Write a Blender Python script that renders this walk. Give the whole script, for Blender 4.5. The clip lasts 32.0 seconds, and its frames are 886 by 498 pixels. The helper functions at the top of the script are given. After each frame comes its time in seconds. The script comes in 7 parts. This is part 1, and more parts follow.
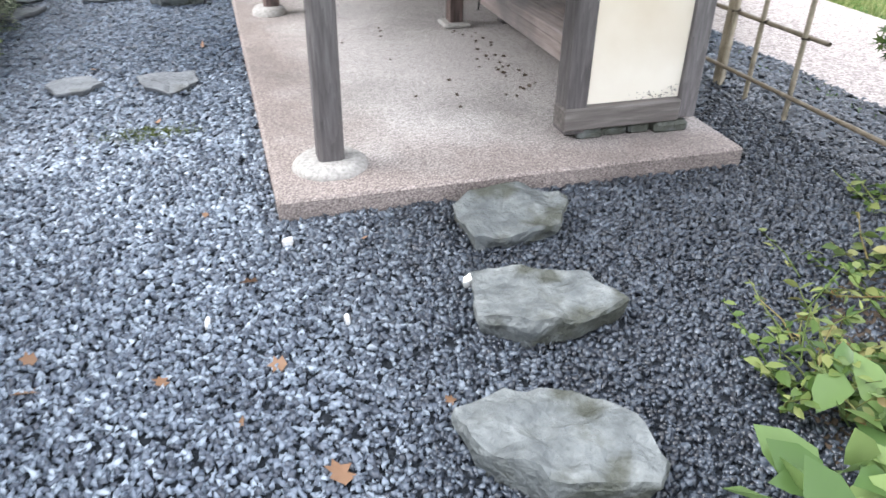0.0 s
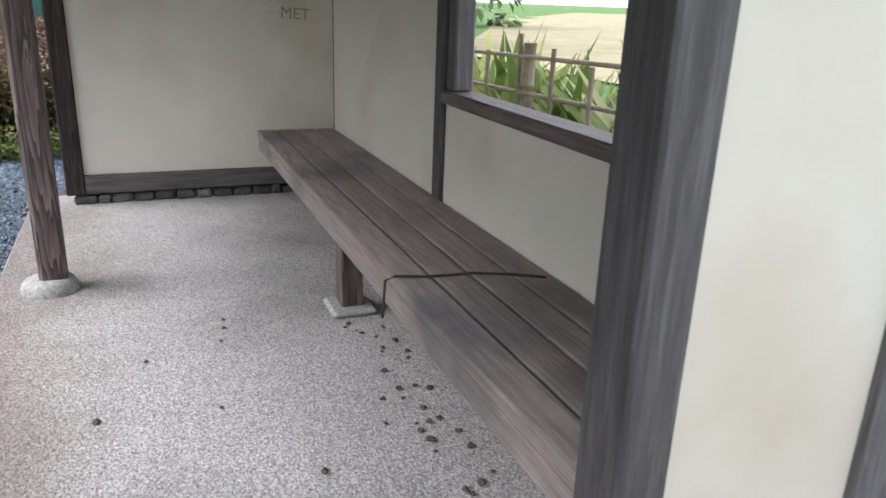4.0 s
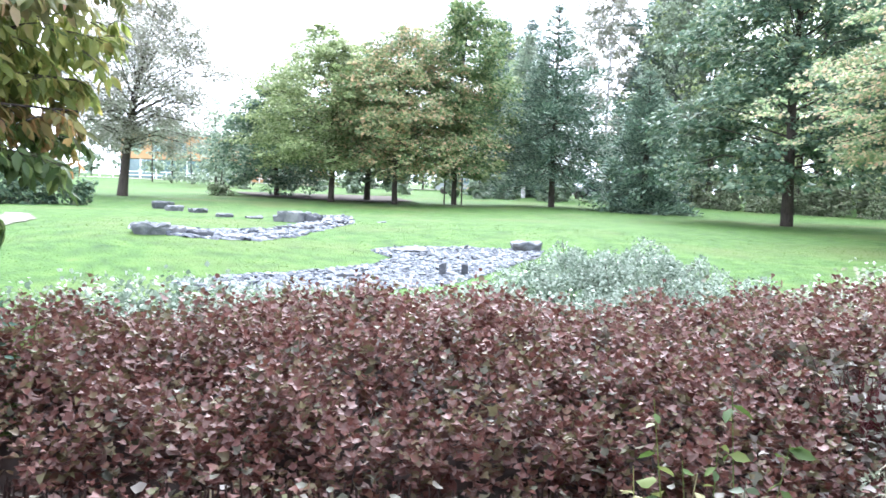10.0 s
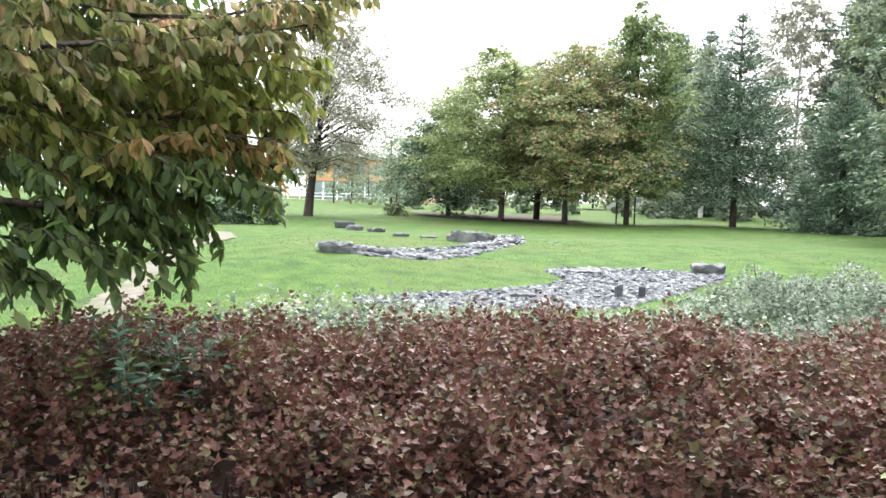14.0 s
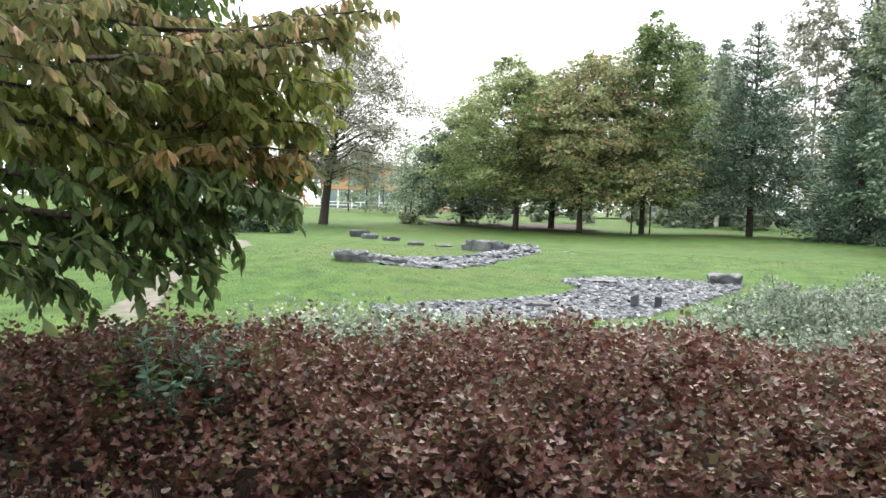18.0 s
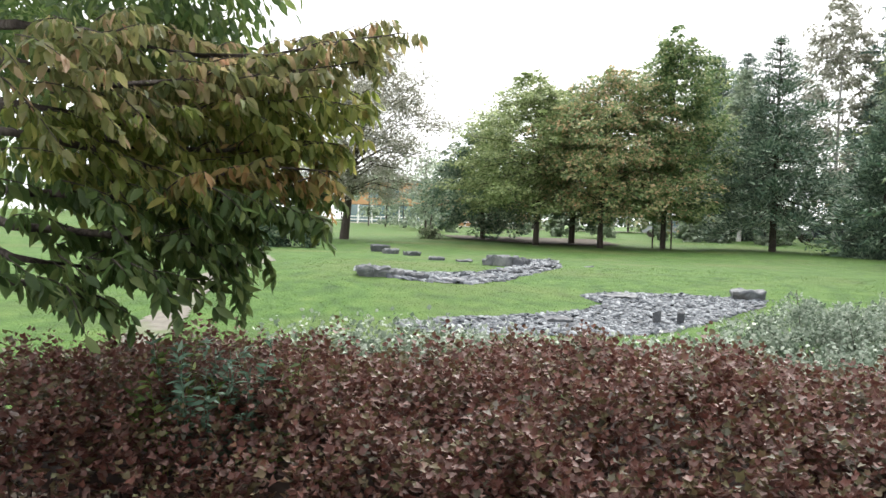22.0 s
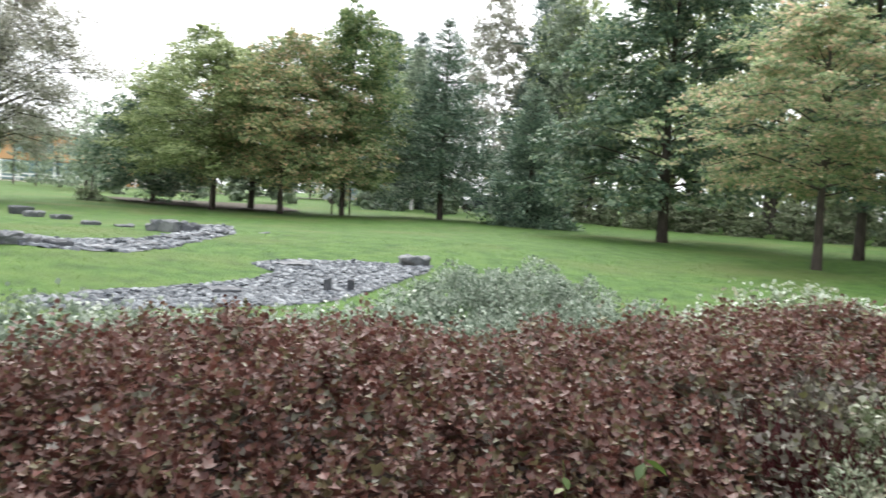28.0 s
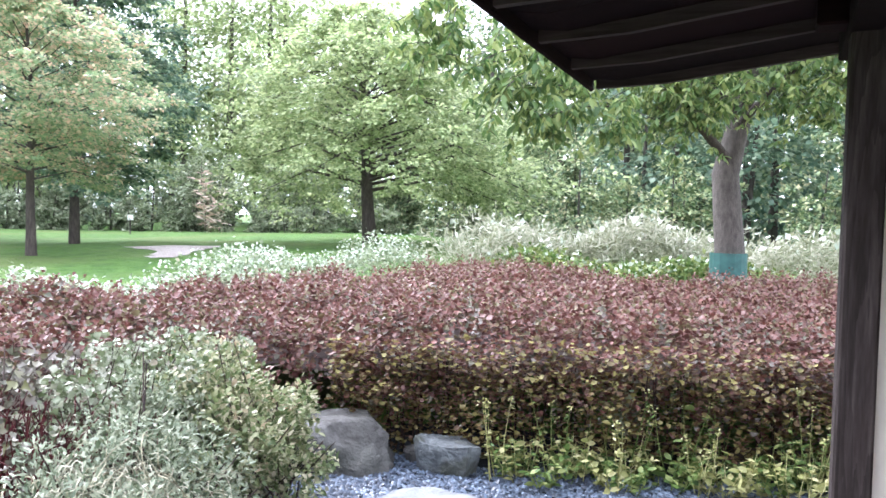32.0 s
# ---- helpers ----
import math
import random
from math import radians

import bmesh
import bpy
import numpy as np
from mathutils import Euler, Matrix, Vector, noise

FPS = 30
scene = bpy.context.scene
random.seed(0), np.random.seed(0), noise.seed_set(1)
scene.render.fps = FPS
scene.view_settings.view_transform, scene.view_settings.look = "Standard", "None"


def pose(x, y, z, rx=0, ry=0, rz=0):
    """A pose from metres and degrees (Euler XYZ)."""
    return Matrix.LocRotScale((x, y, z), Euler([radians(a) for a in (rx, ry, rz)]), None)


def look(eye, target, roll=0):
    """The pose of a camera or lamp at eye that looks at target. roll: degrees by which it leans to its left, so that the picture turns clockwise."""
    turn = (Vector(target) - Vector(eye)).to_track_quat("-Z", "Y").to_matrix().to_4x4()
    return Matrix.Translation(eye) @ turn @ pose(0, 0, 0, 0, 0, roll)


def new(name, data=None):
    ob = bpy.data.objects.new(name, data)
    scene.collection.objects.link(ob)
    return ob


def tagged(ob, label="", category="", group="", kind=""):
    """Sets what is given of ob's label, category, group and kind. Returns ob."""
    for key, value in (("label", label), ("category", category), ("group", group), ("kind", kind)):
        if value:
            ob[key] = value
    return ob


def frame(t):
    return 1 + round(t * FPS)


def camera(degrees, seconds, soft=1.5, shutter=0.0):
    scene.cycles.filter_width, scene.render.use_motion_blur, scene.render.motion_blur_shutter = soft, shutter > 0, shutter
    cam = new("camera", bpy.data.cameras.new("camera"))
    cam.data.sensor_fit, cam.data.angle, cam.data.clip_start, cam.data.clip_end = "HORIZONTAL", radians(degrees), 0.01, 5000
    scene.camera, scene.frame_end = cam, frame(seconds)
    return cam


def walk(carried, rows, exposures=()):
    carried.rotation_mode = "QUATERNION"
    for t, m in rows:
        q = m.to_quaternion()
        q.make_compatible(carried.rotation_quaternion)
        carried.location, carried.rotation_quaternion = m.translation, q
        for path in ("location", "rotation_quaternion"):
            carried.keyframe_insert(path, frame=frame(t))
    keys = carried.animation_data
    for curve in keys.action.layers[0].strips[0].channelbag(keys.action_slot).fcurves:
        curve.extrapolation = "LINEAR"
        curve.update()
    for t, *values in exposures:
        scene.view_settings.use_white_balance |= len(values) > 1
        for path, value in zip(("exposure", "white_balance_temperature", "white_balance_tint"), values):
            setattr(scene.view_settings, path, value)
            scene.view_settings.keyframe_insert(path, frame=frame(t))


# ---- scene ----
PATH = [
    (0, (-0.129, -2.715, 1.417), (0.371, -1.087, 0.368), 1.1),
    (0.5, (-0.247, -2.456, 1.351), (0.559, -0.932, 0.337), 2.8),
    (1, (-0.181, -2.33, 1.33), (0.732, -0.812, 0.402), 2.9),
    (1.5, (-0.112, -2.068, 1.339), (0.962, -0.67, 0.395), 1.8),
    (2, (-0.054, -1.861, 1.353), (1.114, -0.538, 0.413), 2.5),
    (2.5, (0.138, -1.64, 1.353), (1.152, -0.196, 0.412), 3.6),
    (3, (0.309, -1.387, 1.371), (1.183, 0.193, 0.511), 5.5),
    (3.5, (0.537, -0.964, 1.336), (1.372, 0.715, 0.641), 3.5),
    (5.5, (0.817, 0.367, 1.405), (0.851, 2.28, 0.822), 1.7),
    (6, (0.842, 0.688, 1.488), (0.592, 2.622, 1.043), 2.3),
    (6.5, (0.76, 0.951, 1.436), (0.329, 2.879, 1.123), 3.0),
    (7, (0.694, 1.272, 1.517), (0.025, 3.129, 1.193), 1.7),
    (7.2, (0.65, 1.401, 1.508), (-0.198, 3.189, 1.22), 1.3),
    (7.5, (0.609, 1.576, 1.517), (-0.572, 3.172, 1.274), 2.2),
    (7.7, (0.602, 1.62, 1.469), (-0.715, 3.104, 1.212), 3.1),
    (8, (0.499, 1.708, 1.476), (-0.997, 3.012, 1.223), 2.5),
    (8.2, (0.431, 1.711, 1.487), (-1.165, 2.9, 1.287), 2.5),
    (8.5, (0.412, 1.689, 1.501), (-1.309, 2.69, 1.306), 1.7),
    (9, (0.436, 1.692, 1.519), (-1.465, 2.283, 1.325), 2.6),
    (9.5, (0.481, 1.667, 1.531), (-1.491, 1.917, 1.317), 2.6),
    (10, (0.471, 1.624, 1.538), (-1.522, 1.673, 1.372), 1.9),
    (10.5, (0.446, 1.6, 1.536), (-1.547, 1.527, 1.393), 2.1),
    (11, (0.435, 1.583, 1.534), (-1.552, 1.413, 1.388), 2.0),
    (11.5, (0.419, 1.565, 1.537), (-1.558, 1.297, 1.396), 2.2),
    (12, (0.417, 1.551, 1.534), (-1.546, 1.198, 1.385), 2.1),
    (12.5, (0.427, 1.542, 1.539), (-1.531, 1.155, 1.406), 2.1),
    (13, (0.453, 1.537, 1.544), (-1.502, 1.137, 1.412), 1.9),
    (13.5, (0.456, 1.532, 1.544), (-1.501, 1.135, 1.419), 1.7),
    (14, (0.458, 1.532, 1.546), (-1.497, 1.13, 1.419), 1.6),
    (14.5, (0.437, 1.528, 1.541), (-1.518, 1.127, 1.41), 2.0),
    (16.5, (0.465, 1.524, 1.55), (-1.488, 1.106, 1.443), 1.5),
    (17, (0.474, 1.521, 1.548), (-1.478, 1.097, 1.445), 1.6),
    (17.5, (0.473, 1.519, 1.552), (-1.476, 1.081, 1.448), 1.4),
    (18, (0.487, 1.517, 1.555), (-1.461, 1.077, 1.45), 1.7),
    (18.5, (0.489, 1.52, 1.556), (-1.46, 1.085, 1.45), 1.8),
    (19, (0.487, 1.521, 1.555), (-1.463, 1.087, 1.458), 1.5),
    (19.5, (0.488, 1.516, 1.556), (-1.459, 1.07, 1.454), 1.4),
    (20, (0.487, 1.507, 1.559), (-1.459, 1.058, 1.456), 1.9),
    (20.5, (0.528, 1.501, 1.572), (-1.419, 1.051, 1.488), 1.7),
    (21, (0.514, 1.502, 1.567), (-1.433, 1.049, 1.494), 1.7),
    (21.5, (0.531, 1.499, 1.569), (-1.409, 1.02, 1.493), 1.7),
    (22, (0.553, 1.499, 1.576), (-1.385, 1.006, 1.508), 1.7),
    (22.5, (0.55, 1.494, 1.58), (-1.377, 0.963, 1.526), 1.8),
    (23, (0.544, 1.496, 1.577), (-1.383, 0.965, 1.529), 1.8),
    (23.5, (0.547, 1.491, 1.582), (-1.389, 0.993, 1.524), 2.1),
    (24, (0.558, 1.489, 1.586), (-1.386, 1.026, 1.522), 1.8),
    (24.5, (0.547, 1.485, 1.582), (-1.399, 1.031, 1.509), 1.9),
    (26.5, (0.504, 1.463, 1.581), (-1.481, 1.233, 1.494), 1.0),
    (27, (0.417, 1.495, 1.578), (-1.573, 1.325, 1.47), 1.6),
    (27.5, (0.263, 1.59, 1.584), (-1.735, 1.58, 1.49), 2.4),
    (28, (0.119, 1.658, 1.575), (-1.846, 2.007, 1.451), 3.2),
    (28.5, (0.063, 1.699, 1.591), (-1.749, 2.535, 1.463), 0.9),
    (29, (-0.066, 1.806, 1.476), (-1.693, 2.964, 1.36), 2.3),
    (29.5, (0.006, 1.752, 1.515), (-1.477, 3.089, 1.408), 2.0),
    (30, (0.031, 1.76, 1.505), (-1.271, 3.276, 1.426), 2.3),
    (30.5, (0.03, 1.824, 1.503), (-1.111, 3.464, 1.419), 2.0),
    (31, (0.034, 1.848, 1.499), (-0.941, 3.592, 1.408), 2.0),
    (31.5, (0.02, 1.9, 1.476), (-0.884, 3.682, 1.391), 1.9),
    (32, (0.027, 1.926, 1.476), (-0.794, 3.748, 1.406), 1.5),
]
cam = camera(62.0, 32.0, soft=1.5, shutter=0.2)
walk(cam, [(t, look(eye, target, roll)) for t, eye, target, roll in PATH],
     [(0.0, 1.84, 6150, 11), (2.0, 1.52, 6100, 10), (3.0, 1.55, 6000, 10), (3.5, 1.49, 6000, 10), (5.5, 1.69, 6000, 10), (6.0, 1.89, 5950, 10), (7.0, 2.14, 6050, 10), (7.5, 2.44, 5950, 14), (8.0, 2.65, 5850, 16), (9.0, 2.53, 5650, 15), (10.0, 2.25, 5650, 14), (12.0, 1.86, 6400, 10),
      (14.0, 1.73, 6550, 10), (17.0, 1.37, 6600, 10), (24.5, 1.20, 6600, 10), (27.0, 1.25, 6550, 10), (28.0, 1.23, 6450, 10), (29.0, 2.25, 5950, 14), (30.0, 2.29, 5850, 16), (32.0, 2.49, 5700, 18)])

# ---- sky and light: bright overcast ----
SUN_EL, SUN_AZ = radians(46), radians(278)
world = bpy.data.worlds.new("overcast_sky")
scene.world = world
world.use_nodes = True
wn, wl = world.node_tree.nodes, world.node_tree.links
sky = wn.new("ShaderNodeTexSky")
sky.sky_type, sky.sun_disc = "NISHITA", False
sky.sun_elevation, sky.sun_rotation = SUN_EL, SUN_AZ
sky.air_density, sky.dust_density, sky.ozone_density = 1.0, 4.0, 1.0
grey = wn.new("ShaderNodeHueSaturation")
grey.inputs["Saturation"].default_value = 0.10
grey.inputs["Value"].default_value = 1.0
wl.new(sky.outputs[0], grey.inputs["Color"])
cloud = wn.new("ShaderNodeMix")  # a closed, even cloud cover over the clear sky
cloud.data_type = "RGBA"
cloud.inputs[0].default_value = 0.8
wl.new(grey.outputs[0], cloud.inputs[6])
cloud.inputs[7].default_value = (9.0, 9.2, 9.6, 1)
wl.new(cloud.outputs[2], wn["Background"].inputs["Color"])
wn["Background"].inputs["Strength"].default_value = 0.115
sun = new("sun", bpy.data.lights.new("sun", "SUN"))
sun.data.energy, sun.data.angle, sun.data.color = 1.5, radians(36), (1.0, 0.97, 0.92)
sun.matrix_world = look((0, 0, 30), (0 - math.sin(SUN_AZ) * 20, 0 - math.cos(SUN_AZ) * 20, 30 - 20 * math.tan(SUN_EL)))


# ---- helpers for meshes and materials ----
def rng(seed):
    return np.random.default_rng(seed)


def mesh_of(name, verts, faces, material, smooth=False):
    me = bpy.data.meshes.new(name)
    verts, faces = np.asarray(verts, np.float32), np.asarray(faces, np.int32)
    k = faces.shape[1]
    me.vertices.add(len(verts))
    me.vertices.foreach_set("co", verts.ravel())
    me.loops.add(faces.size)
    me.loops.foreach_set("vertex_index", faces.ravel())
    me.polygons.add(len(faces))
    me.polygons.foreach_set("loop_start", np.arange(0, faces.size, k, dtype=np.int32))
    me.polygons.foreach_set("loop_total", np.full(len(faces), k, np.int32))
    if smooth:
        me.polygons.foreach_set("use_smooth", np.ones(len(faces), bool))
    me.update()
    me.validate()
    me.materials.append(material)
    return me


def part(name, bm, material, parent=None, label=""):
    me = bpy.data.meshes.new(name)
    bm.to_mesh(me)
    bm.free()
    me.materials.append(material)
    ob = new(name, me)
    if parent is not None:
        ob.parent = parent
    return tagged(ob, label)


def part_np(name, verts, faces, material, parent=None, label="", smooth=False):
    ob = new(name, mesh_of(name, verts, faces, material, smooth))
    if parent is not None:
        ob.parent = parent
    return tagged(ob, label)


def thing(name, x, y, z, label, category, group="", rz=0.0):
    ob = new(name)
    ob.empty_display_size = 0.1
    ob.matrix_basis = pose(x, y, z, 0, 0, rz)
    return tagged(ob, label, category, group)


def box(x0, x1, y0, y1, z0, z1, bevel=0.006, bm=None):
    bm = bm or bmesh.new()
    made = bmesh.ops.create_cube(bm, size=1.0)["verts"]
    for v in made:
        v.co = Vector(((x0 + x1) / 2 + v.co.x * (x1 - x0), (y0 + y1) / 2 + v.co.y * (y1 - y0), (z0 + z1) / 2 + v.co.z * (z1 - z0)))
    if bevel:
        edges = list({e for v in made for e in v.link_edges})
        bmesh.ops.bevel(bm, geom=edges, offset=bevel, segments=1, affect="EDGES")
    return bm


def tube(points, radii, sides=8, verts=None, faces=None):
    """A bent, tapered round bar through points, as lists of verts and quads."""
    verts, faces = verts if verts is not None else [], faces if faces is not None else []
    first = len(verts)
    n = len(points)
    for i, (p, r) in enumerate(zip(points, radii)):
        d = (Vector(points[min(i + 1, n - 1)]) - Vector(points[max(i - 1, 0)])).normalized()
        a = d.orthogonal().normalized() if abs(d.z) < 0.9 else Vector((1, 0, 0)).cross(d).normalized()
        b = d.cross(a)
        for k in range(sides):
            t = 2 * math.pi * k / sides
            verts.append(tuple(Vector(p) + (a * math.cos(t) + b * math.sin(t)) * r))
    for i in range(n - 1):
        for k in range(sides):
            q = first + i * sides
            faces.append((q + k, q + (k + 1) % sides, q + sides + (k + 1) % sides, q + sides + k))
    return verts, faces


def material(name, ramp, scale=8.0, detail=6.0, rough=0.7, bump=0.2, bump_scale=60.0, stretch=(1, 1, 1), island=0.0, obj=0.0,
             second=None, metal=0.0, spec=0.4, translucent=0.0, distance=0.01, grain=0.0, pebble=0.0):
    """A noise-coloured surface. ramp: (place, colour) stops. island, obj: share of the random value of a piece in it."""
    m = bpy.data.materials.new(name)
    m.use_nodes = True
    n, l = m.node_tree.nodes, m.node_tree.links
    p = n["Principled BSDF"]
    tc, mp = n.new("ShaderNodeTexCoord"), n.new("ShaderNodeMapping")
    mp.inputs["Scale"].default_value = stretch
    l.new(tc.outputs["Object"], mp.inputs["Vector"])
    nz = n.new("ShaderNodeTexNoise")
    nz.inputs["Scale"].default_value, nz.inputs["Detail"].default_value, nz.inputs["Roughness"].default_value = scale, detail, 0.62
    l.new(mp.outputs[0], nz.inputs["Vector"])
    value = nz.outputs["Fac"]
    for share, node, socket in ((island, "ShaderNodeNewGeometry", "Random Per Island"), (obj, "ShaderNodeObjectInfo", "Random")):
        if share:
            g = n.new(node)
            mx = n.new("ShaderNodeMix")
            mx.inputs[0].default_value = share
            l.new(value, mx.inputs[2])
            l.new(g.outputs[socket], mx.inputs[3])
            value = mx.outputs[0]
    cr = n.new("ShaderNodeValToRGB")
    els = cr.color_ramp.elements
    while len(els) < len(ramp):
        els.new(0.5)
    for e, (at, c) in zip(els, ramp):
        e.position, e.color = at, (*c, 1)
    l.new(value, cr.inputs["Fac"])
    colour = cr.outputs["Color"]
    if second:
        (c2, s2, lo, hi) = second
        n2, r2, mx = n.new("ShaderNodeTexNoise"), n.new("ShaderNodeMapRange"), n.new("ShaderNodeMix")
        n2.inputs["Scale"].default_value, n2.inputs["Detail"].default_value = s2, 5.0
        l.new(tc.outputs["Object"], n2.inputs["Vector"])
        r2.inputs["From Min"].default_value, r2.inputs["From Max"].default_value = lo, hi
        l.new(n2.outputs["Fac"], r2.inputs["Value"])
        mx.data_type = "RGBA"
        l.new(r2.outputs[0], mx.inputs[0])
        l.new(colour, mx.inputs[6])
        mx.inputs[7].default_value = (*c2, 1)
        colour = mx.outputs[2]
    if grain:
        gm, wv, gr, gx = n.new("ShaderNodeMapping"), n.new("ShaderNodeTexWave"), n.new("ShaderNodeMapRange"), n.new("ShaderNodeMix")
        gm.inputs["Scale"].default_value = [0.075 if q < 1 else 1.0 for q in stretch]
        gm.inputs["Rotation"].default_value = (0.0, 0.0, 0.35)
        l.new(tc.outputs["Object"], gm.inputs["Vector"])
        wv.wave_type, wv.rings_direction, wv.wave_profile = "RINGS", "SPHERICAL", "SAW"
        wv.inputs["Scale"].default_value, wv.inputs["Distortion"].default_value = 30.0, 7.0
        wv.inputs["Detail"].default_value, wv.inputs["Detail Scale"].default_value = 2.5, 1.2
        l.new(gm.outputs[0], wv.inputs["Vector"])
        gr.inputs["To Min"].default_value, gr.inputs["To Max"].default_value = 1.0 - grain, 1.0 + grain * 0.6
        l.new(wv.outputs["Fac"], gr.inputs["Value"])
        gx.data_type, gx.blend_type = "RGBA", "MULTIPLY"
        gx.inputs[0].default_value = 1.0
        l.new(colour, gx.inputs[6])
        l.new(gr.outputs[0], gx.inputs[7])
        colour = gx.outputs[2]
    if pebble:
        vo, vr, vx = n.new("ShaderNodeTexVoronoi"), n.new("ShaderNodeValToRGB"), n.new("ShaderNodeMix")
        vo.inputs["Scale"].default_value = pebble
        l.new(tc.outputs["Object"], vo.inputs["Vector"])
        sep = n.new("ShaderNodeSeparateColor")
        l.new(vo.outputs["Color"], sep.inputs[0])
        ve = vr.color_ramp.elements
        ve[0].color, ve[1].color = (0.48, 0.46, 0.46, 1), (1.58, 1.57, 1.54, 1)
        l.new(sep.outputs[0], vr.inputs["Fac"])
        vx.data_type, vx.blend_type = "RGBA", "MULTIPLY"
        vx.inputs[0].default_value = 1.0
        l.new(colour, vx.inputs[6])
        l.new(vr.outputs["Color"], vx.inputs[7])
        colour = vx.outputs[2]
    l.new(colour, p.inputs["Base Color"])
    p.inputs["Roughness"].default_value, p.inputs["Metallic"].default_value = rough, metal
    p.inputs["Specular IOR Level"].default_value = spec
    if bump:
        nb, bp = n.new("ShaderNodeTexNoise"), n.new("ShaderNodeBump")
        nb.inputs["Scale"].default_value, nb.inputs["Detail"].default_value = bump_scale, 4.0
        l.new(mp.outputs[0], nb.inputs["Vector"])
        bp.inputs["Strength"].default_value, bp.inputs["Distance"].default_value = bump, distance
        l.new(vo.outputs["Distance"] if pebble else nb.outputs["Fac"], bp.inputs["Height"])
        bp.invert = bool(pebble)
        l.new(bp.outputs[0], p.inputs["Normal"])
    if translucent:
        tr, ms = n.new("ShaderNodeBsdfTranslucent"), n.new("ShaderNodeMixShader")
        l.new(colour, tr.inputs["Color"])
        ms.inputs[0].default_value = translucent
        l.new(p.outputs[0], ms.inputs[1])
        l.new(tr.outputs[0], ms.inputs[2])
        l.new(ms.outputs[0], n["Material Output"].inputs["Surface"])
    return m


def leaf_material(name, ramp, translucent=0.25, rough=0.5, spec=0.35, scale=1.3, island=0.72):
    return material(name, ramp, scale=scale, detail=5, rough=rough, bump=0, island=island, translucent=translucent, spec=spec)


# leaf outlines: x across, y along, z the fold
LEAF_OVAL = (np.array([(0, 0, 0), (-.28, .35, .07), (.28, .35, .07), (-.22, .7, .05), (.22, .7, .05), (0, 1, -.06), (0, .5, 0)]),
             np.array([(0, 6, 1), (0, 2, 6), (1, 6, 3), (2, 4, 6), (3, 6, 5), (4, 5, 6)]))
LEAF_LOBED = (np.array([(0, 0, 0), (-.48, .25, .10), (-.25, .45, .03), (-.5, .72, .08), (-.17, .75, 0), (0, 1.05, -.05), (.17, .75, 0), (.5, .72, .08), (.25, .45, .03), (.48, .25, .10), (0, .5, -.03)]),
              np.array([(10, 0, 9), (10, 9, 8), (10, 8, 7), (10, 7, 6), (10, 6, 5), (10, 5, 4), (10, 4, 3), (10, 3, 2), (10, 2, 1), (10, 1, 0)]))
LEAF_ROUND = (np.array([(0, 0, 0), (-.42, .22, .08), (-.5, .55, .10), (-.28, .72, .03), (-.2, .98, .02), (.2, .98, .02), (.28, .72, .03), (.5, .55, .10), (.42, .22, .08), (0, .5, -.04)]),
              np.array([(9, 0, 8), (9, 8, 7), (9, 7, 6), (9, 6, 5), (9, 5, 4), (9, 4, 3), (9, 3, 2), (9, 2, 1), (9, 1, 0)]))
LEAF_PLAIN = (np.array([(0, 0, 0), (-.38, .5, .1), (.38, .5, .1), (0, 1, 0)]), np.array([(0, 2, 1), (1, 2, 3)]))
LEAF_TREFOIL = (np.array([(0, 0, 0), (-.30, .16, .10), (-.52, .52, .20), (-.22, .60, .04), (0, 1.0, -.10), (.22, .60, .04), (.52, .52, .20), (.30, .16, .10), (0, .45, -.09)]),
                np.array([(8, 0, 7), (8, 7, 6), (8, 6, 5), (8, 5, 4), (8, 4, 3), (8, 3, 2), (8, 2, 1), (8, 1, 0)]))
LEAF_KITE = (np.array([(0, 0, 0), (-.45, .45, .18), (-.2, .8, .06), (.2, .8, .0), (.45, .45, .18), (0, .4, -.09)]), np.array([(5, 0, 4), (5, 4, 3), (5, 3, 2), (5, 2, 1), (5, 1, 0)]))
LEAF_LANCE = (np.array([(0, 0, 0), (-.15, .3, .04), (.15, .3, .04), (-.13, .62, .0), (.13, .62, .0), (0, 1, -.14), (0, .48, -.03)]),
              np.array([(0, 6, 1), (0, 2, 6), (1, 6, 3), (2, 4, 6), (3, 6, 5), (4, 5, 6)]))
LEAF_CHERRY = (np.array([(0, 0, 0), (-.19, .35, .07), (.19, .35, .07), (-.16, .68, .04), (.16, .68, .04), (0, 1, -.10), (0, .5, -.02)]),
               np.array([(0, 6, 1), (0, 2, 6), (1, 6, 3), (2, 4, 6), (3, 6, 5), (4, 5, 6)]))
GRASS_TUFT = (np.array([(-.30, 0, 0), (-.12, 0, 0), (-.42, .9, .1), (-.08, 0, 0), (.10, 0, 0), (.05, 1.1, 0), (.12, 0, 0), (.30, 0, 0), (.40, .85, .1)]), np.array([(0, 1, 2), (3, 4, 5), (6, 7, 8)]))
LEAF_LONG = (np.array([(0, 0, 0), (-.09, .4, .0), (.09, .4, .0), (0, 1, -.15)]), np.array([(0, 2, 1), (1, 2, 3)]))


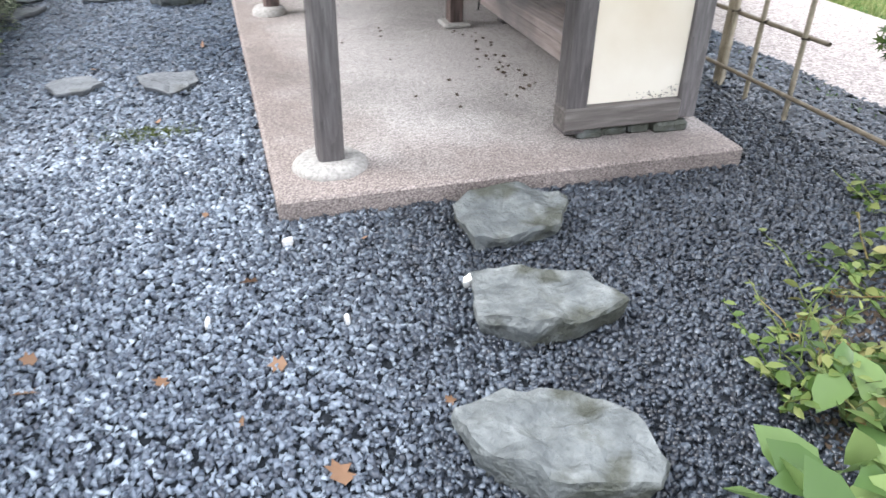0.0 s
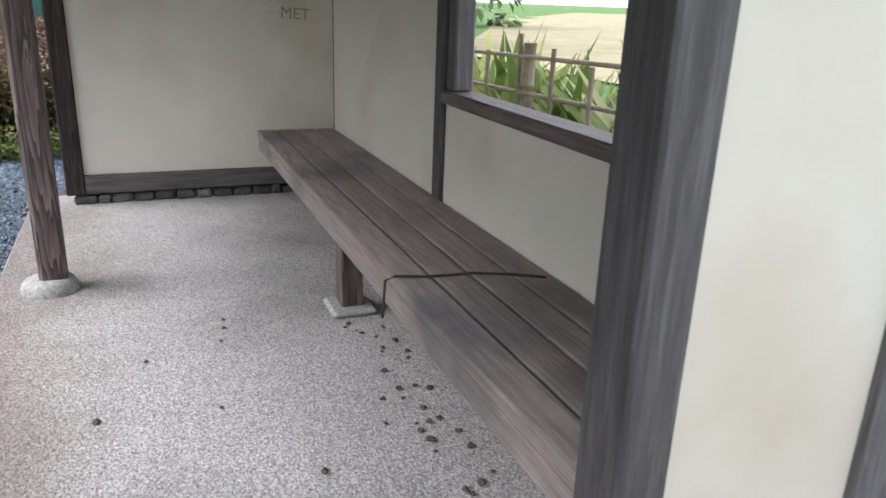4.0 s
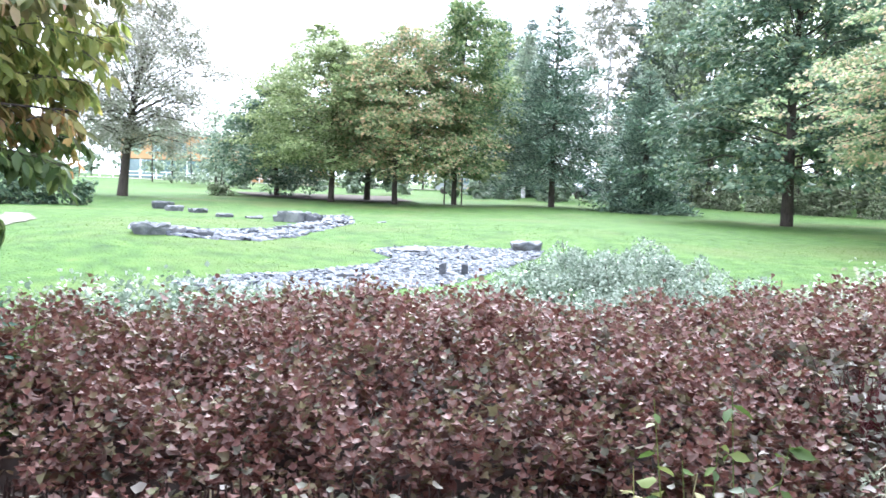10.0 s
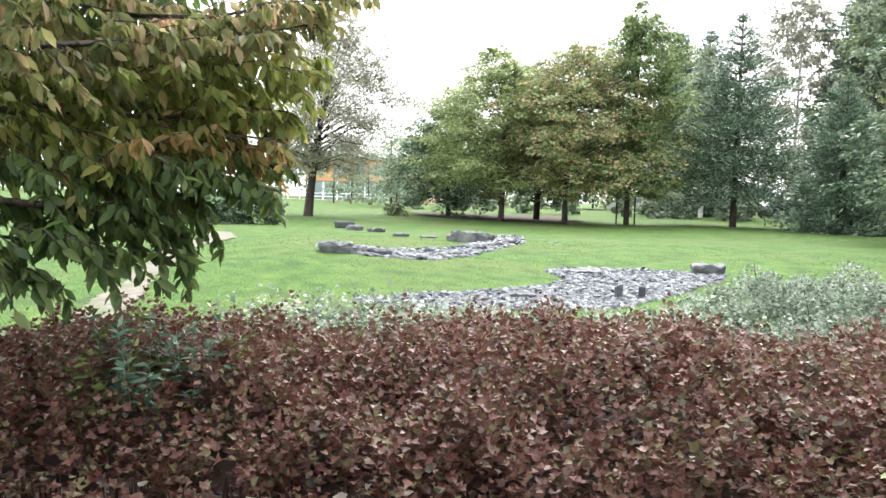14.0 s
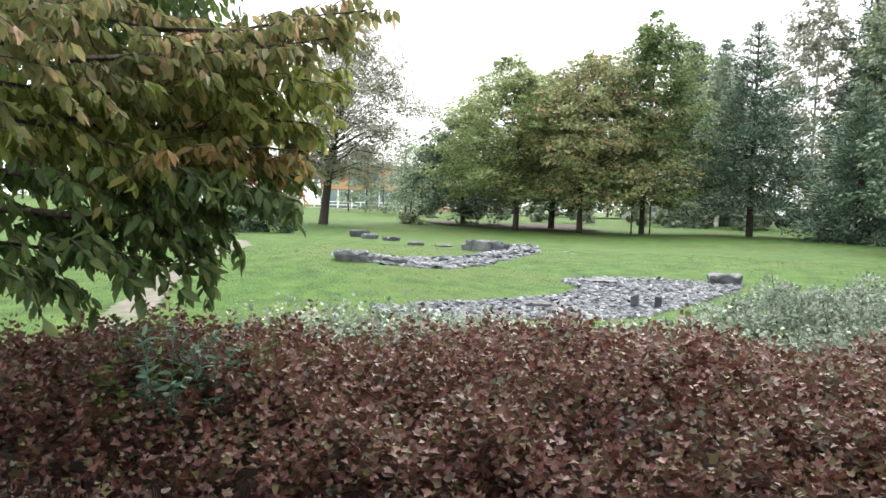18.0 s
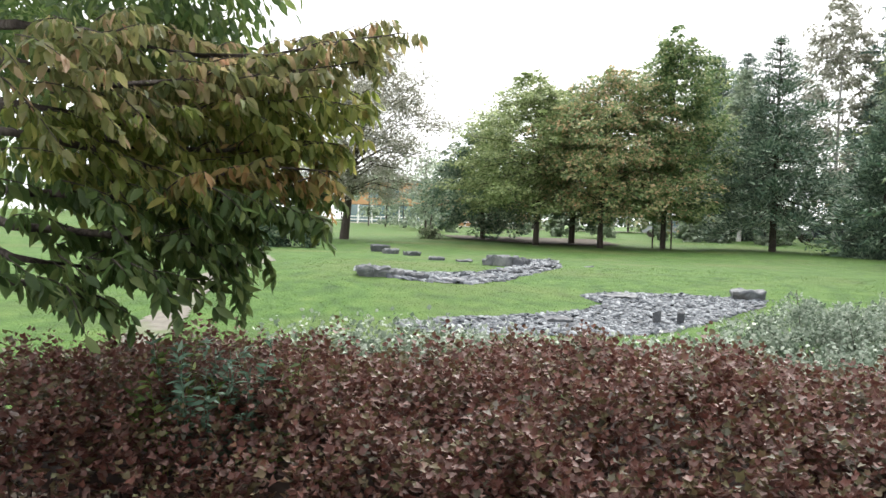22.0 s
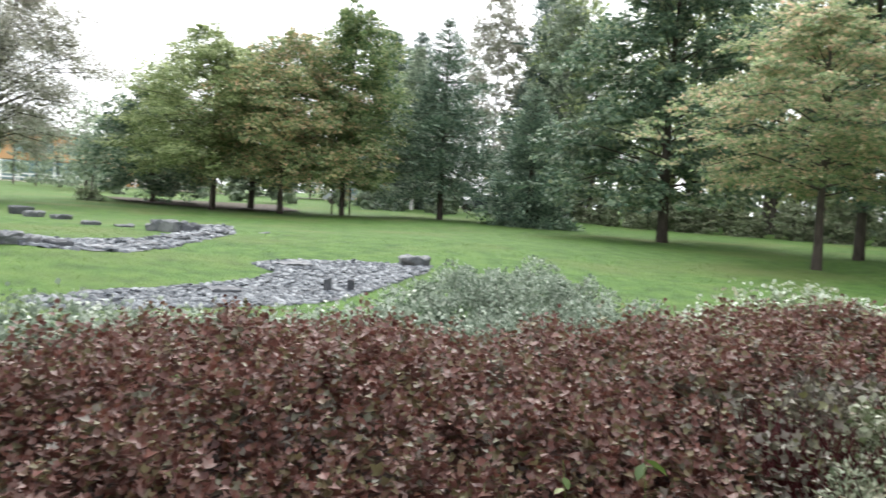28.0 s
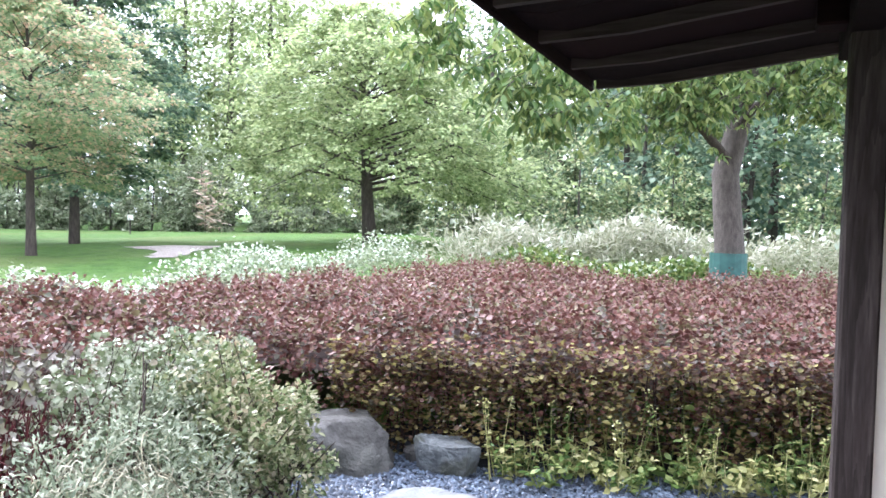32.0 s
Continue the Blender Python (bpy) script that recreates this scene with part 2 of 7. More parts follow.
def leaf_cloud(shape, pos, out, size, seed, droop=0.0, spread=0.8, roll=0.6):
    """Leaves at pos that point roughly along out, with random turn. Returns verts and triangles."""
    r = rng(seed)
    tv, tf = shape
    n = len(pos)
    along = out / (np.linalg.norm(out, axis=1, keepdims=True) + 1e-9) + r.normal(0, spread, (n, 3))
    along[:, 2] -= droop
    along /= np.linalg.norm(along, axis=1, keepdims=True) + 1e-9
    up = r.normal(0, roll, (n, 3)) + (0, 0, 1)
    across = np.cross(along, up)
    across /= np.linalg.norm(across, axis=1, keepdims=True) + 1e-9
    nrm = np.cross(across, along)
    s = np.broadcast_to(np.asarray(size, float), (n,))[:, None, None]
    v = pos[:, None] + s * (tv[None, :, :1] * across[:, None] + tv[None, :, 1:2] * along[:, None] + tv[None, :, 2:] * nrm[:, None])
    f = tf[None] + (np.arange(n) * len(tv))[:, None, None]
    return v.reshape(-1, 3), f.reshape(-1, 3)


def merged(*clouds):
    vs, fs, k = [], [], 0
    for v, f in clouds:
        vs.append(np.asarray(v, float)), fs.append(np.asarray(f) + k)
        k += len(v)
    return np.concatenate(vs), np.concatenate(fs)


# ---- materials ----
WOOD = material("weathered_dark_wood", [(0.25, (0.045, 0.039, 0.039)), (0.5, (0.100, 0.090, 0.090)), (0.75, (0.182, 0.170, 0.172))], scale=5, stretch=(9, 9, 0.8), rough=0.72, bump=0.35, bump_scale=14, obj=0.25, grain=0.17)
WOOD_RED = material("reddish_grained_wood", [(0.25, (0.066, 0.040, 0.034)), (0.5, (0.130, 0.090, 0.080)), (0.75, (0.205, 0.162, 0.150))], scale=4, stretch=(9, 9, 0.8), rough=0.6, bump=0.3, bump_scale=14, grain=0.75)
WOOD_DARK = material("dark_brown_frame_wood", [(0.25, (0.019, 0.014, 0.012)), (0.5, (0.043, 0.033, 0.030)), (0.75, (0.081, 0.066, 0.060))], scale=5, stretch=(9, 9, 0.8), rough=0.85, bump=0.35, bump_scale=14, grain=0.3, spec=0.2)
WOOD_Y = material("weathered_bench_wood", [(0.25, (0.110, 0.080, 0.068)), (0.5, (0.212, 0.166, 0.150)), (0.75, (0.345, 0.290, 0.272))], scale=5, stretch=(9, 0.7, 9), rough=0.62, bump=0.3, bump_scale=14, obj=0.35, second=((0.09, 0.085, 0.085), 1.7, 0.5, 0.75), grain=0.20)
WOOD_X = material("weathered_rail_wood", [(0.25, (0.055, 0.048, 0.043)), (0.5, (0.128, 0.114, 0.106)), (0.75, (0.225, 0.208, 0.198))], scale=5, stretch=(0.8, 9, 9), rough=0.7, bump=0.3, bump_scale=14, obj=0.25)
# boards and battens darkened: the underside's deep shade is put into their colour
WOOD_ROOF = material("shade_darkened_red_boards", [(0.3, (0.004, 0.002, 0.002)), (0.7, (0.012, 0.004, 0.004))], scale=4, stretch=(0.8, 8, 8), rough=0.9, bump=0.2, obj=0.3, spec=0.12)
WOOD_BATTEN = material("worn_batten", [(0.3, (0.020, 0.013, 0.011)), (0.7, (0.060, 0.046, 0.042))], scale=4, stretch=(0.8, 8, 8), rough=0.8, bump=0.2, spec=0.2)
PLASTER = material("cream_plaster", [(0.3, (0.660, 0.606, 0.515)), (0.7, (0.728, 0.680, 0.592))], scale=1.6, rough=0.9, bump=0.12, bump_scale=140, second=((0.56, 0.480, 0.365), 1.3, 0.50, 0.80), distance=0.003)
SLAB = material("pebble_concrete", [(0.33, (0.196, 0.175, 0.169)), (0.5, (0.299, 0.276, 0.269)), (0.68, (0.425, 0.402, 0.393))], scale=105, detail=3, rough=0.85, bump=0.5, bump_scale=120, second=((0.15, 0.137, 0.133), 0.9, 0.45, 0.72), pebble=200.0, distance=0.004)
# the slab's damp, pinkish rained-on rim; the dry inside painted paler for missing light
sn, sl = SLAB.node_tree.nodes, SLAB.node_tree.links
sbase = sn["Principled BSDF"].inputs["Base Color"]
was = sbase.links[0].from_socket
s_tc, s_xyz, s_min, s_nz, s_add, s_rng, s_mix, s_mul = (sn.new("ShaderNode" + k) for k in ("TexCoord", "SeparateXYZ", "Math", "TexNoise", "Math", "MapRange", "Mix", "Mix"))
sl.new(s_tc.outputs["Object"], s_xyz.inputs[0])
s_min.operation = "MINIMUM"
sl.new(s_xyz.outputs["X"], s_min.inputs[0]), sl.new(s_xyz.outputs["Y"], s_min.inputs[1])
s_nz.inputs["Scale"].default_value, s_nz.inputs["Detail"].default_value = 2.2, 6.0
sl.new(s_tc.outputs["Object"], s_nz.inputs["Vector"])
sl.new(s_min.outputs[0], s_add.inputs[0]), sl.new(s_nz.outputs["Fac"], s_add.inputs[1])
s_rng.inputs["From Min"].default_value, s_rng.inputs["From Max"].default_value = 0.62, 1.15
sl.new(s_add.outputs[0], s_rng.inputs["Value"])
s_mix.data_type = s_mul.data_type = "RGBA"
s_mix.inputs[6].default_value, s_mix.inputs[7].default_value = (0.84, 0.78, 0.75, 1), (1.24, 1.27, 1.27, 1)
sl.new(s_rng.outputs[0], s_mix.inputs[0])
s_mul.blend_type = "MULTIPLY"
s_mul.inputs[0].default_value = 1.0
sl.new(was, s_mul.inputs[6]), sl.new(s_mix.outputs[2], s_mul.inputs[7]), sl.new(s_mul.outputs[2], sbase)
PLINTH = material("grey_granite", [(0.3, (0.22, 0.21, 0.20)), (0.7, (0.48, 0.46, 0.43))], scale=60, rough=0.85, bump=0.5, bump_scale=90)
SLATE = material("grey_slate", [(0.3, (0.046, 0.051, 0.053)), (0.48, (0.112, 0.123, 0.124)), (0.60, (0.168, 0.181, 0.180)), (0.75, (0.290, 0.306, 0.300))], scale=9, detail=10, rough=0.62, bump=1.0, bump_scale=30, obj=0.2, second=((0.060, 0.064, 0.052), 5.5, 0.50, 0.62), distance=0.02)
SLATE_PALE = material("pale_blue_slate", [(0.3, (0.095, 0.101, 0.110)), (0.52, (0.168, 0.179, 0.191)), (0.75, (0.256, 0.268, 0.280))], scale=5, rough=0.65, bump=0.6, bump_scale=22, obj=0.25, second=((0.07, 0.07, 0.062), 4.0, 0.55, 0.72), distance=0.02)
BOULDER = material("lichened_boulder", [(0.3, (0.030, 0.028, 0.025)), (0.48, (0.075, 0.072, 0.066)), (0.60, (0.120, 0.118, 0.110)), (0.75, (0.215, 0.215, 0.205))], scale=6, detail=10, rough=0.85, bump=1.0, bump_scale=16, second=((0.055, 0.056, 0.048), 3.0, 0.48, 0.66), distance=0.035)
# near black: the shade between the chips is put into the bed's colour
GRAVEL = material("chip_gap_shade", [(0.3, (0.009, 0.011, 0.013)), (0.7, (0.033, 0.038, 0.046))], scale=60, rough=0.85, bump=0.9, bump_scale=70, spec=0.1)
CHIP = material("slate_chips", [(0.10, (0.022, 0.026, 0.036)), (0.45, (0.080, 0.096, 0.124)), (0.75, (0.200, 0.234, 0.276)), (0.95, (0.470, 0.515, 0.560))], scale=1.1, detail=2, rough=0.36, bump=0, island=0.66, spec=0.6)
# shelter's shade put into colour: chips pale before the slab, dark beside the planting
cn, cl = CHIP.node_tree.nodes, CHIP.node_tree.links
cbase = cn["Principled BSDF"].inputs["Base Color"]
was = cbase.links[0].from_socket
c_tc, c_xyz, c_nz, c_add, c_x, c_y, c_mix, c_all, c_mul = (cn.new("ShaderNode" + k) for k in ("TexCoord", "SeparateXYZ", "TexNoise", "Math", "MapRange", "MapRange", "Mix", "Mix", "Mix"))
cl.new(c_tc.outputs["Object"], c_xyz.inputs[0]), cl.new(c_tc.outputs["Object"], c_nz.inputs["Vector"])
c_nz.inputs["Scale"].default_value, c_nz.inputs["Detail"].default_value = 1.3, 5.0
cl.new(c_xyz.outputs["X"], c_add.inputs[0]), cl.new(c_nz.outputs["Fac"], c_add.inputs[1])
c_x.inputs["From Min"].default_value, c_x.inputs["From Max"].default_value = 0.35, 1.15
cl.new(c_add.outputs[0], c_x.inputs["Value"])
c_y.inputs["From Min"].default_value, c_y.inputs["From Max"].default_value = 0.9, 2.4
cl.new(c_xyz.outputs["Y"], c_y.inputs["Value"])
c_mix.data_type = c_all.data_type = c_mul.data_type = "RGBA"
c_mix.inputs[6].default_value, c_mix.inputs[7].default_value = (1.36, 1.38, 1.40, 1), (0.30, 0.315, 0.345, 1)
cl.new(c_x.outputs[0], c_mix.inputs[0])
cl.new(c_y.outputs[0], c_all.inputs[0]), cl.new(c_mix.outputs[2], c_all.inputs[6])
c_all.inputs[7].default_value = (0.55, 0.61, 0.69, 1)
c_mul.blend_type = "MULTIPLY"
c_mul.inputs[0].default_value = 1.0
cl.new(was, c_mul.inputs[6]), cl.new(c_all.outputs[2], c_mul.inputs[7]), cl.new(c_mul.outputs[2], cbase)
STREAM = material("slate_stream_bed", [(0.3, (0.05, 0.052, 0.06)), (0.7, (0.16, 0.165, 0.18))], scale=3, rough=0.8, bump=0.6, bump_scale=12)
GRASS = material("lawn", [(0.32, (0.030, 0.076, 0.010)), (0.46, (0.053, 0.122, 0.016)), (0.58, (0.077, 0.158, 0.024)), (0.74, (0.122, 0.194, 0.040))], scale=2.6, detail=14, rough=0.9, bump=1.0, bump_scale=26, second=((0.108, 0.140, 0.036), 0.30, 0.48, 0.74), distance=0.05)
PATHM = material("pale_gravel_path", [(0.3, (0.295, 0.255, 0.240)), (0.7, (0.455, 0.410, 0.390))], scale=40, rough=0.9, bump=0.4, pebble=85.0)
FIELD = material("dry_field", [(0.3, (0.185, 0.150, 0.080)), (0.7, (0.300, 0.255, 0.150))], scale=0.6, rough=0.9, bump=0.4, bump_scale=10)
SOIL = material("leaf_litter_soil", [(0.3, (0.03, 0.022, 0.015)), (0.7, (0.085, 0.06, 0.04))], scale=9, rough=0.9, bump=0.6)
BARK = material("dark_bark", [(0.3, (0.028, 0.022, 0.018)), (0.7, (0.085, 0.070, 0.058))], scale=6, stretch=(4, 4, 0.8), rough=0.9, bump=0.8, bump_scale=14, distance=0.03)
BARK_GREY = material("grey_bark", [(0.3, (0.039, 0.033, 0.027)), (0.7, (0.094, 0.082, 0.070))], scale=6, stretch=(3, 3, 1.2), rough=0.9, bump=0.7, bump_scale=20, distance=0.02)
# kept dark so that the sheet under the hedge leaves reads as gap shade
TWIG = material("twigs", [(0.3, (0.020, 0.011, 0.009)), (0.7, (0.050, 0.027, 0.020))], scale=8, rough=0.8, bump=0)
RED_TWIG = material("crimson_twigs", [(0.3, (0.054, 0.007, 0.010)), (0.7, (0.120, 0.018, 0.021))], scale=8, rough=0.6, bump=0)
STRAW = material("straw_stems", [(0.3, (0.306, 0.281, 0.180)), (0.7, (0.530, 0.508, 0.396))], scale=8, rough=0.7, bump=0, island=0.5)
BAMBOO = material("aged_bamboo", [(0.3, (0.162, 0.130, 0.090)), (0.7, (0.342, 0.300, 0.228))], scale=4, stretch=(6, 6, 6), rough=0.5, bump=0.15, obj=0.3)
BAMBOO_DARK = material("dark_bamboo_post", [(0.3, (0.035, 0.025, 0.017)), (0.7, (0.091, 0.070, 0.049))], scale=6, rough=0.6, bump=0.2)
# the pale mauve stop puts the sky's sheen into the leaf colour
HEDGE_LEAF = leaf_material("hedge_leaves", [(0.20, (0.042, 0.015, 0.012)), (0.34, (0.104, 0.038, 0.030)), (0.43, (0.150, 0.070, 0.056)), (0.50, (0.212, 0.138, 0.119)), (0.56, (0.168, 0.060, 0.046)), (0.63, (0.134, 0.098, 0.053)), (0.78, (0.170, 0.164, 0.078))], 0.2, rough=0.48, spec=0.32, scale=8.5, island=0.40)
HEDGE_LOW = leaf_material("hedge_lower_leaves", [(0.15, (0.075, 0.040, 0.022)), (0.42, (0.140, 0.095, 0.040)), (0.62, (0.195, 0.175, 0.062)), (0.9, (0.310, 0.270, 0.095))], 0.4)
SILVER = leaf_material("silvery_leaves", [(0.2, (0.098, 0.132, 0.074)), (0.5, (0.195, 0.232, 0.148)), (0.8, (0.345, 0.365, 0.255))], 0.25)
WEED = leaf_material("weed_leaves", [(0.2, (0.052, 0.098, 0.020)), (0.5, (0.110, 0.170, 0.040)), (0.8, (0.230, 0.260, 0.085))], 0.3)
BUSH_GREEN = leaf_material("bush_leaves", [(0.2, (0.063, 0.098, 0.029)), (0.5, (0.138, 0.178, 0.057)), (0.75, (0.253, 0.241, 0.092)), (0.93, (0.287, 0.115, 0.057))], 0.25)
PALE_GREEN = leaf_material("pale_perennial_leaves", [(0.2, (0.115, 0.155, 0.080)), (0.5, (0.220, 0.265, 0.155)), (0.8, (0.375, 0.405, 0.280)), (0.96, (0.42, 0.33, 0.26))], 0.35)
PALE_GRASS = leaf_material("pale_grass_blades", [(0.2, (0.17, 0.19, 0.105)), (0.5, (0.30, 0.31, 0.205)), (0.8, (0.44, 0.43, 0.34))], 0.35)
SPIREA = leaf_material("spirea_leaves", [(0.2, (0.070, 0.105, 0.036)), (0.40, (0.150, 0.188, 0.074)), (0.58, (0.270, 0.285, 0.145)), (0.74, (0.415, 0.385, 0.255)), (0.90, (0.38, 0.19, 0.12))], 0.3, scale=5.0, island=0.55)
HEDGE_PALE = leaf_material("pale_mixed_leaves", [(0.2, (0.085, 0.115, 0.050)), (0.42, (0.165, 0.200, 0.105)), (0.60, (0.290, 0.320, 0.220)), (0.78, (0.400, 0.410, 0.320)), (0.93, (0.20, 0.085, 0.06))], 0.2, rough=0.45, scale=4.0, island=0.65)
HEDGE_GREY = leaf_material("grey_green_hedge_leaves", [(0.2, (0.070, 0.072, 0.042)), (0.45, (0.125, 0.118, 0.085)), (0.62, (0.195, 0.170, 0.150)), (0.8, (0.15, 0.155, 0.065)), (0.95, (0.24, 0.215, 0.09))], 0.15, rough=0.5, scale=4.0, island=0.6)
PALE_SILVER = leaf_material("pale_silver_leaves", [(0.2, (0.125, 0.175, 0.120)), (0.5, (0.245, 0.305, 0.230)), (0.8, (0.420, 0.470, 0.390))], 0.3)
CHERRY = leaf_material("cherry_leaves", [(0.22, (0.100, 0.132, 0.046)), (0.42, (0.190, 0.212, 0.080)), (0.58, (0.300, 0.285, 0.122)), (0.70, (0.420, 0.310, 0.185)), (0.84, (0.470, 0.220, 0.145))], 0.65, rough=0.38, scale=4.0, island=0.4)
CHERRY_OLIVE = leaf_material("olive_cherry_leaves", [(0.25, (0.100, 0.140, 0.036)), (0.45, (0.210, 0.260, 0.064)), (0.62, (0.350, 0.365, 0.110)), (0.80, (0.430, 0.310, 0.140))], 0.65, rough=0.38, scale=4.0, island=0.4)
CHERRY_ORANGE = leaf_material("orange_cherry_leaves", [(0.25, (0.100, 0.130, 0.040)), (0.45, (0.230, 0.215, 0.075)), (0.62, (0.400, 0.240, 0.105)), (0.80, (0.500, 0.190, 0.100))], 0.6, rough=0.38, scale=2.2, island=0.3)
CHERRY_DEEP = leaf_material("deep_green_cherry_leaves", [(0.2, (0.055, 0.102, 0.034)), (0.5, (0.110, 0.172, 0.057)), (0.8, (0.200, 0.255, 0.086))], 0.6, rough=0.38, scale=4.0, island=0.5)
CHERRY_FRESH = leaf_material("fresh_cherry_leaves", [(0.2, (0.060, 0.115, 0.034)), (0.5, (0.130, 0.205, 0.060)), (0.8, (0.26, 0.31, 0.10))], 0.45, rough=0.45)
TREE_GREEN = leaf_material("tree_leaves_green", [(0.2, (0.090, 0.155, 0.068)), (0.5, (0.188, 0.276, 0.118)), (0.8, (0.360, 0.415, 0.200)), (0.95, (0.53, 0.45, 0.22))], 0.55)
TREE_YELLOW = leaf_material("tree_leaves_yellow_green", [(0.2, (0.160, 0.220, 0.090)), (0.5, (0.305, 0.375, 0.170)), (0.8, (0.500, 0.550, 0.300))], 0.55)
TREE_RUST = leaf_material("tree_leaves_turning", [(0.2, (0.150, 0.230, 0.110)), (0.48, (0.290, 0.375, 0.175)), (0.66, (0.500, 0.470, 0.260)), (0.88, (0.700, 0.420, 0.290))], 0.6, scale=.8)
TREE_YOUNG = leaf_material("young_tree_leaves", [(0.2, (0.175, 0.260, 0.130)), (0.48, (0.310, 0.400, 0.210)), (0.66, (0.490, 0.475, 0.295)), (0.86, (0.690, 0.455, 0.335))], 0.6, scale=.8)
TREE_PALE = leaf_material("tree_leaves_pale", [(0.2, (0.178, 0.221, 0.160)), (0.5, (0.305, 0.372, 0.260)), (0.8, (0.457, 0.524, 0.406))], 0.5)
NEEDLE = leaf_material("spruce_needles", [(0.2, (0.070, 0.125, 0.090)), (0.5, (0.150, 0.230, 0.165)), (0.8, (0.300, 0.385, 0.280))], 0.1)
TREE_BLUE = leaf_material("tree_leaves_blue_green", [(0.2, (0.065, 0.118, 0.078)), (0.5, (0.130, 0.205, 0.130)), (0.8, (0.270, 0.345, 0.225)), (0.97, (0.36, 0.32, 0.09))], 0.4)
TREE_GREY = leaf_material("birch_leaves_grey", [(0.2, (0.22, 0.22, 0.16)), (0.5, (0.36, 0.36, 0.29)), (0.8, (0.50, 0.50, 0.44))], 0.4)
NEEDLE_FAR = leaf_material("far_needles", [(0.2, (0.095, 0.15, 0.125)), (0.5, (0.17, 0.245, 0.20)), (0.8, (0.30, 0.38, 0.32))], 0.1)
BARK_BIRCH = material("birch_bark", [(0.3, (0.20, 0.19, 0.18)), (0.5, (0.48, 0.47, 0.45)), (0.7, (0.62, 0.61, 0.58))], scale=3, stretch=(1, 1, 3), rough=0.8, bump=0.3)
WOODS = leaf_material("far_wood_leaves", [(0.15, (0.062, 0.105, 0.057)), (0.45, (0.156, 0.227, 0.103)), (0.7, (0.348, 0.397, 0.209)), (0.9, (0.556, 0.509, 0.312))], 0.2)


# ---- ground ----
def smooth(v):
    v = np.clip(v, 0, 1)
    return v * v * (3 - 2 * v)


def ground_z(x, y):
    """Height of the lawn: level round the shelter, rising gently towards the trees."""
    x, y = np.asarray(x, float), np.asarray(y, float)
    d, way = np.hypot(x - 0.2, y - 2.2), np.degrees(np.arctan2(0.2 - x, y - 2.2))
    rise = np.interp(way, [-180, -30, -5, 8, 30, 52, 65, 82, 125, 160, 180], [0, 0, 0.6, 1.1, 1.13, 0.96, 1.02, 1.27, 1.27, 0.6, 0])
    z = rise * (1 - np.exp(-np.maximum(0, d - 5) / 12)) + 0.01 * np.clip(d - 45, 0, 150) * np.minimum(rise, 1)
    dip = np.interp(way, [-180, 31, 50, 64, 81, 95, 113, 160, 180], [0, 0, 0.14, 0.22, 0.36, 0.40, 0.33, 0, 0])
    z = z - dip * smooth((d - 14) / 14)
    z = z + 0.22 * np.exp(-((x + 11.5) ** 2 / 9 + (y + 3.2) ** 2 / 7)) - 0.06 * np.exp(-((x + 11) ** 2 / 6 + (y - 1.5) ** 2 / 6))
    return -0.15 + z


def grid_sheet(xs, ys, lift=0.0, height=None):
    gx, gy = np.meshgrid(xs, ys, indexing="ij")
    gz = (height or ground_z)(gx, gy) + lift
    v = np.stack([gx, gy, gz], -1).reshape(-1, 3)
    a = np.arange(len(xs) * len(ys)).reshape(len(xs), len(ys))
    f = np.stack([a[:-1, :-1], a[1:, :-1], a[1:, 1:], a[:-1, 1:]], -1).reshape(-1, 4)
    return v, f


ticks = np.concatenate([-np.geomspace(3000, 60, 14), np.linspace(-55, -22, 34), np.linspace(-21.5, 30, 104), np.linspace(31, 40, 10), np.geomspace(45, 3000, 14)])
tagged(part_np("ground", *grid_sheet(ticks, ticks), GRASS, smooth=True), "mown green lawn with gentle mounds", "lawn", kind="structure")


def inside(poly, px, py):
    c = np.zeros(len(px), bool)
    for (xa, ya), (xb, yb) in zip(poly, poly[1:] + poly[:1]):
        c ^= ((ya > py) != (yb > py)) & (px < (xb - xa) * (py - ya) / (yb - ya + 1e-9) + xa)
    return c


def patch(name, outline, z, mat, label, category, follow=False):
    """A flat, slightly raised area with the given outline; follow: it lies on the lawn's slopes."""
    if follow:
        q = np.array(outline)
        lo, hi = q.min(0), q.max(0)
        cell = max(.06, float((hi - lo).max()) / 170)
        xs, ys = np.arange(lo[0], hi[0] + cell, cell), np.arange(lo[1], hi[1] + cell, cell)
        v, f = grid_sheet(xs, ys, z)
        mid = v[f].mean(1)
        wob = .06 * np.sin(mid[:, 0] * 5.1 + 3 * np.sin(mid[:, 1] * 2.3))
        return tagged(part_np(name, v, f[inside(outline, mid[:, 0] + wob, mid[:, 1] + wob)], mat), label, category, kind="structure")
    bm = bmesh.new()
    vs = [bm.verts.new((x, y, z)) for x, y in outline]
    face = bm.faces.new(vs)
    if face.normal.z < 0:
        face.normal_flip()
    bmesh.ops.triangulate(bm, faces=bm.faces[:])
    return tagged(part(name, bm, mat), label, category, kind="structure")


G = -0.08  # top of the slate chips
patch("gravel_bed", [(-2.0, -3.1), (1.2, -3.1), (3.3, -2.4), (3.3, 2.0), (2.9, 7.3), (-2.6, 7.3), (-2.6, 5.5), (-2.0, 3)], G - 0.018, GRAVEL, "bed round the shelter, darkened for the shade between slate chips", "gravel")

# ---- shelter ----
shelter = thing("garden_shelter", 0, 0, 0, "open-fronted timber and cream plaster garden shelter on a pebble concrete slab", "shelter")
SX, SY = 2.21, 4.85
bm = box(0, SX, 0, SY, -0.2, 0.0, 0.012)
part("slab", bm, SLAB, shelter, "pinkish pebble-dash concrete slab")


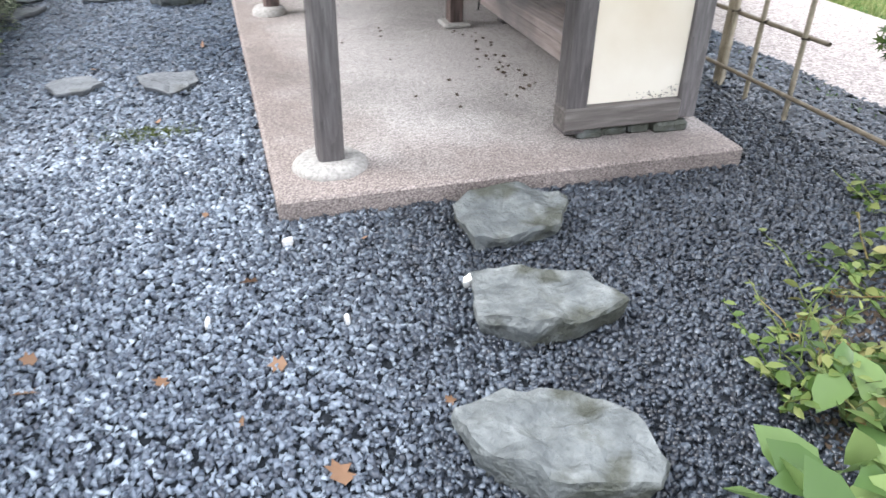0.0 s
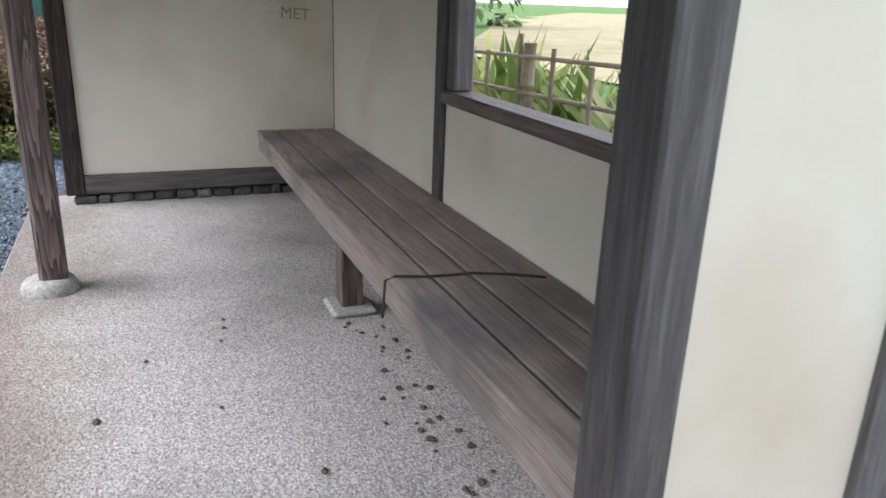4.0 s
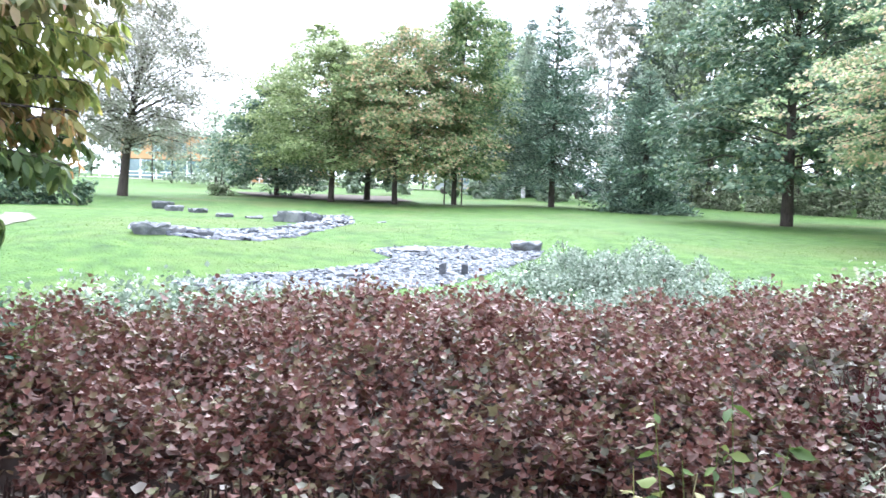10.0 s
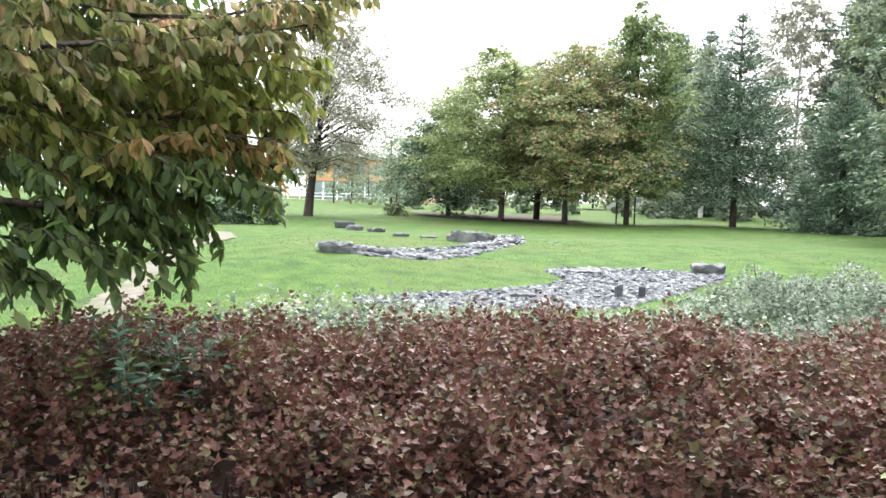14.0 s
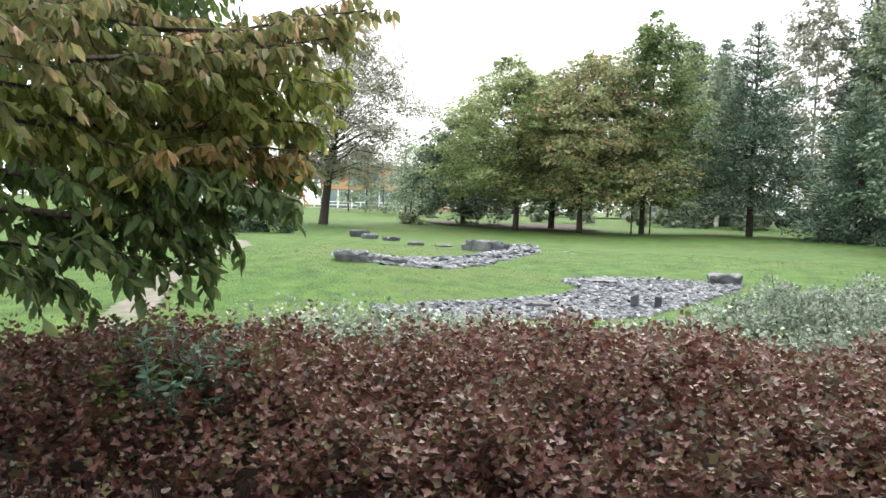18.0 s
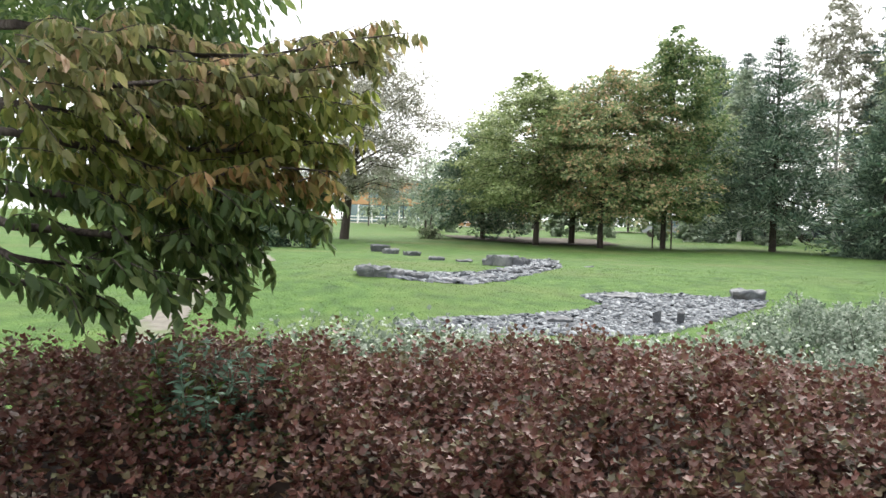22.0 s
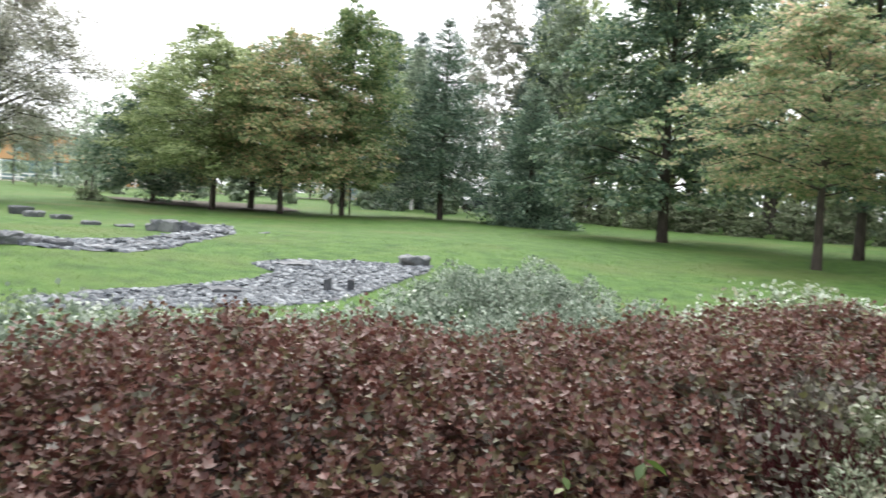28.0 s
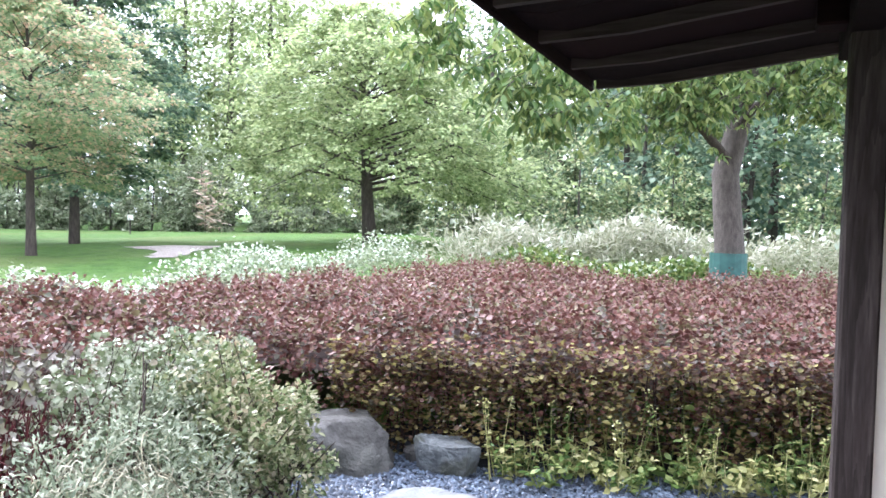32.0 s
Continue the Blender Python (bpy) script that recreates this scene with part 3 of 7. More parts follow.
def timber(name, x0, x1, y0, y1, z0, z1, mat, parent=shelter, bevel=0.008, label=""):
    c = Vector(((x0 + x1) / 2, (y0 + y1) / 2, (z0 + z1) / 2))
    o = c + Vector((0.021, 0.012, 0.17 * math.sin(7 * c.x + 3 * c.y)))  # the heart of the log
    ob = part(name, box(x0 - o.x, x1 - o.x, y0 - o.y, y1 - o.y, z0 - o.z, z1 - o.z, bevel), mat, parent, label)
    ob.matrix_basis = pose(*o)
    return ob


def end_panel(x0, x1, y0, y1, z0):
    """A plaster panel whose top runs up with the roof."""
    bm = box(x0, x1, y0, y1, z0, 3.0, 0.0)
    for v in bm.verts:
        if v.co.z > z0 + .1:
            v.co.z = roof_z(v.co.x) - .003
    return part("plaster_panel", bm, PLASTER, shelter, "cream plaster infill panel")


def plinth(cx, cy, rx, ry, h, mat):
    bm = bmesh.new()
    bmesh.ops.create_uvsphere(bm, u_segments=18, v_segments=10, radius=1.0)
    r = rng(int(cx * 100 + cy * 10) + 5)
    for v in bm.verts:
        k = 1 + 0.06 * noise.noise(v.co * 2 + Vector((cx, cy, 0)))
        v.co = Vector((cx + v.co.x * rx * k, cy + v.co.y * ry * k, max(-0.02, min(h, v.co.z * h * 1.6))))
    for f in bm.faces:
        f.smooth = True
    return part("plinth_stone", bm, mat, shelter, "rounded stone plinth under a post")


EAVE_X, EAVE_Z, SLOPE = -0.75, 2.11, 0.125


def roof_z(x):
    return EAVE_Z + SLOPE * (x - EAVE_X)


for cy, mat in ((0.295, WOOD), (3.06, WOOD_RED)):
    timber("post", 0.206, 0.322, cy - 0.058, cy + 0.058, 0.03, roof_z(0.26) - 0.02, mat, bevel=0.018)
plinth(0.262, 0.295, 0.17, 0.16, 0.045, PLINTH)
plinth(0.245, 3.045, 0.125, 0.12, 0.060, PLINTH)
# short near wall
Y0 = 0.28
timber("wall_post", 1.385, 1.495, Y0, Y0 + 0.13, 0.03, roof_z(1.44), WOOD)
timber("wall_post", 2.0, 2.10, Y0, Y0 + 0.13, 0.06, roof_z(2.05), WOOD)
timber("bottom_rail", 1.372, 1.998, Y0 - 0.016, Y0 + 0.11, 0.055, 0.165, WOOD_X)
end_panel(1.497, 1.998, Y0 + 0.03, Y0 + 0.10, 0.167)
# long far wall
YF = 4.595
timber("wall_post", 0.22, 0.332, YF - 0.032, YF + 0.10, 0.06, roof_z(0.27), WOOD_DARK)
timber("bottom_rail", 0.334, 2.08, YF - 0.030, YF + 0.09, 0.065, 0.185, WOOD_X)
end_panel(0.334, 1.978, YF, YF + 0.07, 0.187)
timber("wall_post", 1.98, 2.09, YF - 0.01, YF + 0.10, 0.06, roof_z(2.03), WOOD_DARK)
# back wall: a closed bay and a bay with a window
XB = 1.98
timber("plaster_panel", XB, XB + 0.07, 2.63, YF - 0.012, 0.08, roof_z(XB), PLASTER, bevel=0.0, label="cream plaster infill panel")
timber("wall_post", XB - 0.02, XB + 0.09, 2.525, 2.628, 0.05, roof_z(XB), WOOD)
timber("plaster_panel", XB, XB + 0.07, Y0 + 0.132, 2.523, 0.08, 0.90, PLASTER, bevel=0.0, label="cream plaster infill panel")
timber("window_sill", XB - 0.03, XB + 0.10, Y0 + 0.132, 2.523, 0.902, 0.96, WOOD_Y)
# unseen lintel and panel, added to cut the light from the back window
timber("window_lintel", XB - 0.02, XB + 0.09, Y0 + 0.132, 2.43, 1.50, 1.58, WOOD)
timber("plaster_panel", XB, XB + 0.07, Y0 + 0.132, 2.43, 1.582, roof_z(XB) - .004, PLASTER, bevel=0.0, label="cream plaster infill panel")
timber("window_jamb", XB - 0.005, XB + 0.085, 2.43, 2.521, 0.962, roof_z(XB), WOOD)
timber("bottom_rail", XB - 0.02, XB + 0.09, Y0 + 0.134, 2.521, 0.05, 0.078, WOOD_Y)
timber("bottom_rail", XB - 0.02, XB + 0.09, 2.632, YF - 0.034, 0.05, 0.078, WOOD_Y)
# bench
bench = thing("bench", 1.43, 0.42, 0, "long grey-brown plank bench along the back wall", "bench")
BY = YF - 0.035 - 0.42
for k in range(4):
    w = 0.545 / 4
    part("plank", box(k * w + 0.005, (k + 1) * w - 0.006, 0, BY, 0.408, 0.45, 0.005), WOOD_Y, bench)
part("front_beam", box(0.012, 0.06, 0, BY, 0.315, 0.406, 0.006), WOOD_Y, bench)
part("leg", box(0.02, 0.12, 1.95, 2.05, 0.03, 0.404, 0.008), WOOD_RED, bench, "reddish brown bench leg")
part("foot_stone", box(-0.03, 0.17, 1.90, 2.10, 0.0, 0.032, 0.012), PLINTH, bench, "flat pale stone under the bench leg")
part("leg", box(0.42, 0.50, 1.95, 2.05, 0.0, 0.404, 0.008), WOOD, bench)
# roof
RY0, RY1, RX1 = -0.45, 5.27, 2.75
roof = thing("shelter_roof", 0, 0, 0, "low sloping dark red board roof with curved eave", "roof")
n = 15
for i in range(n):
    y0, y1 = RY0 + (RY1 - RY0) * i / n, RY0 + (RY1 - RY0) * (i + 1) / n - 0.004
    bm = bmesh.new()
    vs = []
    for x in (EAVE_X, EAVE_X + 0.12, EAVE_X + 0.3, RX1):
        dz = 0.03 if x < EAVE_X + 0.05 else 0.0
        for y in (y0, y1):
            vs.append((bm.verts.new((x, y, roof_z(x) + dz)), bm.verts.new((x, y, roof_z(x) + dz + 0.025))))
    for k in range(3):
        a, b, c, d = vs[2 * k], vs[2 * k + 1], vs[2 * k + 2], vs[2 * k + 3]
        bm.faces.new((a[0], b[0], d[0], c[0])), bm.faces.new((a[1], c[1], d[1], b[1]))
        bm.faces.new((a[0], c[0], c[1], a[1])), bm.faces.new((b[0], b[1], d[1], d[0]))
    a, b, c, d = vs[0], vs[1], vs[6], vs[7]
    bm.faces.new((a[0], a[1], b[1], b[0])), bm.faces.new((c[0], d[0], d[1], c[1]))
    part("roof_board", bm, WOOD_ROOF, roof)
for k in range(13):
    y = 5.225 - k * 0.44
    bm = bmesh.new()
    vs = []
    for x in (EAVE_X + 0.02, EAVE_X + 0.32, RX1 - 0.05):
        dz = 0.028 if x < EAVE_X + 0.1 else 0.0
        for dy in (0, 0.03):
            vs.append((bm.verts.new((x, y + dy, roof_z(x) + dz - 0.045)), bm.verts.new((x, y + dy, roof_z(x) + dz - 0.002))))
    for q in range(2):
        a, b_, c, d = vs[2 * q], vs[2 * q + 1], vs[2 * q + 2], vs[2 * q + 3]
        for f4 in ((a[0], b_[0], d[0], c[0]), (a[0], c[0], c[1], a[1]), (b_[0], b_[1], d[1], d[0])):
            bm.faces.new(f4)
    bm.faces.new((vs[0][0], vs[0][1], vs[1][1], vs[1][0]))
    part("rafter", bm, WOOD_BATTEN, roof)
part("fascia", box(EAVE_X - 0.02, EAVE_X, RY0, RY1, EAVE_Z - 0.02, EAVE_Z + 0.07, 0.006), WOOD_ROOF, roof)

# ---- slate chips ----
def chips(name, per_m2, seed, inside, area, size=(0.0085, 0.0150), label="loose angular blue-grey slate chips", flat_top=True):
    r = rng(seed)
    x0, x1, y0, y1 = area
    n = int((x1 - x0) * (y1 - y0) * per_m2)
    p = np.stack([r.uniform(x0, x1, n), r.uniform(y0, y1, n)], -1)
    p = p[inside(p[:, 0], p[:, 1])]
    n = len(p)
    if flat_top:
        base = np.array([(-.9, -.55, -.9), (.9, -.6, -.9), (.1, .9, -.9), (-.84, -.52, .5), (.86, -.55, .38), (.12, .84, .46)])
        f = np.array([(3, 4, 5), (0, 1, 4), (0, 4, 3), (1, 2, 5), (1, 5, 4), (2, 0, 3), (2, 3, 5)])
    else:
        base = np.array([(-1, -.6, -.7), (.9, -.75, -.7), (1, .7, -.7), (-.8, .8, -.7), (.1, .05, .55)])
        f = np.array([(0, 1, 4), (1, 2, 4), (2, 3, 4), (3, 0, 4)])
    v = base[None] * (1 + r.normal(0, .22, (n, len(base), 3)))
    s = r.uniform(*size, n)[:, None] * np.stack([r.uniform(.95, 1.4, n), r.uniform(.7, 1.05, n), r.uniform(.5, .85, n)], -1)
    v *= s[:, None]
    a, tx, ty = r.uniform(0, 6.283, n), r.normal(0, .32, n), r.normal(0, .32, n)
    v[..., 2] += v[..., 0] * tx[:, None] + v[..., 1] * ty[:, None]
    c, d = np.cos(a)[:, None], np.sin(a)[:, None]
    x, y = v[..., 0] * c - v[..., 1] * d, v[..., 0] * d + v[..., 1] * c
    v = np.stack([x + p[:, :1], y + p[:, 1:], v[..., 2] + G - 0.017 + r.uniform(0, .021, n)[:, None]], -1)
    ff = f[None] + (np.arange(n) * len(base))[:, None, None]
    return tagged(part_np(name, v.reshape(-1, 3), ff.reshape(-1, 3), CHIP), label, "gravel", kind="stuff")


def on_gravel(x, y):
    slab = (x > -0.004) & (x < SX + 0.004) & (y > -0.004) & (y < SY + 0.004)
    west = -1.75 - 0.25 * np.sin(y * 0.9)
    hidden = (x > 2.7) & (y > 2.4)
    return ~slab & ~hidden & (x > west - np.where(y > 4.3, 1.2, 0)) & (y < 6.9 + 0.3 * x + 0.1 * np.sin(5 * x))


def near_bed(x, y):
    return on_gravel(x, y) & (x < 2.75) & (y < .7)


def far_bed(x, y):
    return on_gravel(x, y) & (x < .15) & (y >= .7)


def side_bed(x, y):
    return on_gravel(x, y) & ~near_bed(x, y) & ~far_bed(x, y)


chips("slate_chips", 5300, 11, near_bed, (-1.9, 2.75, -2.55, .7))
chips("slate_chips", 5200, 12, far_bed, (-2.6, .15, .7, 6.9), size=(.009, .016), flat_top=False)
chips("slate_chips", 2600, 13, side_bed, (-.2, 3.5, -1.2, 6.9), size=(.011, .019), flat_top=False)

# ---- stones ----
def flat_stone(x, y, rx, ry, h, rz, seed, mat=SLATE, label="flat grey slate stepping stone on the gravel", name="stepping_stone", z=None, sides=9, rough=0.22, layers=0.0):
    r = rng(seed)
    bm = bmesh.new()
    ang = np.sort(np.linspace(0, 2 * math.pi, sides, endpoint=False) + r.normal(0, 0.18, sides))
    rad = 1 + r.normal(0, rough, sides)
    rings = []
    for zz, k in ((0.0, 0.86), (h * 0.80, 1.0), (h, 0.975)):
        rings.append([bm.verts.new((math.cos(a) * rx * q * k, math.sin(a) * ry * q * k, zz + (r.normal(0, h * 0.05) if zz > 0 else 0))) for a, q in zip(ang, rad)])
    for i in range(2):
        for k in range(sides):
            bm.faces.new((rings[i][k], rings[i][(k + 1) % sides], rings[i + 1][(k + 1) % sides], rings[i + 1][k]))
    top = bm.faces.new(rings[2])
    bm.faces.new(rings[0][::-1])
    bmesh.ops.poke(bm, faces=[top])
    bmesh.ops.subdivide_edges(bm, edges=[e for e in bm.edges if e.calc_length() > 0.06], cuts=2, use_grid_fill=True)
    if layers:
        bmesh.ops.subdivide_edges(bm, edges=[e for e in bm.edges if e.calc_length() > 0.03], cuts=1, use_grid_fill=True)
    for v in bm.verts:
        if v.co.z > h * 0.5:
            lift = h * (0.16 + layers) * noise.noise(v.co * 9 + Vector((seed, 0, 0)))
            if layers:  # split slate: the surface breaks in thin steps
                lift += h * layers * 0.8 * noise.noise(v.co * 4 + Vector((0, seed, 0)))
                step = h * 0.16
                lift = step * (math.floor(lift / step) + min(1.0, 3.0 * (lift / step % 1.0)))
            v.co.z += lift
        v.co += Vector((noise.noise(v.co * 14 + Vector((0, seed, 0))), noise.noise(v.co * 14 + Vector((seed, 3, 0))), 0)) * 0.012
    ob = part(name, bm, mat)
    ob.matrix_basis = pose(x, y, (G - 0.02) if z is None else z, r.normal(0, 1.5), r.normal(0, 1.5), rz)
    return tagged(ob, label, "stone", "stepping stones" if name == "stepping_stone" else "")


flat_stone(0.90, -0.28, 0.26, 0.21, 0.085, 10, 1, sides=7, layers=0.22)
flat_stone(0.75, -0.89, 0.28, 0.19, 0.10, -20, 2, sides=7, layers=0.14)
flat_stone(0.57, -1.50, 0.29, 0.17, 0.12, -32, 7, sides=8, layers=0.14, rough=0.08)
for k, (x, y, rx, ry, rz) in enumerate([(-0.43, 3.93, .29, .20, 25), (-0.92, 4.17, .26, .14, 15), (-1.48, 4.40, .33, .18, 25), (-1.57, 4.86, .17, .11, 15), (-1.15, 5.05, .22, .12, -15), (-1.69, 5.52, .31, .19, 10), (-1.22, 5.24, .22, .11, 5),
                                        (-1.0, 1.86, .19, .16, 0), (-0.44, 1.82, .20, .17, 0), (-1.60, 3.68, .24, .14, 40), (-1.98, 5.3, .12, .07, 0)]):
    flat_stone(x, y, rx, ry, 0.085 if k == 0 else 0.043, rz, 20 + k, sides=(5, 6, 7, 5, 6, 7, 5, 6, 7, 6, 6)[k], rough=0.20, layers=0.10, mat=SLATE if k == 0 else SLATE_PALE)


def boulder(x, y, rx, ry, rz_, seed, label):
    bm = bmesh.new()
    bmesh.ops.create_icosphere(bm, subdivisions=4, radius=1.0)
    r = rng(seed + 90)
    cuts = [(Vector(r.normal(0, 1, 3)).normalized(), r.uniform(.80, .93)) for _ in range(14)]
    for v in bm.verts:
        d = v.co.copy()
        for way, far in cuts:  # split faces
            over = d.dot(way) - far
            if over > 0:
                d -= way * over * .9
        k = 1 + 0.16 * noise.noise(d * 1.6 + Vector((seed, 0, 0))) + 0.15 * noise.noise(d * 3.4 + Vector((0, seed, 0)))
        v.co = Vector((d.x * rx * k, d.y * ry * k, max(-0.05, d.z * rz_ * k)))
    for f in bm.faces:
        f.smooth = True
    ob = part("boulder", bm, BOULDER)
    ob.matrix_basis = pose(x, y, G - 0.03)
    return tagged(ob, label, "boulder")


boulder(-2.52, 6.0, 0.46, 0.34, 0.37, 3, "large grey lichened boulder beside the hedge")
flat_stone(-1.84, 6.18, 0.24, 0.16, 0.20, 10, 41, label="pale grey squared block stone at the gravel edge", name="block_stone", sides=6, rough=0.1)

flat_stone(-2.02, 6.28, 0.13, 0.09, 0.10, 35, 43, mat=BOULDER, label="small dark stone between boulder and block", name="small_stone", sides=6, rough=0.15)
# ---- hedge ----
def west_x(y):
    y = np.asarray(y, float)
    return -1.66 - 0.10 * np.sin(y * 0.9) - 1.0 * smooth((y - 2.9) / 0.9)


def north_y(x):
    return 6.95 + 0.3 * np.asarray(x, float).clip(-3, 1)


def hedge_edge(x, y):
    """How far inside the hedge a place lies; negative outside."""
    x, y = np.asarray(x, float), np.asarray(y, float)
    west = np.minimum.reduce([west_x(y) - x, x + 4.7 + 0.45 * np.minimum(y - 1, 0), y + 5.5, 5.6 - y + 0 * x])
    north = np.minimum.reduce([y - north_y(x), 13.2 + 0.3 * np.sin(x) - y, x + 5.5, 4.4 - x])
    link = np.minimum.reduce([-2.95 - x, x + 5.5, y - 3.5, 8 - y])
    return np.maximum.reduce([west, north, link])


def hedge_h(x, y):
    top = 0.83 + 0.05 * np.sin(1.7 * x + 0.6 * y) + 0.04 * np.sin(2.9 * y - x) + 0.03 * np.sin(7 * x + 5 * y)
    d = np.maximum(hedge_edge(x, y), 0)
    return 0.22 + (top - 0.22) * (1 - np.exp(-d / 0.17))


def hedge_shoots(area, per_m2, leaves, seed, leaf, shape, lift=0.0):
    """Upright shoots with a whorl of leaves round each tip, uneven in height, with dark gaps between."""
    r = rng(seed)
    x0, x1, y0, y1 = area
    n = int((x1 - x0) * (y1 - y0) * per_m2)
    p = np.stack([r.uniform(x0, x1, n), r.uniform(y0, y1, n)], -1)
    p = p[hedge_edge(p[:, 0], p[:, 1]) > 0.01]
    n = len(p)
    h = hedge_h(p[:, 0], p[:, 1])
    e = 0.03
    gx, gy = (hedge_h(p[:, 0] + e, p[:, 1]) - h) / e, (hedge_h(p[:, 0], p[:, 1] + e) - h) / e
    tip = h + lift + r.normal(-0.01, 0.045, n) + 0.05 * np.sin(13 * p[:, 0] + 4 * np.sin(9 * p[:, 1])) * np.sin(11 * p[:, 1] + 3 * np.sin(7 * p[:, 0]))
    tip += 0.095 * np.sin(5.3 * p[:, 0] + 2 * np.sin(3.1 * p[:, 1])) * np.sin(4.7 * p[:, 1] + 2 * np.sin(4.3 * p[:, 0])) - 0.02
    u = np.tile(np.linspace(0, 1, leaves), n) + r.normal(0, .06, n * leaves)
    a = np.tile(np.arange(leaves) * 2.4, n) + np.repeat(r.uniform(0, 6.28, n), leaves)
    P, T = np.repeat(p, leaves, 0), np.repeat(tip, leaves)
    slope = np.column_stack([-np.repeat(gx, leaves), -np.repeat(gy, leaves)]).clip(-1.2, 1.2)
    out = np.column_stack([np.cos(a), np.sin(a), 1.15 - 1.0 * u])
    out[:, :2] += 0.45 * slope
    pos = np.column_stack([P[:, 0] + .008 * np.cos(a), P[:, 1] + .008 * np.sin(a), T - 0.13 * u])
    size = leaf * (.62 + .5 * u) * r.uniform(.75, 1.2, len(u))
    return leaf_cloud(shape, pos, out, size, seed + 1, spread=0.30, roll=0.40)


def face_leaves(line, n, seed, leaf, z0, z1, shape=LEAF_ROUND, depth=0.08):
    """Leaves on the upright face of the hedge along a polyline."""
    r = rng(seed)
    pts = np.array(line, float)
    seg = np.linalg.norm(np.diff(pts, axis=0), axis=1)
    t = r.uniform(0, seg.sum(), n)
    k = np.searchsorted(np.cumsum(seg), t).clip(0, len(seg) - 1)
    u = (t - np.concatenate([[0], np.cumsum(seg)])[k]) / seg[k]
    p = pts[k] + (pts[k + 1] - pts[k]) * u[:, None]
    d = (pts[k + 1] - pts[k]) / seg[k][:, None]
    nrm = np.column_stack([d[:, 1], -d[:, 0]])
    z = r.uniform(z0, z1, n)
    bulge = 0.07 * np.sin(p[:, 0] * 7 + p[:, 1] * 5) + 0.05 * np.sin(z * 13 + p.sum(1) * 4)
    p = p + nrm * (bulge - np.abs(r.normal(0, depth, n)))[:, None]
    return leaf_cloud(shape, np.column_stack([p, z]), np.column_stack([nrm, np.full(n, .3)]), r.uniform(0.6, 1.25, n) * leaf, seed + 1, droop=0.2, spread=0.5, roll=0.3)


WEST = [(float(west_x(y)), y) for y in np.linspace(-5, 3.6, 24)]
NORTH = [(x, float(north_y(x))) for x in np.linspace(-2.7, 4.4, 16)]
hedge_ob = thing("hedge", 0, 0, 0, "clipped waist-high shrub hedge with red-brown autumn leaves", "hedge")
cloud_w = merged(hedge_shoots((-3.4, -1.4, -1.4, 3.9), 460, 8, 51, 0.045, LEAF_TREFOIL), hedge_shoots((-3.6, -1.4, -1.7, 4.0), 190, 6, 47, 0.054, LEAF_KITE, -.13), hedge_shoots((-4.9, -3.4, -1.9, 5.0), 300, 7, 50, 0.052, LEAF_KITE), hedge_shoots((-3.6, -1.4, 4.0, 5.0), 330, 7, 49, 0.05, LEAF_KITE), hedge_shoots((-5.7, -1.4, -5.5, -1.9), 110, 7, 52, 0.062, LEAF_KITE),
                 hedge_shoots((-5.6, 4.4, 5.0, 7.6), 250, 7, 53, 0.058, LEAF_KITE), hedge_shoots((-5.6, 4.4, 7.6, 8.8), 230, 7, 48, 0.062, LEAF_PLAIN), hedge_shoots((-5.6, 4.4, 8.8, 13.5), 170, 7, 54, 0.062, LEAF_PLAIN),
                 face_leaves(WEST, 6500, 55, 0.043, 0.15, 0.55, LEAF_TREFOIL), face_leaves(NORTH, 7500, 57, 0.048, 0.30, 0.70, LEAF_KITE, .12))
tagged(part_np("crown", *cloud_w, HEDGE_LEAF, hedge_ob, "red-brown lobed leaves"), kind="stuff")
grey_cloud = merged(hedge_shoots((-3.6, -1.4, -1.7, 5.0), 34, 6, 63, 0.048, LEAF_TREFOIL, .0), hedge_shoots((-4.9, -3.6, -2.5, 5.0), 26, 6, 64, 0.052, LEAF_KITE, .0), hedge_shoots((-5.6, 4.4, 5.0, 8.0), 34, 6, 65, 0.05, LEAF_KITE, .02), face_leaves(WEST, 900, 67, 0.048, .1, .6, LEAF_KITE), face_leaves(NORTH, 1500, 68, 0.048, .15, .65, LEAF_KITE))
tagged(part_np("grey_leaves", *grey_cloud, HEDGE_GREY, hedge_ob, "scattered grey-green and yellowing leaves"), kind="stuff")
tagged(part_np("lower_leaves", *merged(face_leaves(WEST, 5000, 59, 0.042, -0.1, 0.3, LEAF_KITE), face_leaves(NORTH, 9000, 61, 0.044, -0.1, 0.60, LEAF_KITE, .09), face_leaves([(x, y - .13) for x, y in NORTH], 3400, 71, 0.046, 0.05, 0.74, LEAF_KITE, .05)), HEDGE_LOW, hedge_ob, "olive and yellow lower leaves"), kind="stuff")
# dark sheet under the leaves that paints the shade of the gaps
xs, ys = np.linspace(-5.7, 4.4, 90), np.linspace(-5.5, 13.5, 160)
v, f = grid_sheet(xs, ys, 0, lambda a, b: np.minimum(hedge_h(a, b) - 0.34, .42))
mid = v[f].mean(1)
tagged(part_np("gap_shade_sheet", v, f[hedge_edge(mid[:, 0], mid[:, 1]) > 0.38], TWIG, hedge_ob, "dark sheet for the shade between the hedge leaves"), kind="stuff")
vv, ff = [], []
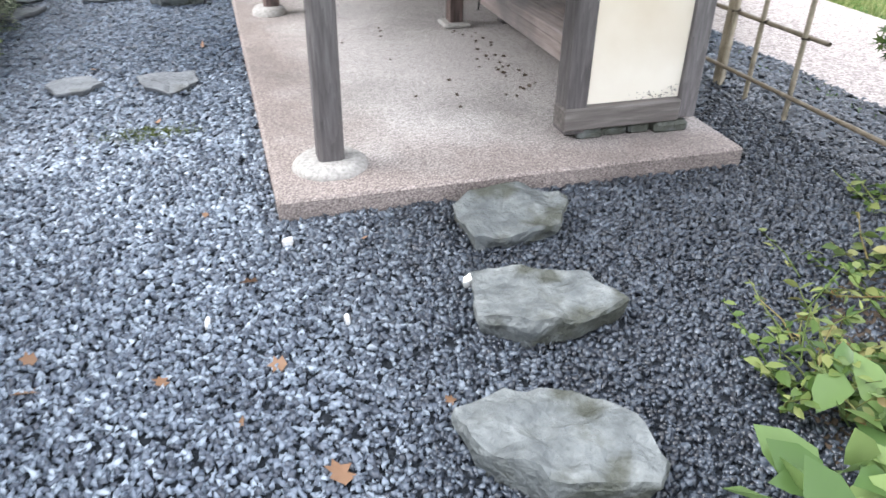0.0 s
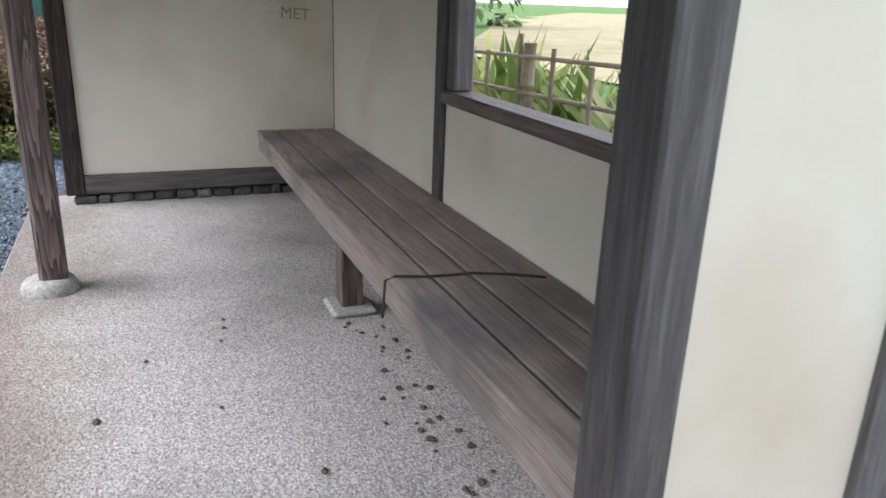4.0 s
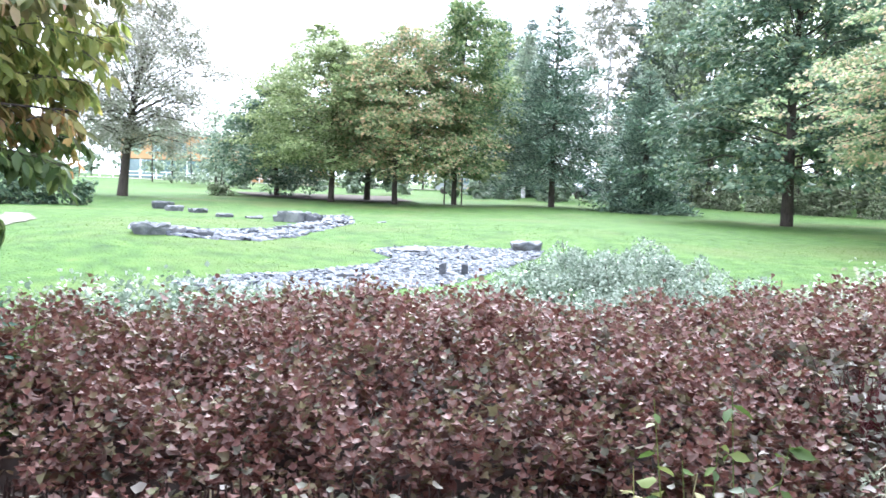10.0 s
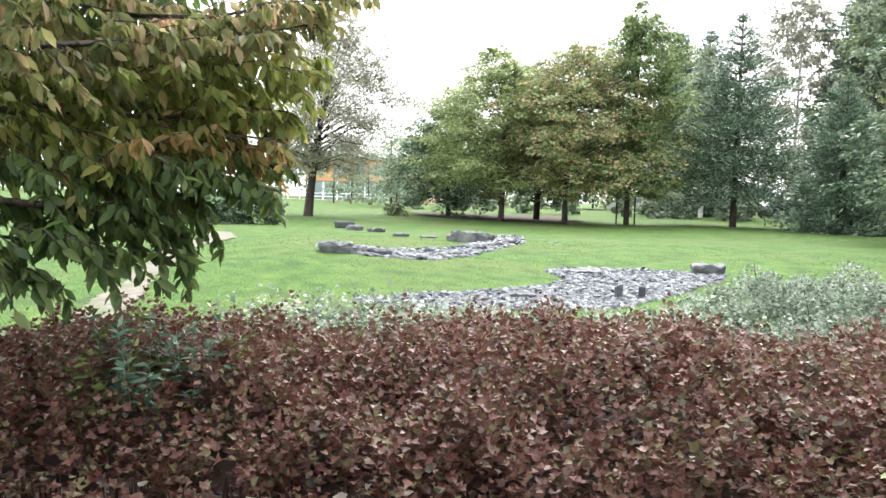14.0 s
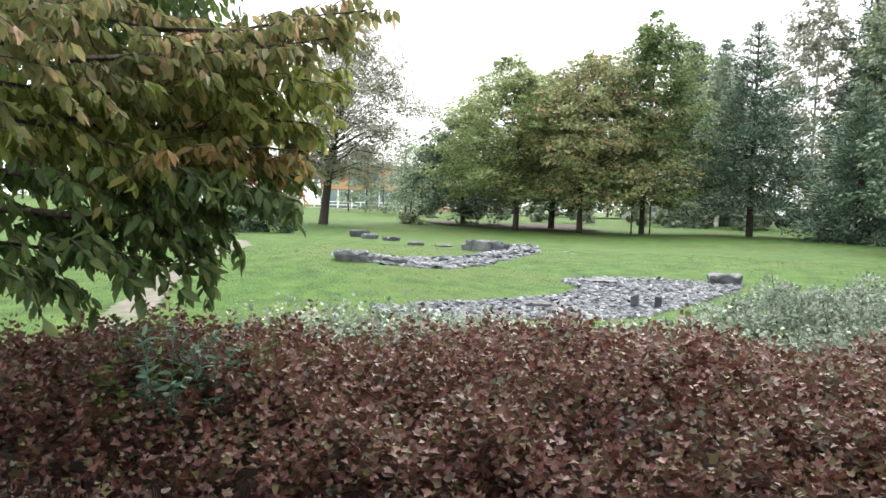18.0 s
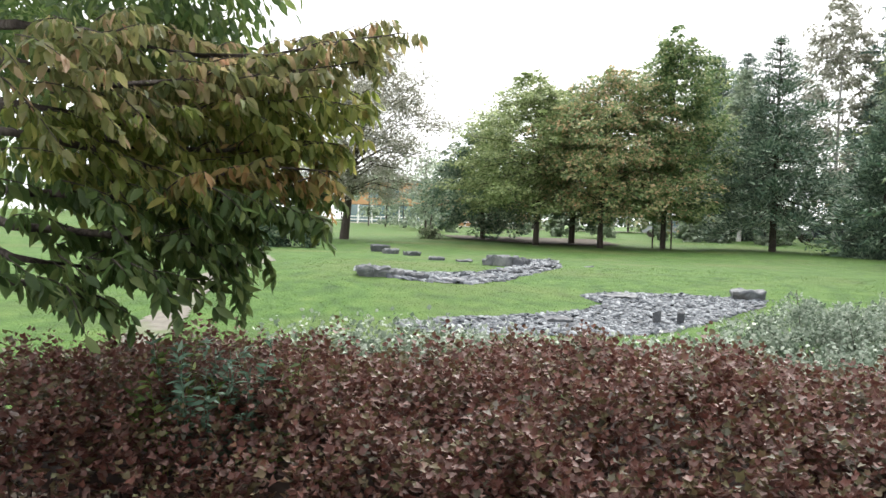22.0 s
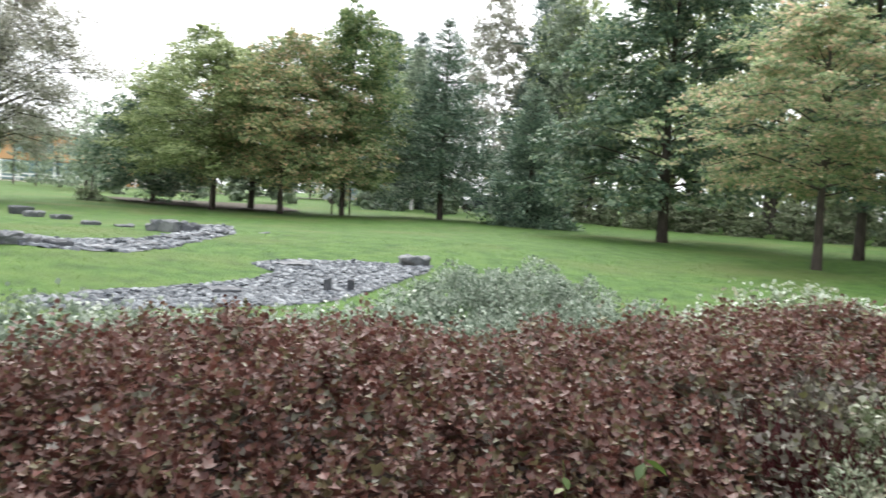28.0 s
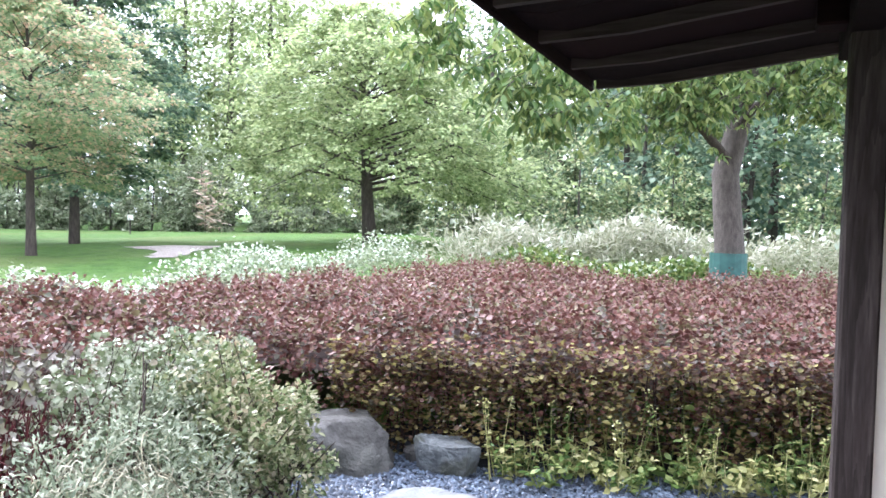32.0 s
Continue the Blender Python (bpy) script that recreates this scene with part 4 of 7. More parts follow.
for line, s in ((WEST, 1.0), (NORTH, 1.0)):
    r = rng(66)
    for (xa, ya), (xb, yb) in zip(line[:-1], line[1:]):
        for u in r.uniform(0, 1, 14):
            x, y = xa + (xb - xa) * u, ya + (yb - ya) * u
            dx, dy = (-0.12, 0.0) if line is WEST else (0.0, 0.12)
            tube([(x + dx * 1.5, y + dy * 1.5, -0.15), (x + dx + r.normal(0, .05), y + dy + r.normal(0, .05), 0.55)], [0.007, 0.004], 4, vv, ff)
tagged(part_np("stem_growth", vv, ff, TWIG, hedge_ob, "thin brown stems"), kind="stuff")
patch("hedge_soil", [(-5.7, -5.6), (-1.75, -5.6), (-1.75, 4), (-2.3, 5.2), (-2.75, 6.2), (-1.9, 6.45), (0.5, 7.15), (4.4, 7.3), (4.4, 12), (-4.8, 12)], G - 0.03, SOIL, "dark leaf-strewn soil under the hedge", "soil")


# ---- shrubs made of leaf sprays ----
def blob_leaves(blobs, per, leaf, seed, shape=LEAF_PLAIN, droop=0.0, spread=0.8, shell=0.5, flat=1.0):
    r = rng(seed)
    pos, out = [], []
    for bx, by, bz, br in blobs:
        n = int(per * (br / 0.3) ** 2)
        d = r.normal(0, 1, (n, 3))
        d /= np.linalg.norm(d, axis=1, keepdims=True)
        lump = 1 + 0.22 * np.sin(5 * d[:, :1] + seed) * np.sin(4 * d[:, 1:2] + bx * 3) + 0.12 * np.sin(11 * d[:, 2:3] + 7 * d[:, :1])
        pos.append(np.array((bx, by, bz)) + d * br * lump * (r.uniform(shell, 1, (n, 1)) ** 0.6) * (1, 1, flat))
        out.append(d)
    pos, out = np.concatenate(pos), np.concatenate(out)
    return leaf_cloud(shape, pos, out, r.uniform(.6, 1.3, len(pos)) * leaf, seed + 1, droop=droop, spread=spread)


def stems_to(base, blobs, n, seed, radius=0.006, verts=None, faces=None):
    r = rng(seed)
    vv, ff = [], []
    for _ in range(n):
        bx, by, bz, br = blobs[r.integers(len(blobs))]
        tip = Vector((bx + r.normal(0, br * .5), by + r.normal(0, br * .5), bz + r.normal(0.1, br * .4)))
        b = Vector((base[0] + r.normal(0, .12), base[1] + r.normal(0, .12), base[2]))
        tube([b, b.lerp(tip, .5) + Vector((r.normal(0, .04), r.normal(0, .04), .05)), tip], [radius, radius * .8, radius * .4], 4, vv, ff)
    return vv, ff


def shrub(name, base, blobs, per, leaf, mat, label, seed, category="shrub", shape=LEAF_PLAIN, stem_mat=None, stems=40, **more):
    ob = thing(name, *base, label, category)
    r = rng(seed + 11)
    for x, y, z, q in list(blobs):  # sprigs that stand out of the outline
        for _ in range(int(14 * q / .3)):
            d = Vector(r.normal(0, 1, 3)).normalized() * q * r.uniform(.95, 1.22)
            blobs = blobs + [(x + d.x, y + d.y, z + abs(d.z), q * r.uniform(.13, .26))]
    rel = [(x - base[0], y - base[1], z - base[2], q) for x, y, z, q in blobs]
    tagged(part_np("foliage", *blob_leaves(rel, per, leaf, seed, shape, **more), mat, ob), kind="stuff")
    tagged(part_np("stem_growth", *stems_to((0, 0, 0), rel, stems, seed + 5), stem_mat or TWIG, ob), kind="stuff")
    return ob


LEAF_LONG_WIDE = (np.array([(0, 0, 0), (-.16, .45, .02), (.16, .45, .02), (0, 1, -.1)]), np.array([(0, 2, 1), (1, 2, 3)]))
shrub("silver_shrub", (-1.95, 3.75, G), [(-1.98, 3.75, .20, .38), (-1.88, 3.5, .30, .34), (-2.05, 4.0, .38, .32), (-1.95, 3.7, .48, .26), (-2.2, 4.0, .55, .24), (-1.85, 3.4, .10, .32), (-2.0, 4.05, .1, .32), (-1.8, 3.55, .42, .24)], 2300, 0.030, SILVER, "silvery grey-green shrub at the gravel edge", 201, spread=0.9, shape=LEAF_LONG_WIDE, shell=.75)
shrub("spirea_shrub", (-2.2, 4.7, G), [(-2.27, 4.45, .36, .31), (-2.37, 4.8, .34, .34), (-2.64, 5.05, .25, .26), (-2.47, 4.6, .54, .26), (-2.22, 4.75, .15, .32), (-2.57, 5.05, .08, .24), (-2.67, 4.9, .52, .28), (-2.07, 4.55, .46, .13), (-2.17, 5.0, .46, .14), (-2.37, 4.35, .66, .12), (-2.54, 5.05, .52, .14), (-2.10, 4.9, .25, .15), (-2.27, 4.7, .66, .12), (-2.74, 5.15, .42, .14)], 1300, 0.034, SPIREA, "yellow-green shrub with reddish leaf tips by the boulder", 203, shape=LEAF_OVAL)
shrub("pale_shrub", (-2.6, 4.2, G), [(-2.55, 4.3, .58, .28), (-2.45, 3.98, .58, .22), (-2.8, 4.7, .60, .28), (-2.9, 5.1, .56, .26), (-2.35, 4.15, .50, .22)], 1300, 0.033, HEDGE_PALE, "pale green leafy shrub rising from the hedge", 205, shape=LEAF_KITE)
shrub("mottled_shrub", (-2.7, 3.6, G), [(-2.75, 3.9, .62, .20), (-2.9, 3.45, .64, .18), (-2.35, 3.45, .60, .17), (-3.0, 4.2, .64, .22), (-2.7, 3.2, .64, .14)], 700, 0.042, HEDGE_GREY, "grey-green leaved shoots among the red hedge", 207, shape=LEAF_TREFOIL)
# red-stemmed gap in the hedge
r = rng(210)
vv, ff = [], []
for k in range(420):
    x, y = -2.55 + r.normal(0, .19), 3.72 + r.normal(0, .20)
    tube([(x, y, 0.0), (x + r.normal(0, .05), y + r.normal(0, .05), 0.45), (x + r.normal(0, .11), y + r.normal(0, .11), 0.70 + r.uniform(-.12, .10))], [0.005, 0.004, 0.002], 3, vv, ff)
tagged(part_np("dogwood_twigs", vv, ff, RED_TWIG), "bare crimson dogwood twigs among hedge leaves", "twigs", kind="stuff")
# dry fallen stalks, curled over the shrub
vv, ff = [], []
for k in range(380):
    a, L, c = r.uniform(0, 6.28), r.uniform(.10, .24), r.choice((-1, 1)) * r.uniform(.5, 2.2)
    x, y = -1.82 + r.normal(0, .15), 3.52 + r.normal(0, .18)
    z = .62 - 0.9 * ((x + 1.9) ** 2 + (y - 3.65) ** 2) + r.normal(0, .05)
    pts = []
    for q in range(6):
        pts.append((x, y, z + .05 * math.sin(q * .7 + k)))
        x, y, z, a = x + math.cos(a) * L / 5, y + math.sin(a) * L / 5, z - .012 * q, a + c * .4
    tube(pts, [.0024, .0024, .0022, .002, .0017, .001], 3, vv, ff)
tagged(part_np("straw_stalks", vv, ff, STRAW), "tangle of dry pale stalks over the silvery shrub", "dry stalks", kind="stuff")


# ---- weeds ----
def plant(name, x, y, z, h, leaves, leaf, mat, label, seed, stems=5, spread=0.10, flower=None, stem_mat=None, shape=LEAF_OVAL, droop=0.3, lean=0.10, category="plant", group=""):
    r = rng(seed)
    ob = thing(name, x, y, z, label, category, group)
    vv, ff, pos, out, tips = [], [], [], [], []
    for s in range(stems):
        a, L = r.uniform(0, 6.28), h * r.uniform(.6, 1.05)
        b = Vector((math.cos(a) * spread * r.uniform(0, 1), math.sin(a) * spread * r.uniform(0, 1), 0))
        tip = b + Vector((math.cos(a) * lean * r.uniform(.3, 1.5), math.sin(a) * lean * r.uniform(.3, 1.5), L))
        tube([b, b.lerp(tip, .5) + Vector((r.normal(0, .01), r.normal(0, .01), 0)), tip], [.004, .003, .0015], 4, vv, ff)
        tips.append(tip)
        for u in r.uniform(.08, 1, leaves):
            q = b.lerp(tip, u)
            c = r.uniform(0, 6.28)
            pos.append(tuple(q)), out.append((math.cos(c), math.sin(c), .45))
    tagged(part_np("stem_growth", vv, ff, stem_mat or mat, ob), kind="stuff")
    tagged(part_np("foliage", *leaf_cloud(shape, np.array(pos), np.array(out), r.uniform(.55, 1.25, len(pos)) * leaf, seed + 1, droop=droop, spread=.3), mat, ob), kind="stuff")
    if flower is not None:
        n = 10
        tp = np.repeat(np.array([tuple(t) for t in tips]), n, 0) + r.normal(0, .012, (n * len(tips), 3))
        tagged(part_np("blossom", *leaf_cloud(LEAF_PLAIN, tp, r.normal(0, 1, tp.shape) + (0, 0, .6), .018, seed + 2), flower, ob), kind="stuff")
    return ob


r = rng(300)
WEED_PALE = leaf_material("pale_weed_leaves", [(0.2, (0.16, 0.17, 0.05)), (0.5, (0.28, 0.28, 0.10)), (0.8, (0.42, 0.40, 0.20))], 0.3)
for k in range(84):
    x = -1.42 + 3.4 * (k / 83) + r.normal(0, .08)
    y = float(north_y(x)) - 0.17 + r.normal(0, .13) - (0.1 if k % 3 == 0 else 0)
    tall = k % 4 == 0
    plant("weed", x, y, G - .01, r.uniform(.38, .62) if tall else r.uniform(.16, .32), 11 if tall else 9, .045 if tall else .06, WEED if k % 3 else WEED_PALE, "leafy yellow-green weed at the hedge foot", 310 + k, stems=4 if tall else 6, group="weeds along the hedge", flower=WEED_PALE if tall else None, shape=LEAF_OVAL if k % 2 else LEAF_LANCE)
for k, (x, y) in enumerate([(-0.75, 6.55), (-0.3, 6.68), (0.2, 6.8), (-1.5, 6.38)]):
    plant("rosette_weed", x, y, G - .01, .10, 3, .16, WEED, "broad-leaved green rosette at the gravel edge", 360 + k, stems=4, spread=.03, group="weeds along the hedge")
for k, (x, y) in enumerate([(-0.85, 6.85), (-0.45, 6.95)]):
    plant("tansy_plant", x, y, 0.1, .42, 12, .09, SILVER if k == 0 else WEED, "blue-green feathery weed growing out of the hedge", 370 + k, stems=6)
# faded sunflower-like weeds in front of the hedge
PETAL = leaf_material("yellow_petals", [(0.2, (0.45, 0.33, 0.02)), (0.8, (0.62, 0.50, 0.05))], 0.2)
for k, (x, y, z, h, m) in enumerate([(-1.64, 2.22, .25, .68, WEED_PALE), (-1.58, 2.32, .2, .56, WEED_PALE), (-1.66, 2.44, .25, .72, WEED), (-1.58, 2.50, .2, .60, SILVER), (-1.68, 2.58, .2, .70, WEED), (-1.56, 2.62, .2, .46, WEED)]):
    plant("tall_weed", x, y, z - .33, h + .33, 19, .066, m, "withering tall weed with drooping leaves against the hedge", 380 + k, stems=3, spread=.06, droop=.9, flower=PETAL if k == 0 else None)
TANSY = leaf_material("blue_green_leaves", [(0.2, (0.070, 0.145, 0.095)), (0.5, (0.130, 0.235, 0.165)), (0.8, (0.235, 0.345, 0.250))], 0.25)
for k, (x, y) in enumerate([(-2.10, -.32), (-2.18, -.22), (-2.24, -.10), (-2.32, -.02), (-2.30, -.40), (-2.45, -.22)]):
    plant("feathery_weed", x, y, .48, .56, 44, .056, TANSY if k % 3 else WEED, "blue-green feathery weed in the hedge top", 390 + k, stems=6, spread=.09, lean=.12, droop=.1, shape=LEAF_LANCE)
BROAD = leaf_material("broad_green_leaves", [(0.2, (0.085, 0.150, 0.045)), (0.5, (0.150, 0.230, 0.075)), (0.8, (0.240, 0.320, 0.120))], 0.35, rough=0.35)
# weeds and big leaves beside the near gravel
for k in range(64):
    u = (k % 32) / 31
    x, y = 1.42 + 1.5 * u + r.normal(0, .16), -1.32 + .62 * u + r.normal(0, .14) - (.28 if k % 2 else 0) - (.22 if k > 31 else 0)
    plant("weed", x, y, G - .01, r.uniform(.10, .24), 9, r.uniform(.035, .065), WEED if k % 4 else BUSH_GREEN, "bright green leafy weed beside the slate chips", 400 + k, stems=4, spread=.08, lean=.16, group="weeds beside the near gravel", shape=LEAF_OVAL if k % 3 else LEAF_LANCE, droop=.45)
for k, (x, y) in enumerate([(1.35, -1.85), (1.55, -1.75), (1.75, -1.6), (1.12, -1.95), (1.9, -1.85), (1.45, -1.6)]):
    plant("broad_leaf_plant", x, y, G - .01, .20, 3, .19, BROAD, "large smooth oval green leaves", 480 + k, stems=5, spread=.04, group="broad-leaf plants", droop=.1)
patch("bed_soil", [(1.2, -2.4), (1.22, -1.9), (1.38, -1.45), (1.9, -1.0), (2.75, -.75), (3.3, -1.0), (3.4, -1.8), (3.0, -2.4), (2.1, -2.7), (1.5, -2.65)], G - .008, SOIL, "dark soil bed beside the gravel", "soil")


# ---- trees ----
ROUND = ((0, .70), (.25, 1.0), (.55, .88), (.8, .55), (1, .10))


def tree(name, x, y, height, bare, crown, mat, label, seed, leaf=0.16, limbs=44, per=46, trunk=0.16, bark=BARK, lean=(0, 0), flat=0.32, group="park trees", droop=0.35, profile=ROUND, open_=0.3, rise=0.5, reach=(0, 0), spray=1.0):
    """Limbs spring from the trunk and carry tiers of flat leaf sprays that hang at their rims.
    profile: (height share, radius share) of the crown; open_: bare share of a limb; reach: how far the crown sits off the trunk."""
    r = rng(seed)
    ob = thing(name, x, y, float(ground_z(x, y)) - 0.05, label, "tree", group)
    tv, tf = [], []

    def core(z):
        u = z / height
        return Vector((lean[0] * u ** 1.3 + .05 * math.sin(seed + 9 * u), lean[1] * u ** 1.3 + .05 * math.cos(seed * 2 + 7 * u), z))

    tube([core(height * 0.92 * k / 8) for k in range(9)], [trunk * (1.15 if k == 0 else (1 - k / 8.6) ** .8) for k in range(9)], 10, tv, tf)
    part_np("trunk", tv, tf, bark, ob, smooth=True)
    lv, lf, centres, sizes, ways = [], [], [], [], []
    pu, pr = [q[0] for q in profile], [q[1] for q in profile]
    for k in range(limbs):
        u = (k + r.uniform(0, 1)) / limbs
        a = k * 2.39996 + r.normal(0, .35)
        rad = crown * float(np.interp(u, pu, pr)) * r.uniform(0.78, 1.12) * (1 + .12 * math.sin(3 * a + seed))
        zt = bare + (height - bare) * u
        z0 = bare * .9 + (height - bare) * u * (1 - .42 * rise) * r.uniform(.86, 1.0)
        s = core(z0)
        tip = Vector((core(zt).x + math.cos(a) * rad + reach[0], core(zt).y + math.sin(a) * rad + reach[1], zt - .12 * rad * (1 - u)))
        mid = s.lerp(tip, .55) + Vector((r.normal(0, .06) * rad, r.normal(0, .06) * rad, .15 * rad))
        thick = trunk * (.26 - .16 * u)
        if k < 9:
            part_np("limb", *tube([s, mid, tip], [thick, thick * .5, .010], 6), bark, ob, smooth=True)
        else:
            tube([s, mid, tip], [thick, thick * .5, .010], 5, lv, lf)
        for q in range(5 + int(rad * 3.4)):
            t = open_ + (1.02 - open_) * r.uniform(0, 1) ** .62
            c = (s.lerp(mid, t * 2) if t < .5 else mid.lerp(tip, t * 2 - 1)) if t <= 1 else tip
            w = rad * .22 * (1.25 - t * .55)
            b = a + r.normal(0, .5)
            c = c + Vector((r.normal(0, w), r.normal(0, w), r.normal(0, w * .45)))
            centres.append(c), sizes.append(r.uniform(.24, .50) * (.55 + .10 * crown) * spray), ways.append((math.cos(b), math.sin(b), 0.0))
    for k in range(limbs):  # short upright shoots that break the top outline
        u, a = r.uniform(.60, 1.0), r.uniform(0, 6.28)
        q = crown * float(np.interp(u, pu, pr)) * r.uniform(.3, 1.05)
        c = core(bare + (height - bare) * u) + Vector((math.cos(a) * q + reach[0], math.sin(a) * q + reach[1], r.uniform(0, .25)))
        centres.append(c), sizes.append(r.uniform(.12, .26) * (.55 + .10 * crown)), ways.append((math.cos(a) * .4, math.sin(a) * .4, .8))
    tagged(part_np("branchwork", lv, lf, bark, ob), kind="stuff")
    c, s, w = np.repeat(np.array(centres), per, axis=0), np.repeat(np.array(sizes), per)[:, None], np.repeat(np.array(ways), per, axis=0)
    d = r.normal(0, 1, c.shape)
    d /= np.linalg.norm(d, axis=1, keepdims=True)
    off = d * s * (r.uniform(0.02, 1, len(c)) ** 0.45)[:, None]
    along = (off * w).sum(1, keepdims=True)
    pos = c + (off + .45 * along * w) * (1.15, 1.15, flat)
    pos[:, 2] -= 0.42 * np.maximum(along[:, 0], 0) + 0.16 * np.linalg.norm(off[:, :2], axis=1)
    tagged(part_np("crown", *leaf_cloud(LEAF_PLAIN, pos, .8 * d + 1.1 * w, r.uniform(0.55, 1.3, len(c)) * leaf, seed + 7, droop=droop, spread=.32, roll=.28), mat, ob), kind="stuff")
    return ob


def conifer(name, x, y, height, crown, mat, label, seed, bare=0.8, trunk=0.18, dense=1.0, slim=0.80, needle=0.26, boughs=9):
    """Whorls of boughs that sag in the lower crown and rise towards the leader, each with tufts along its side twigs."""
    r = rng(seed)
    ob = thing(name, x, y, float(ground_z(x, y)) - 0.05, label, "tree", "park trees")
    part_np("trunk", *tube([(0, 0, 0), (0, 0, height * 0.5), (0, 0, height * 0.99)], [trunk, trunk * 0.6, 0.02], 8), BARK, ob)
    bv, bf, pos, out, grow = [], [], [], [], []
    levels = int(height * 2.3)
    for k in range(levels):
        u = max(0.0, (k + r.uniform(-.3, .3)) / levels)
        z = bare + (height - bare) * u
        full = crown * (min(1, .84 + 1.0 * u) * (1 - u) ** slim + 0.02)
        if u > .965:
            continue
        for a in np.linspace(0, 2 * math.pi, boughs, endpoint=False) + r.uniform(0, 1, boughs) * .6 + k * 1.7:
            L = full * r.uniform(0.60, 1.18)
            sag = (-.30 + .85 * u + r.normal(0, .10)) * L
            tip = np.array((math.cos(a) * L, math.sin(a) * L, sag))
            tube([(0, 0, z), (tip[0] * .6, tip[1] * .6, z + sag * .9), (tip[0], tip[1], z + sag)], [0.03, .018, 0.006], 4, bv, bf)
            m = max(2, int(dense * (1 + 9 * L / crown)))
            t = r.uniform(.12, 1.0, m) ** .75
            side = r.normal(0, 1, m) * .26 * L * (1.15 - t)
            c = np.column_stack([tip[0] * t - math.sin(a) * side, tip[1] * t + math.cos(a) * side, z + sag * t * (1.5 - .5 * t) - np.abs(side) * .3 + r.normal(0, .06, m)])
            n = 13
            e = r.normal(0, 1, (m * n, 3)) * (1, 1, .55)
            grow.append(np.full(m * n, min(1, .35 + 1.1 * L / crown)))
            pos.append(np.repeat(c, n, 0) + e * (.13 + .02 * crown) * min(1, .22 + 1.3 * L / crown))
            b = np.repeat(a + np.sign(side) * .5, n)
            out.append(np.column_stack([np.cos(b), np.sin(b), np.full(m * n, .28)]) + .75 * e)
    tagged(part_np("branchwork", bv, bf, BARK, ob), kind="stuff")
    pos, out = np.concatenate(pos), np.concatenate(out)
    tagged(part_np("crown", *leaf_cloud(LEAF_NEEDLE, pos, out, r.uniform(.6, 1.3, len(pos)) * needle * np.concatenate(grow), seed + 3, spread=0.25, roll=.5), mat, ob), kind="stuff")
    return ob


LEAF_NEEDLE = (np.array([(0, 0, 0), (-.14, .5, -.05), (.14, .5, -.05), (0, 1, .05)]), np.array([(0, 2, 1), (1, 2, 3)]))
FLAT_TOP = ((0, .55), (.22, 1.0), (.5, .95), (.78, .66), (1, .28))
OVAL = ((0, .5), (.2, .9), (.5, 1.0), (.75, .72), (1, .10))
DOME = ((0, .82), (.15, 1.0), (.45, .95), (.7, .74), (.9, .42), (1, .12))
SWEEP = ((0, .95), (.12, 1.0), (.45, .82), (.75, .58), (1, .15))
tree("maple_tree", -26.91, 15.12, 13.0, 1.9, 3.9, TREE_BLUE, "broad dark green maple on the lawn", 101, leaf=0.19, limbs=66, per=44, trunk=0.21, profile=SWEEP, rise=.4)
tree("young_tree", -15.72, 13.61, 6.2, 2.0, 2.9, TREE_YOUNG, "slender young tree with leaves turning orange", 102, leaf=0.105, limbs=50, per=56, trunk=0.115, flat=.20, profile=FLAT_TOP, rise=.3, spray=.9, lean=(.1, -.25))
tree("chestnut_tree", -20.48, 18.59, 12.0, 2.1, 3.7, TREE_BLUE, "dense dark green tree behind a young tree", 103, leaf=0.18, limbs=58, per=46, trunk=0.155, profile=ROUND)
tree("leaning_tree", -12.1, 23.0, 7.4, 1.9, 5.2, TREE_YELLOW, "leaning yellow-green tree with a short dark trunk", 104, leaf=0.145, limbs=70, per=44, trunk=0.24, lean=(-.2, -.9), flat=.34, profile=SWEEP, rise=.25, reach=(.4, .2), open_=.45)
conifer("spruce_tree", -39.2, 8.35, 10.9, 4.3, NEEDLE, "blue-green spruce on the lawn", 105, dense=2.4, slim=1.0, bare=2.1)
conifer("spruce_tree", -35.3, 12.2, 7.0, 2.6, NEEDLE, "low dense dark spruce", 106, bare=0.4, dense=2.6, slim=.9)
t3 = tree("lime_tree", -38.07, 3.0, 10.9, 1.7, 3.2, TREE_GREEN, "upright green tree tied to two stakes", 107, leaf=0.17, limbs=60, per=46, trunk=0.13, flat=.55, rise=.7, profile=OVAL, lean=(0, .5), spray=1.25)
for dy in (-.45, .45):
    part_np("stake", *tube([(0, dy, 0), (0, dy, 1.5)], [.04, .035], 6), BARK, t3)
tree("lime_tree", -36.2, 0.08, 8.6, 1.9, 4.3, TREE_RUST, "round tree with green and rust leaves", 108, leaf=0.15, limbs=64, per=46, trunk=0.14, flat=.42, profile=DOME, reach=(0, .5), spray=1.15)
tree("lime_tree", -36.8, -3.17, 8.6, 2.0, 3.7, TREE_YELLOW, "round tree with yellow-green leaves", 109, leaf=0.15, limbs=60, per=44, trunk=0.15, flat=.42, profile=DOME, reach=(0, -.4), spray=1.15)
tree("lime_tree", -41.0, -1.7, 8.4, 1.6, 3.2, TREE_BLUE, "green tree deeper in the grove", 112, leaf=0.20, limbs=44, per=36, trunk=0.17, profile=DOME)
tree("lime_tree", -43.0, -7.2, 6.8, .9, 3.5, TREE_BLUE, "low dark green tree at the grove's edge", 113, leaf=0.20, limbs=44, per=36, trunk=0.15, profile=DOME)
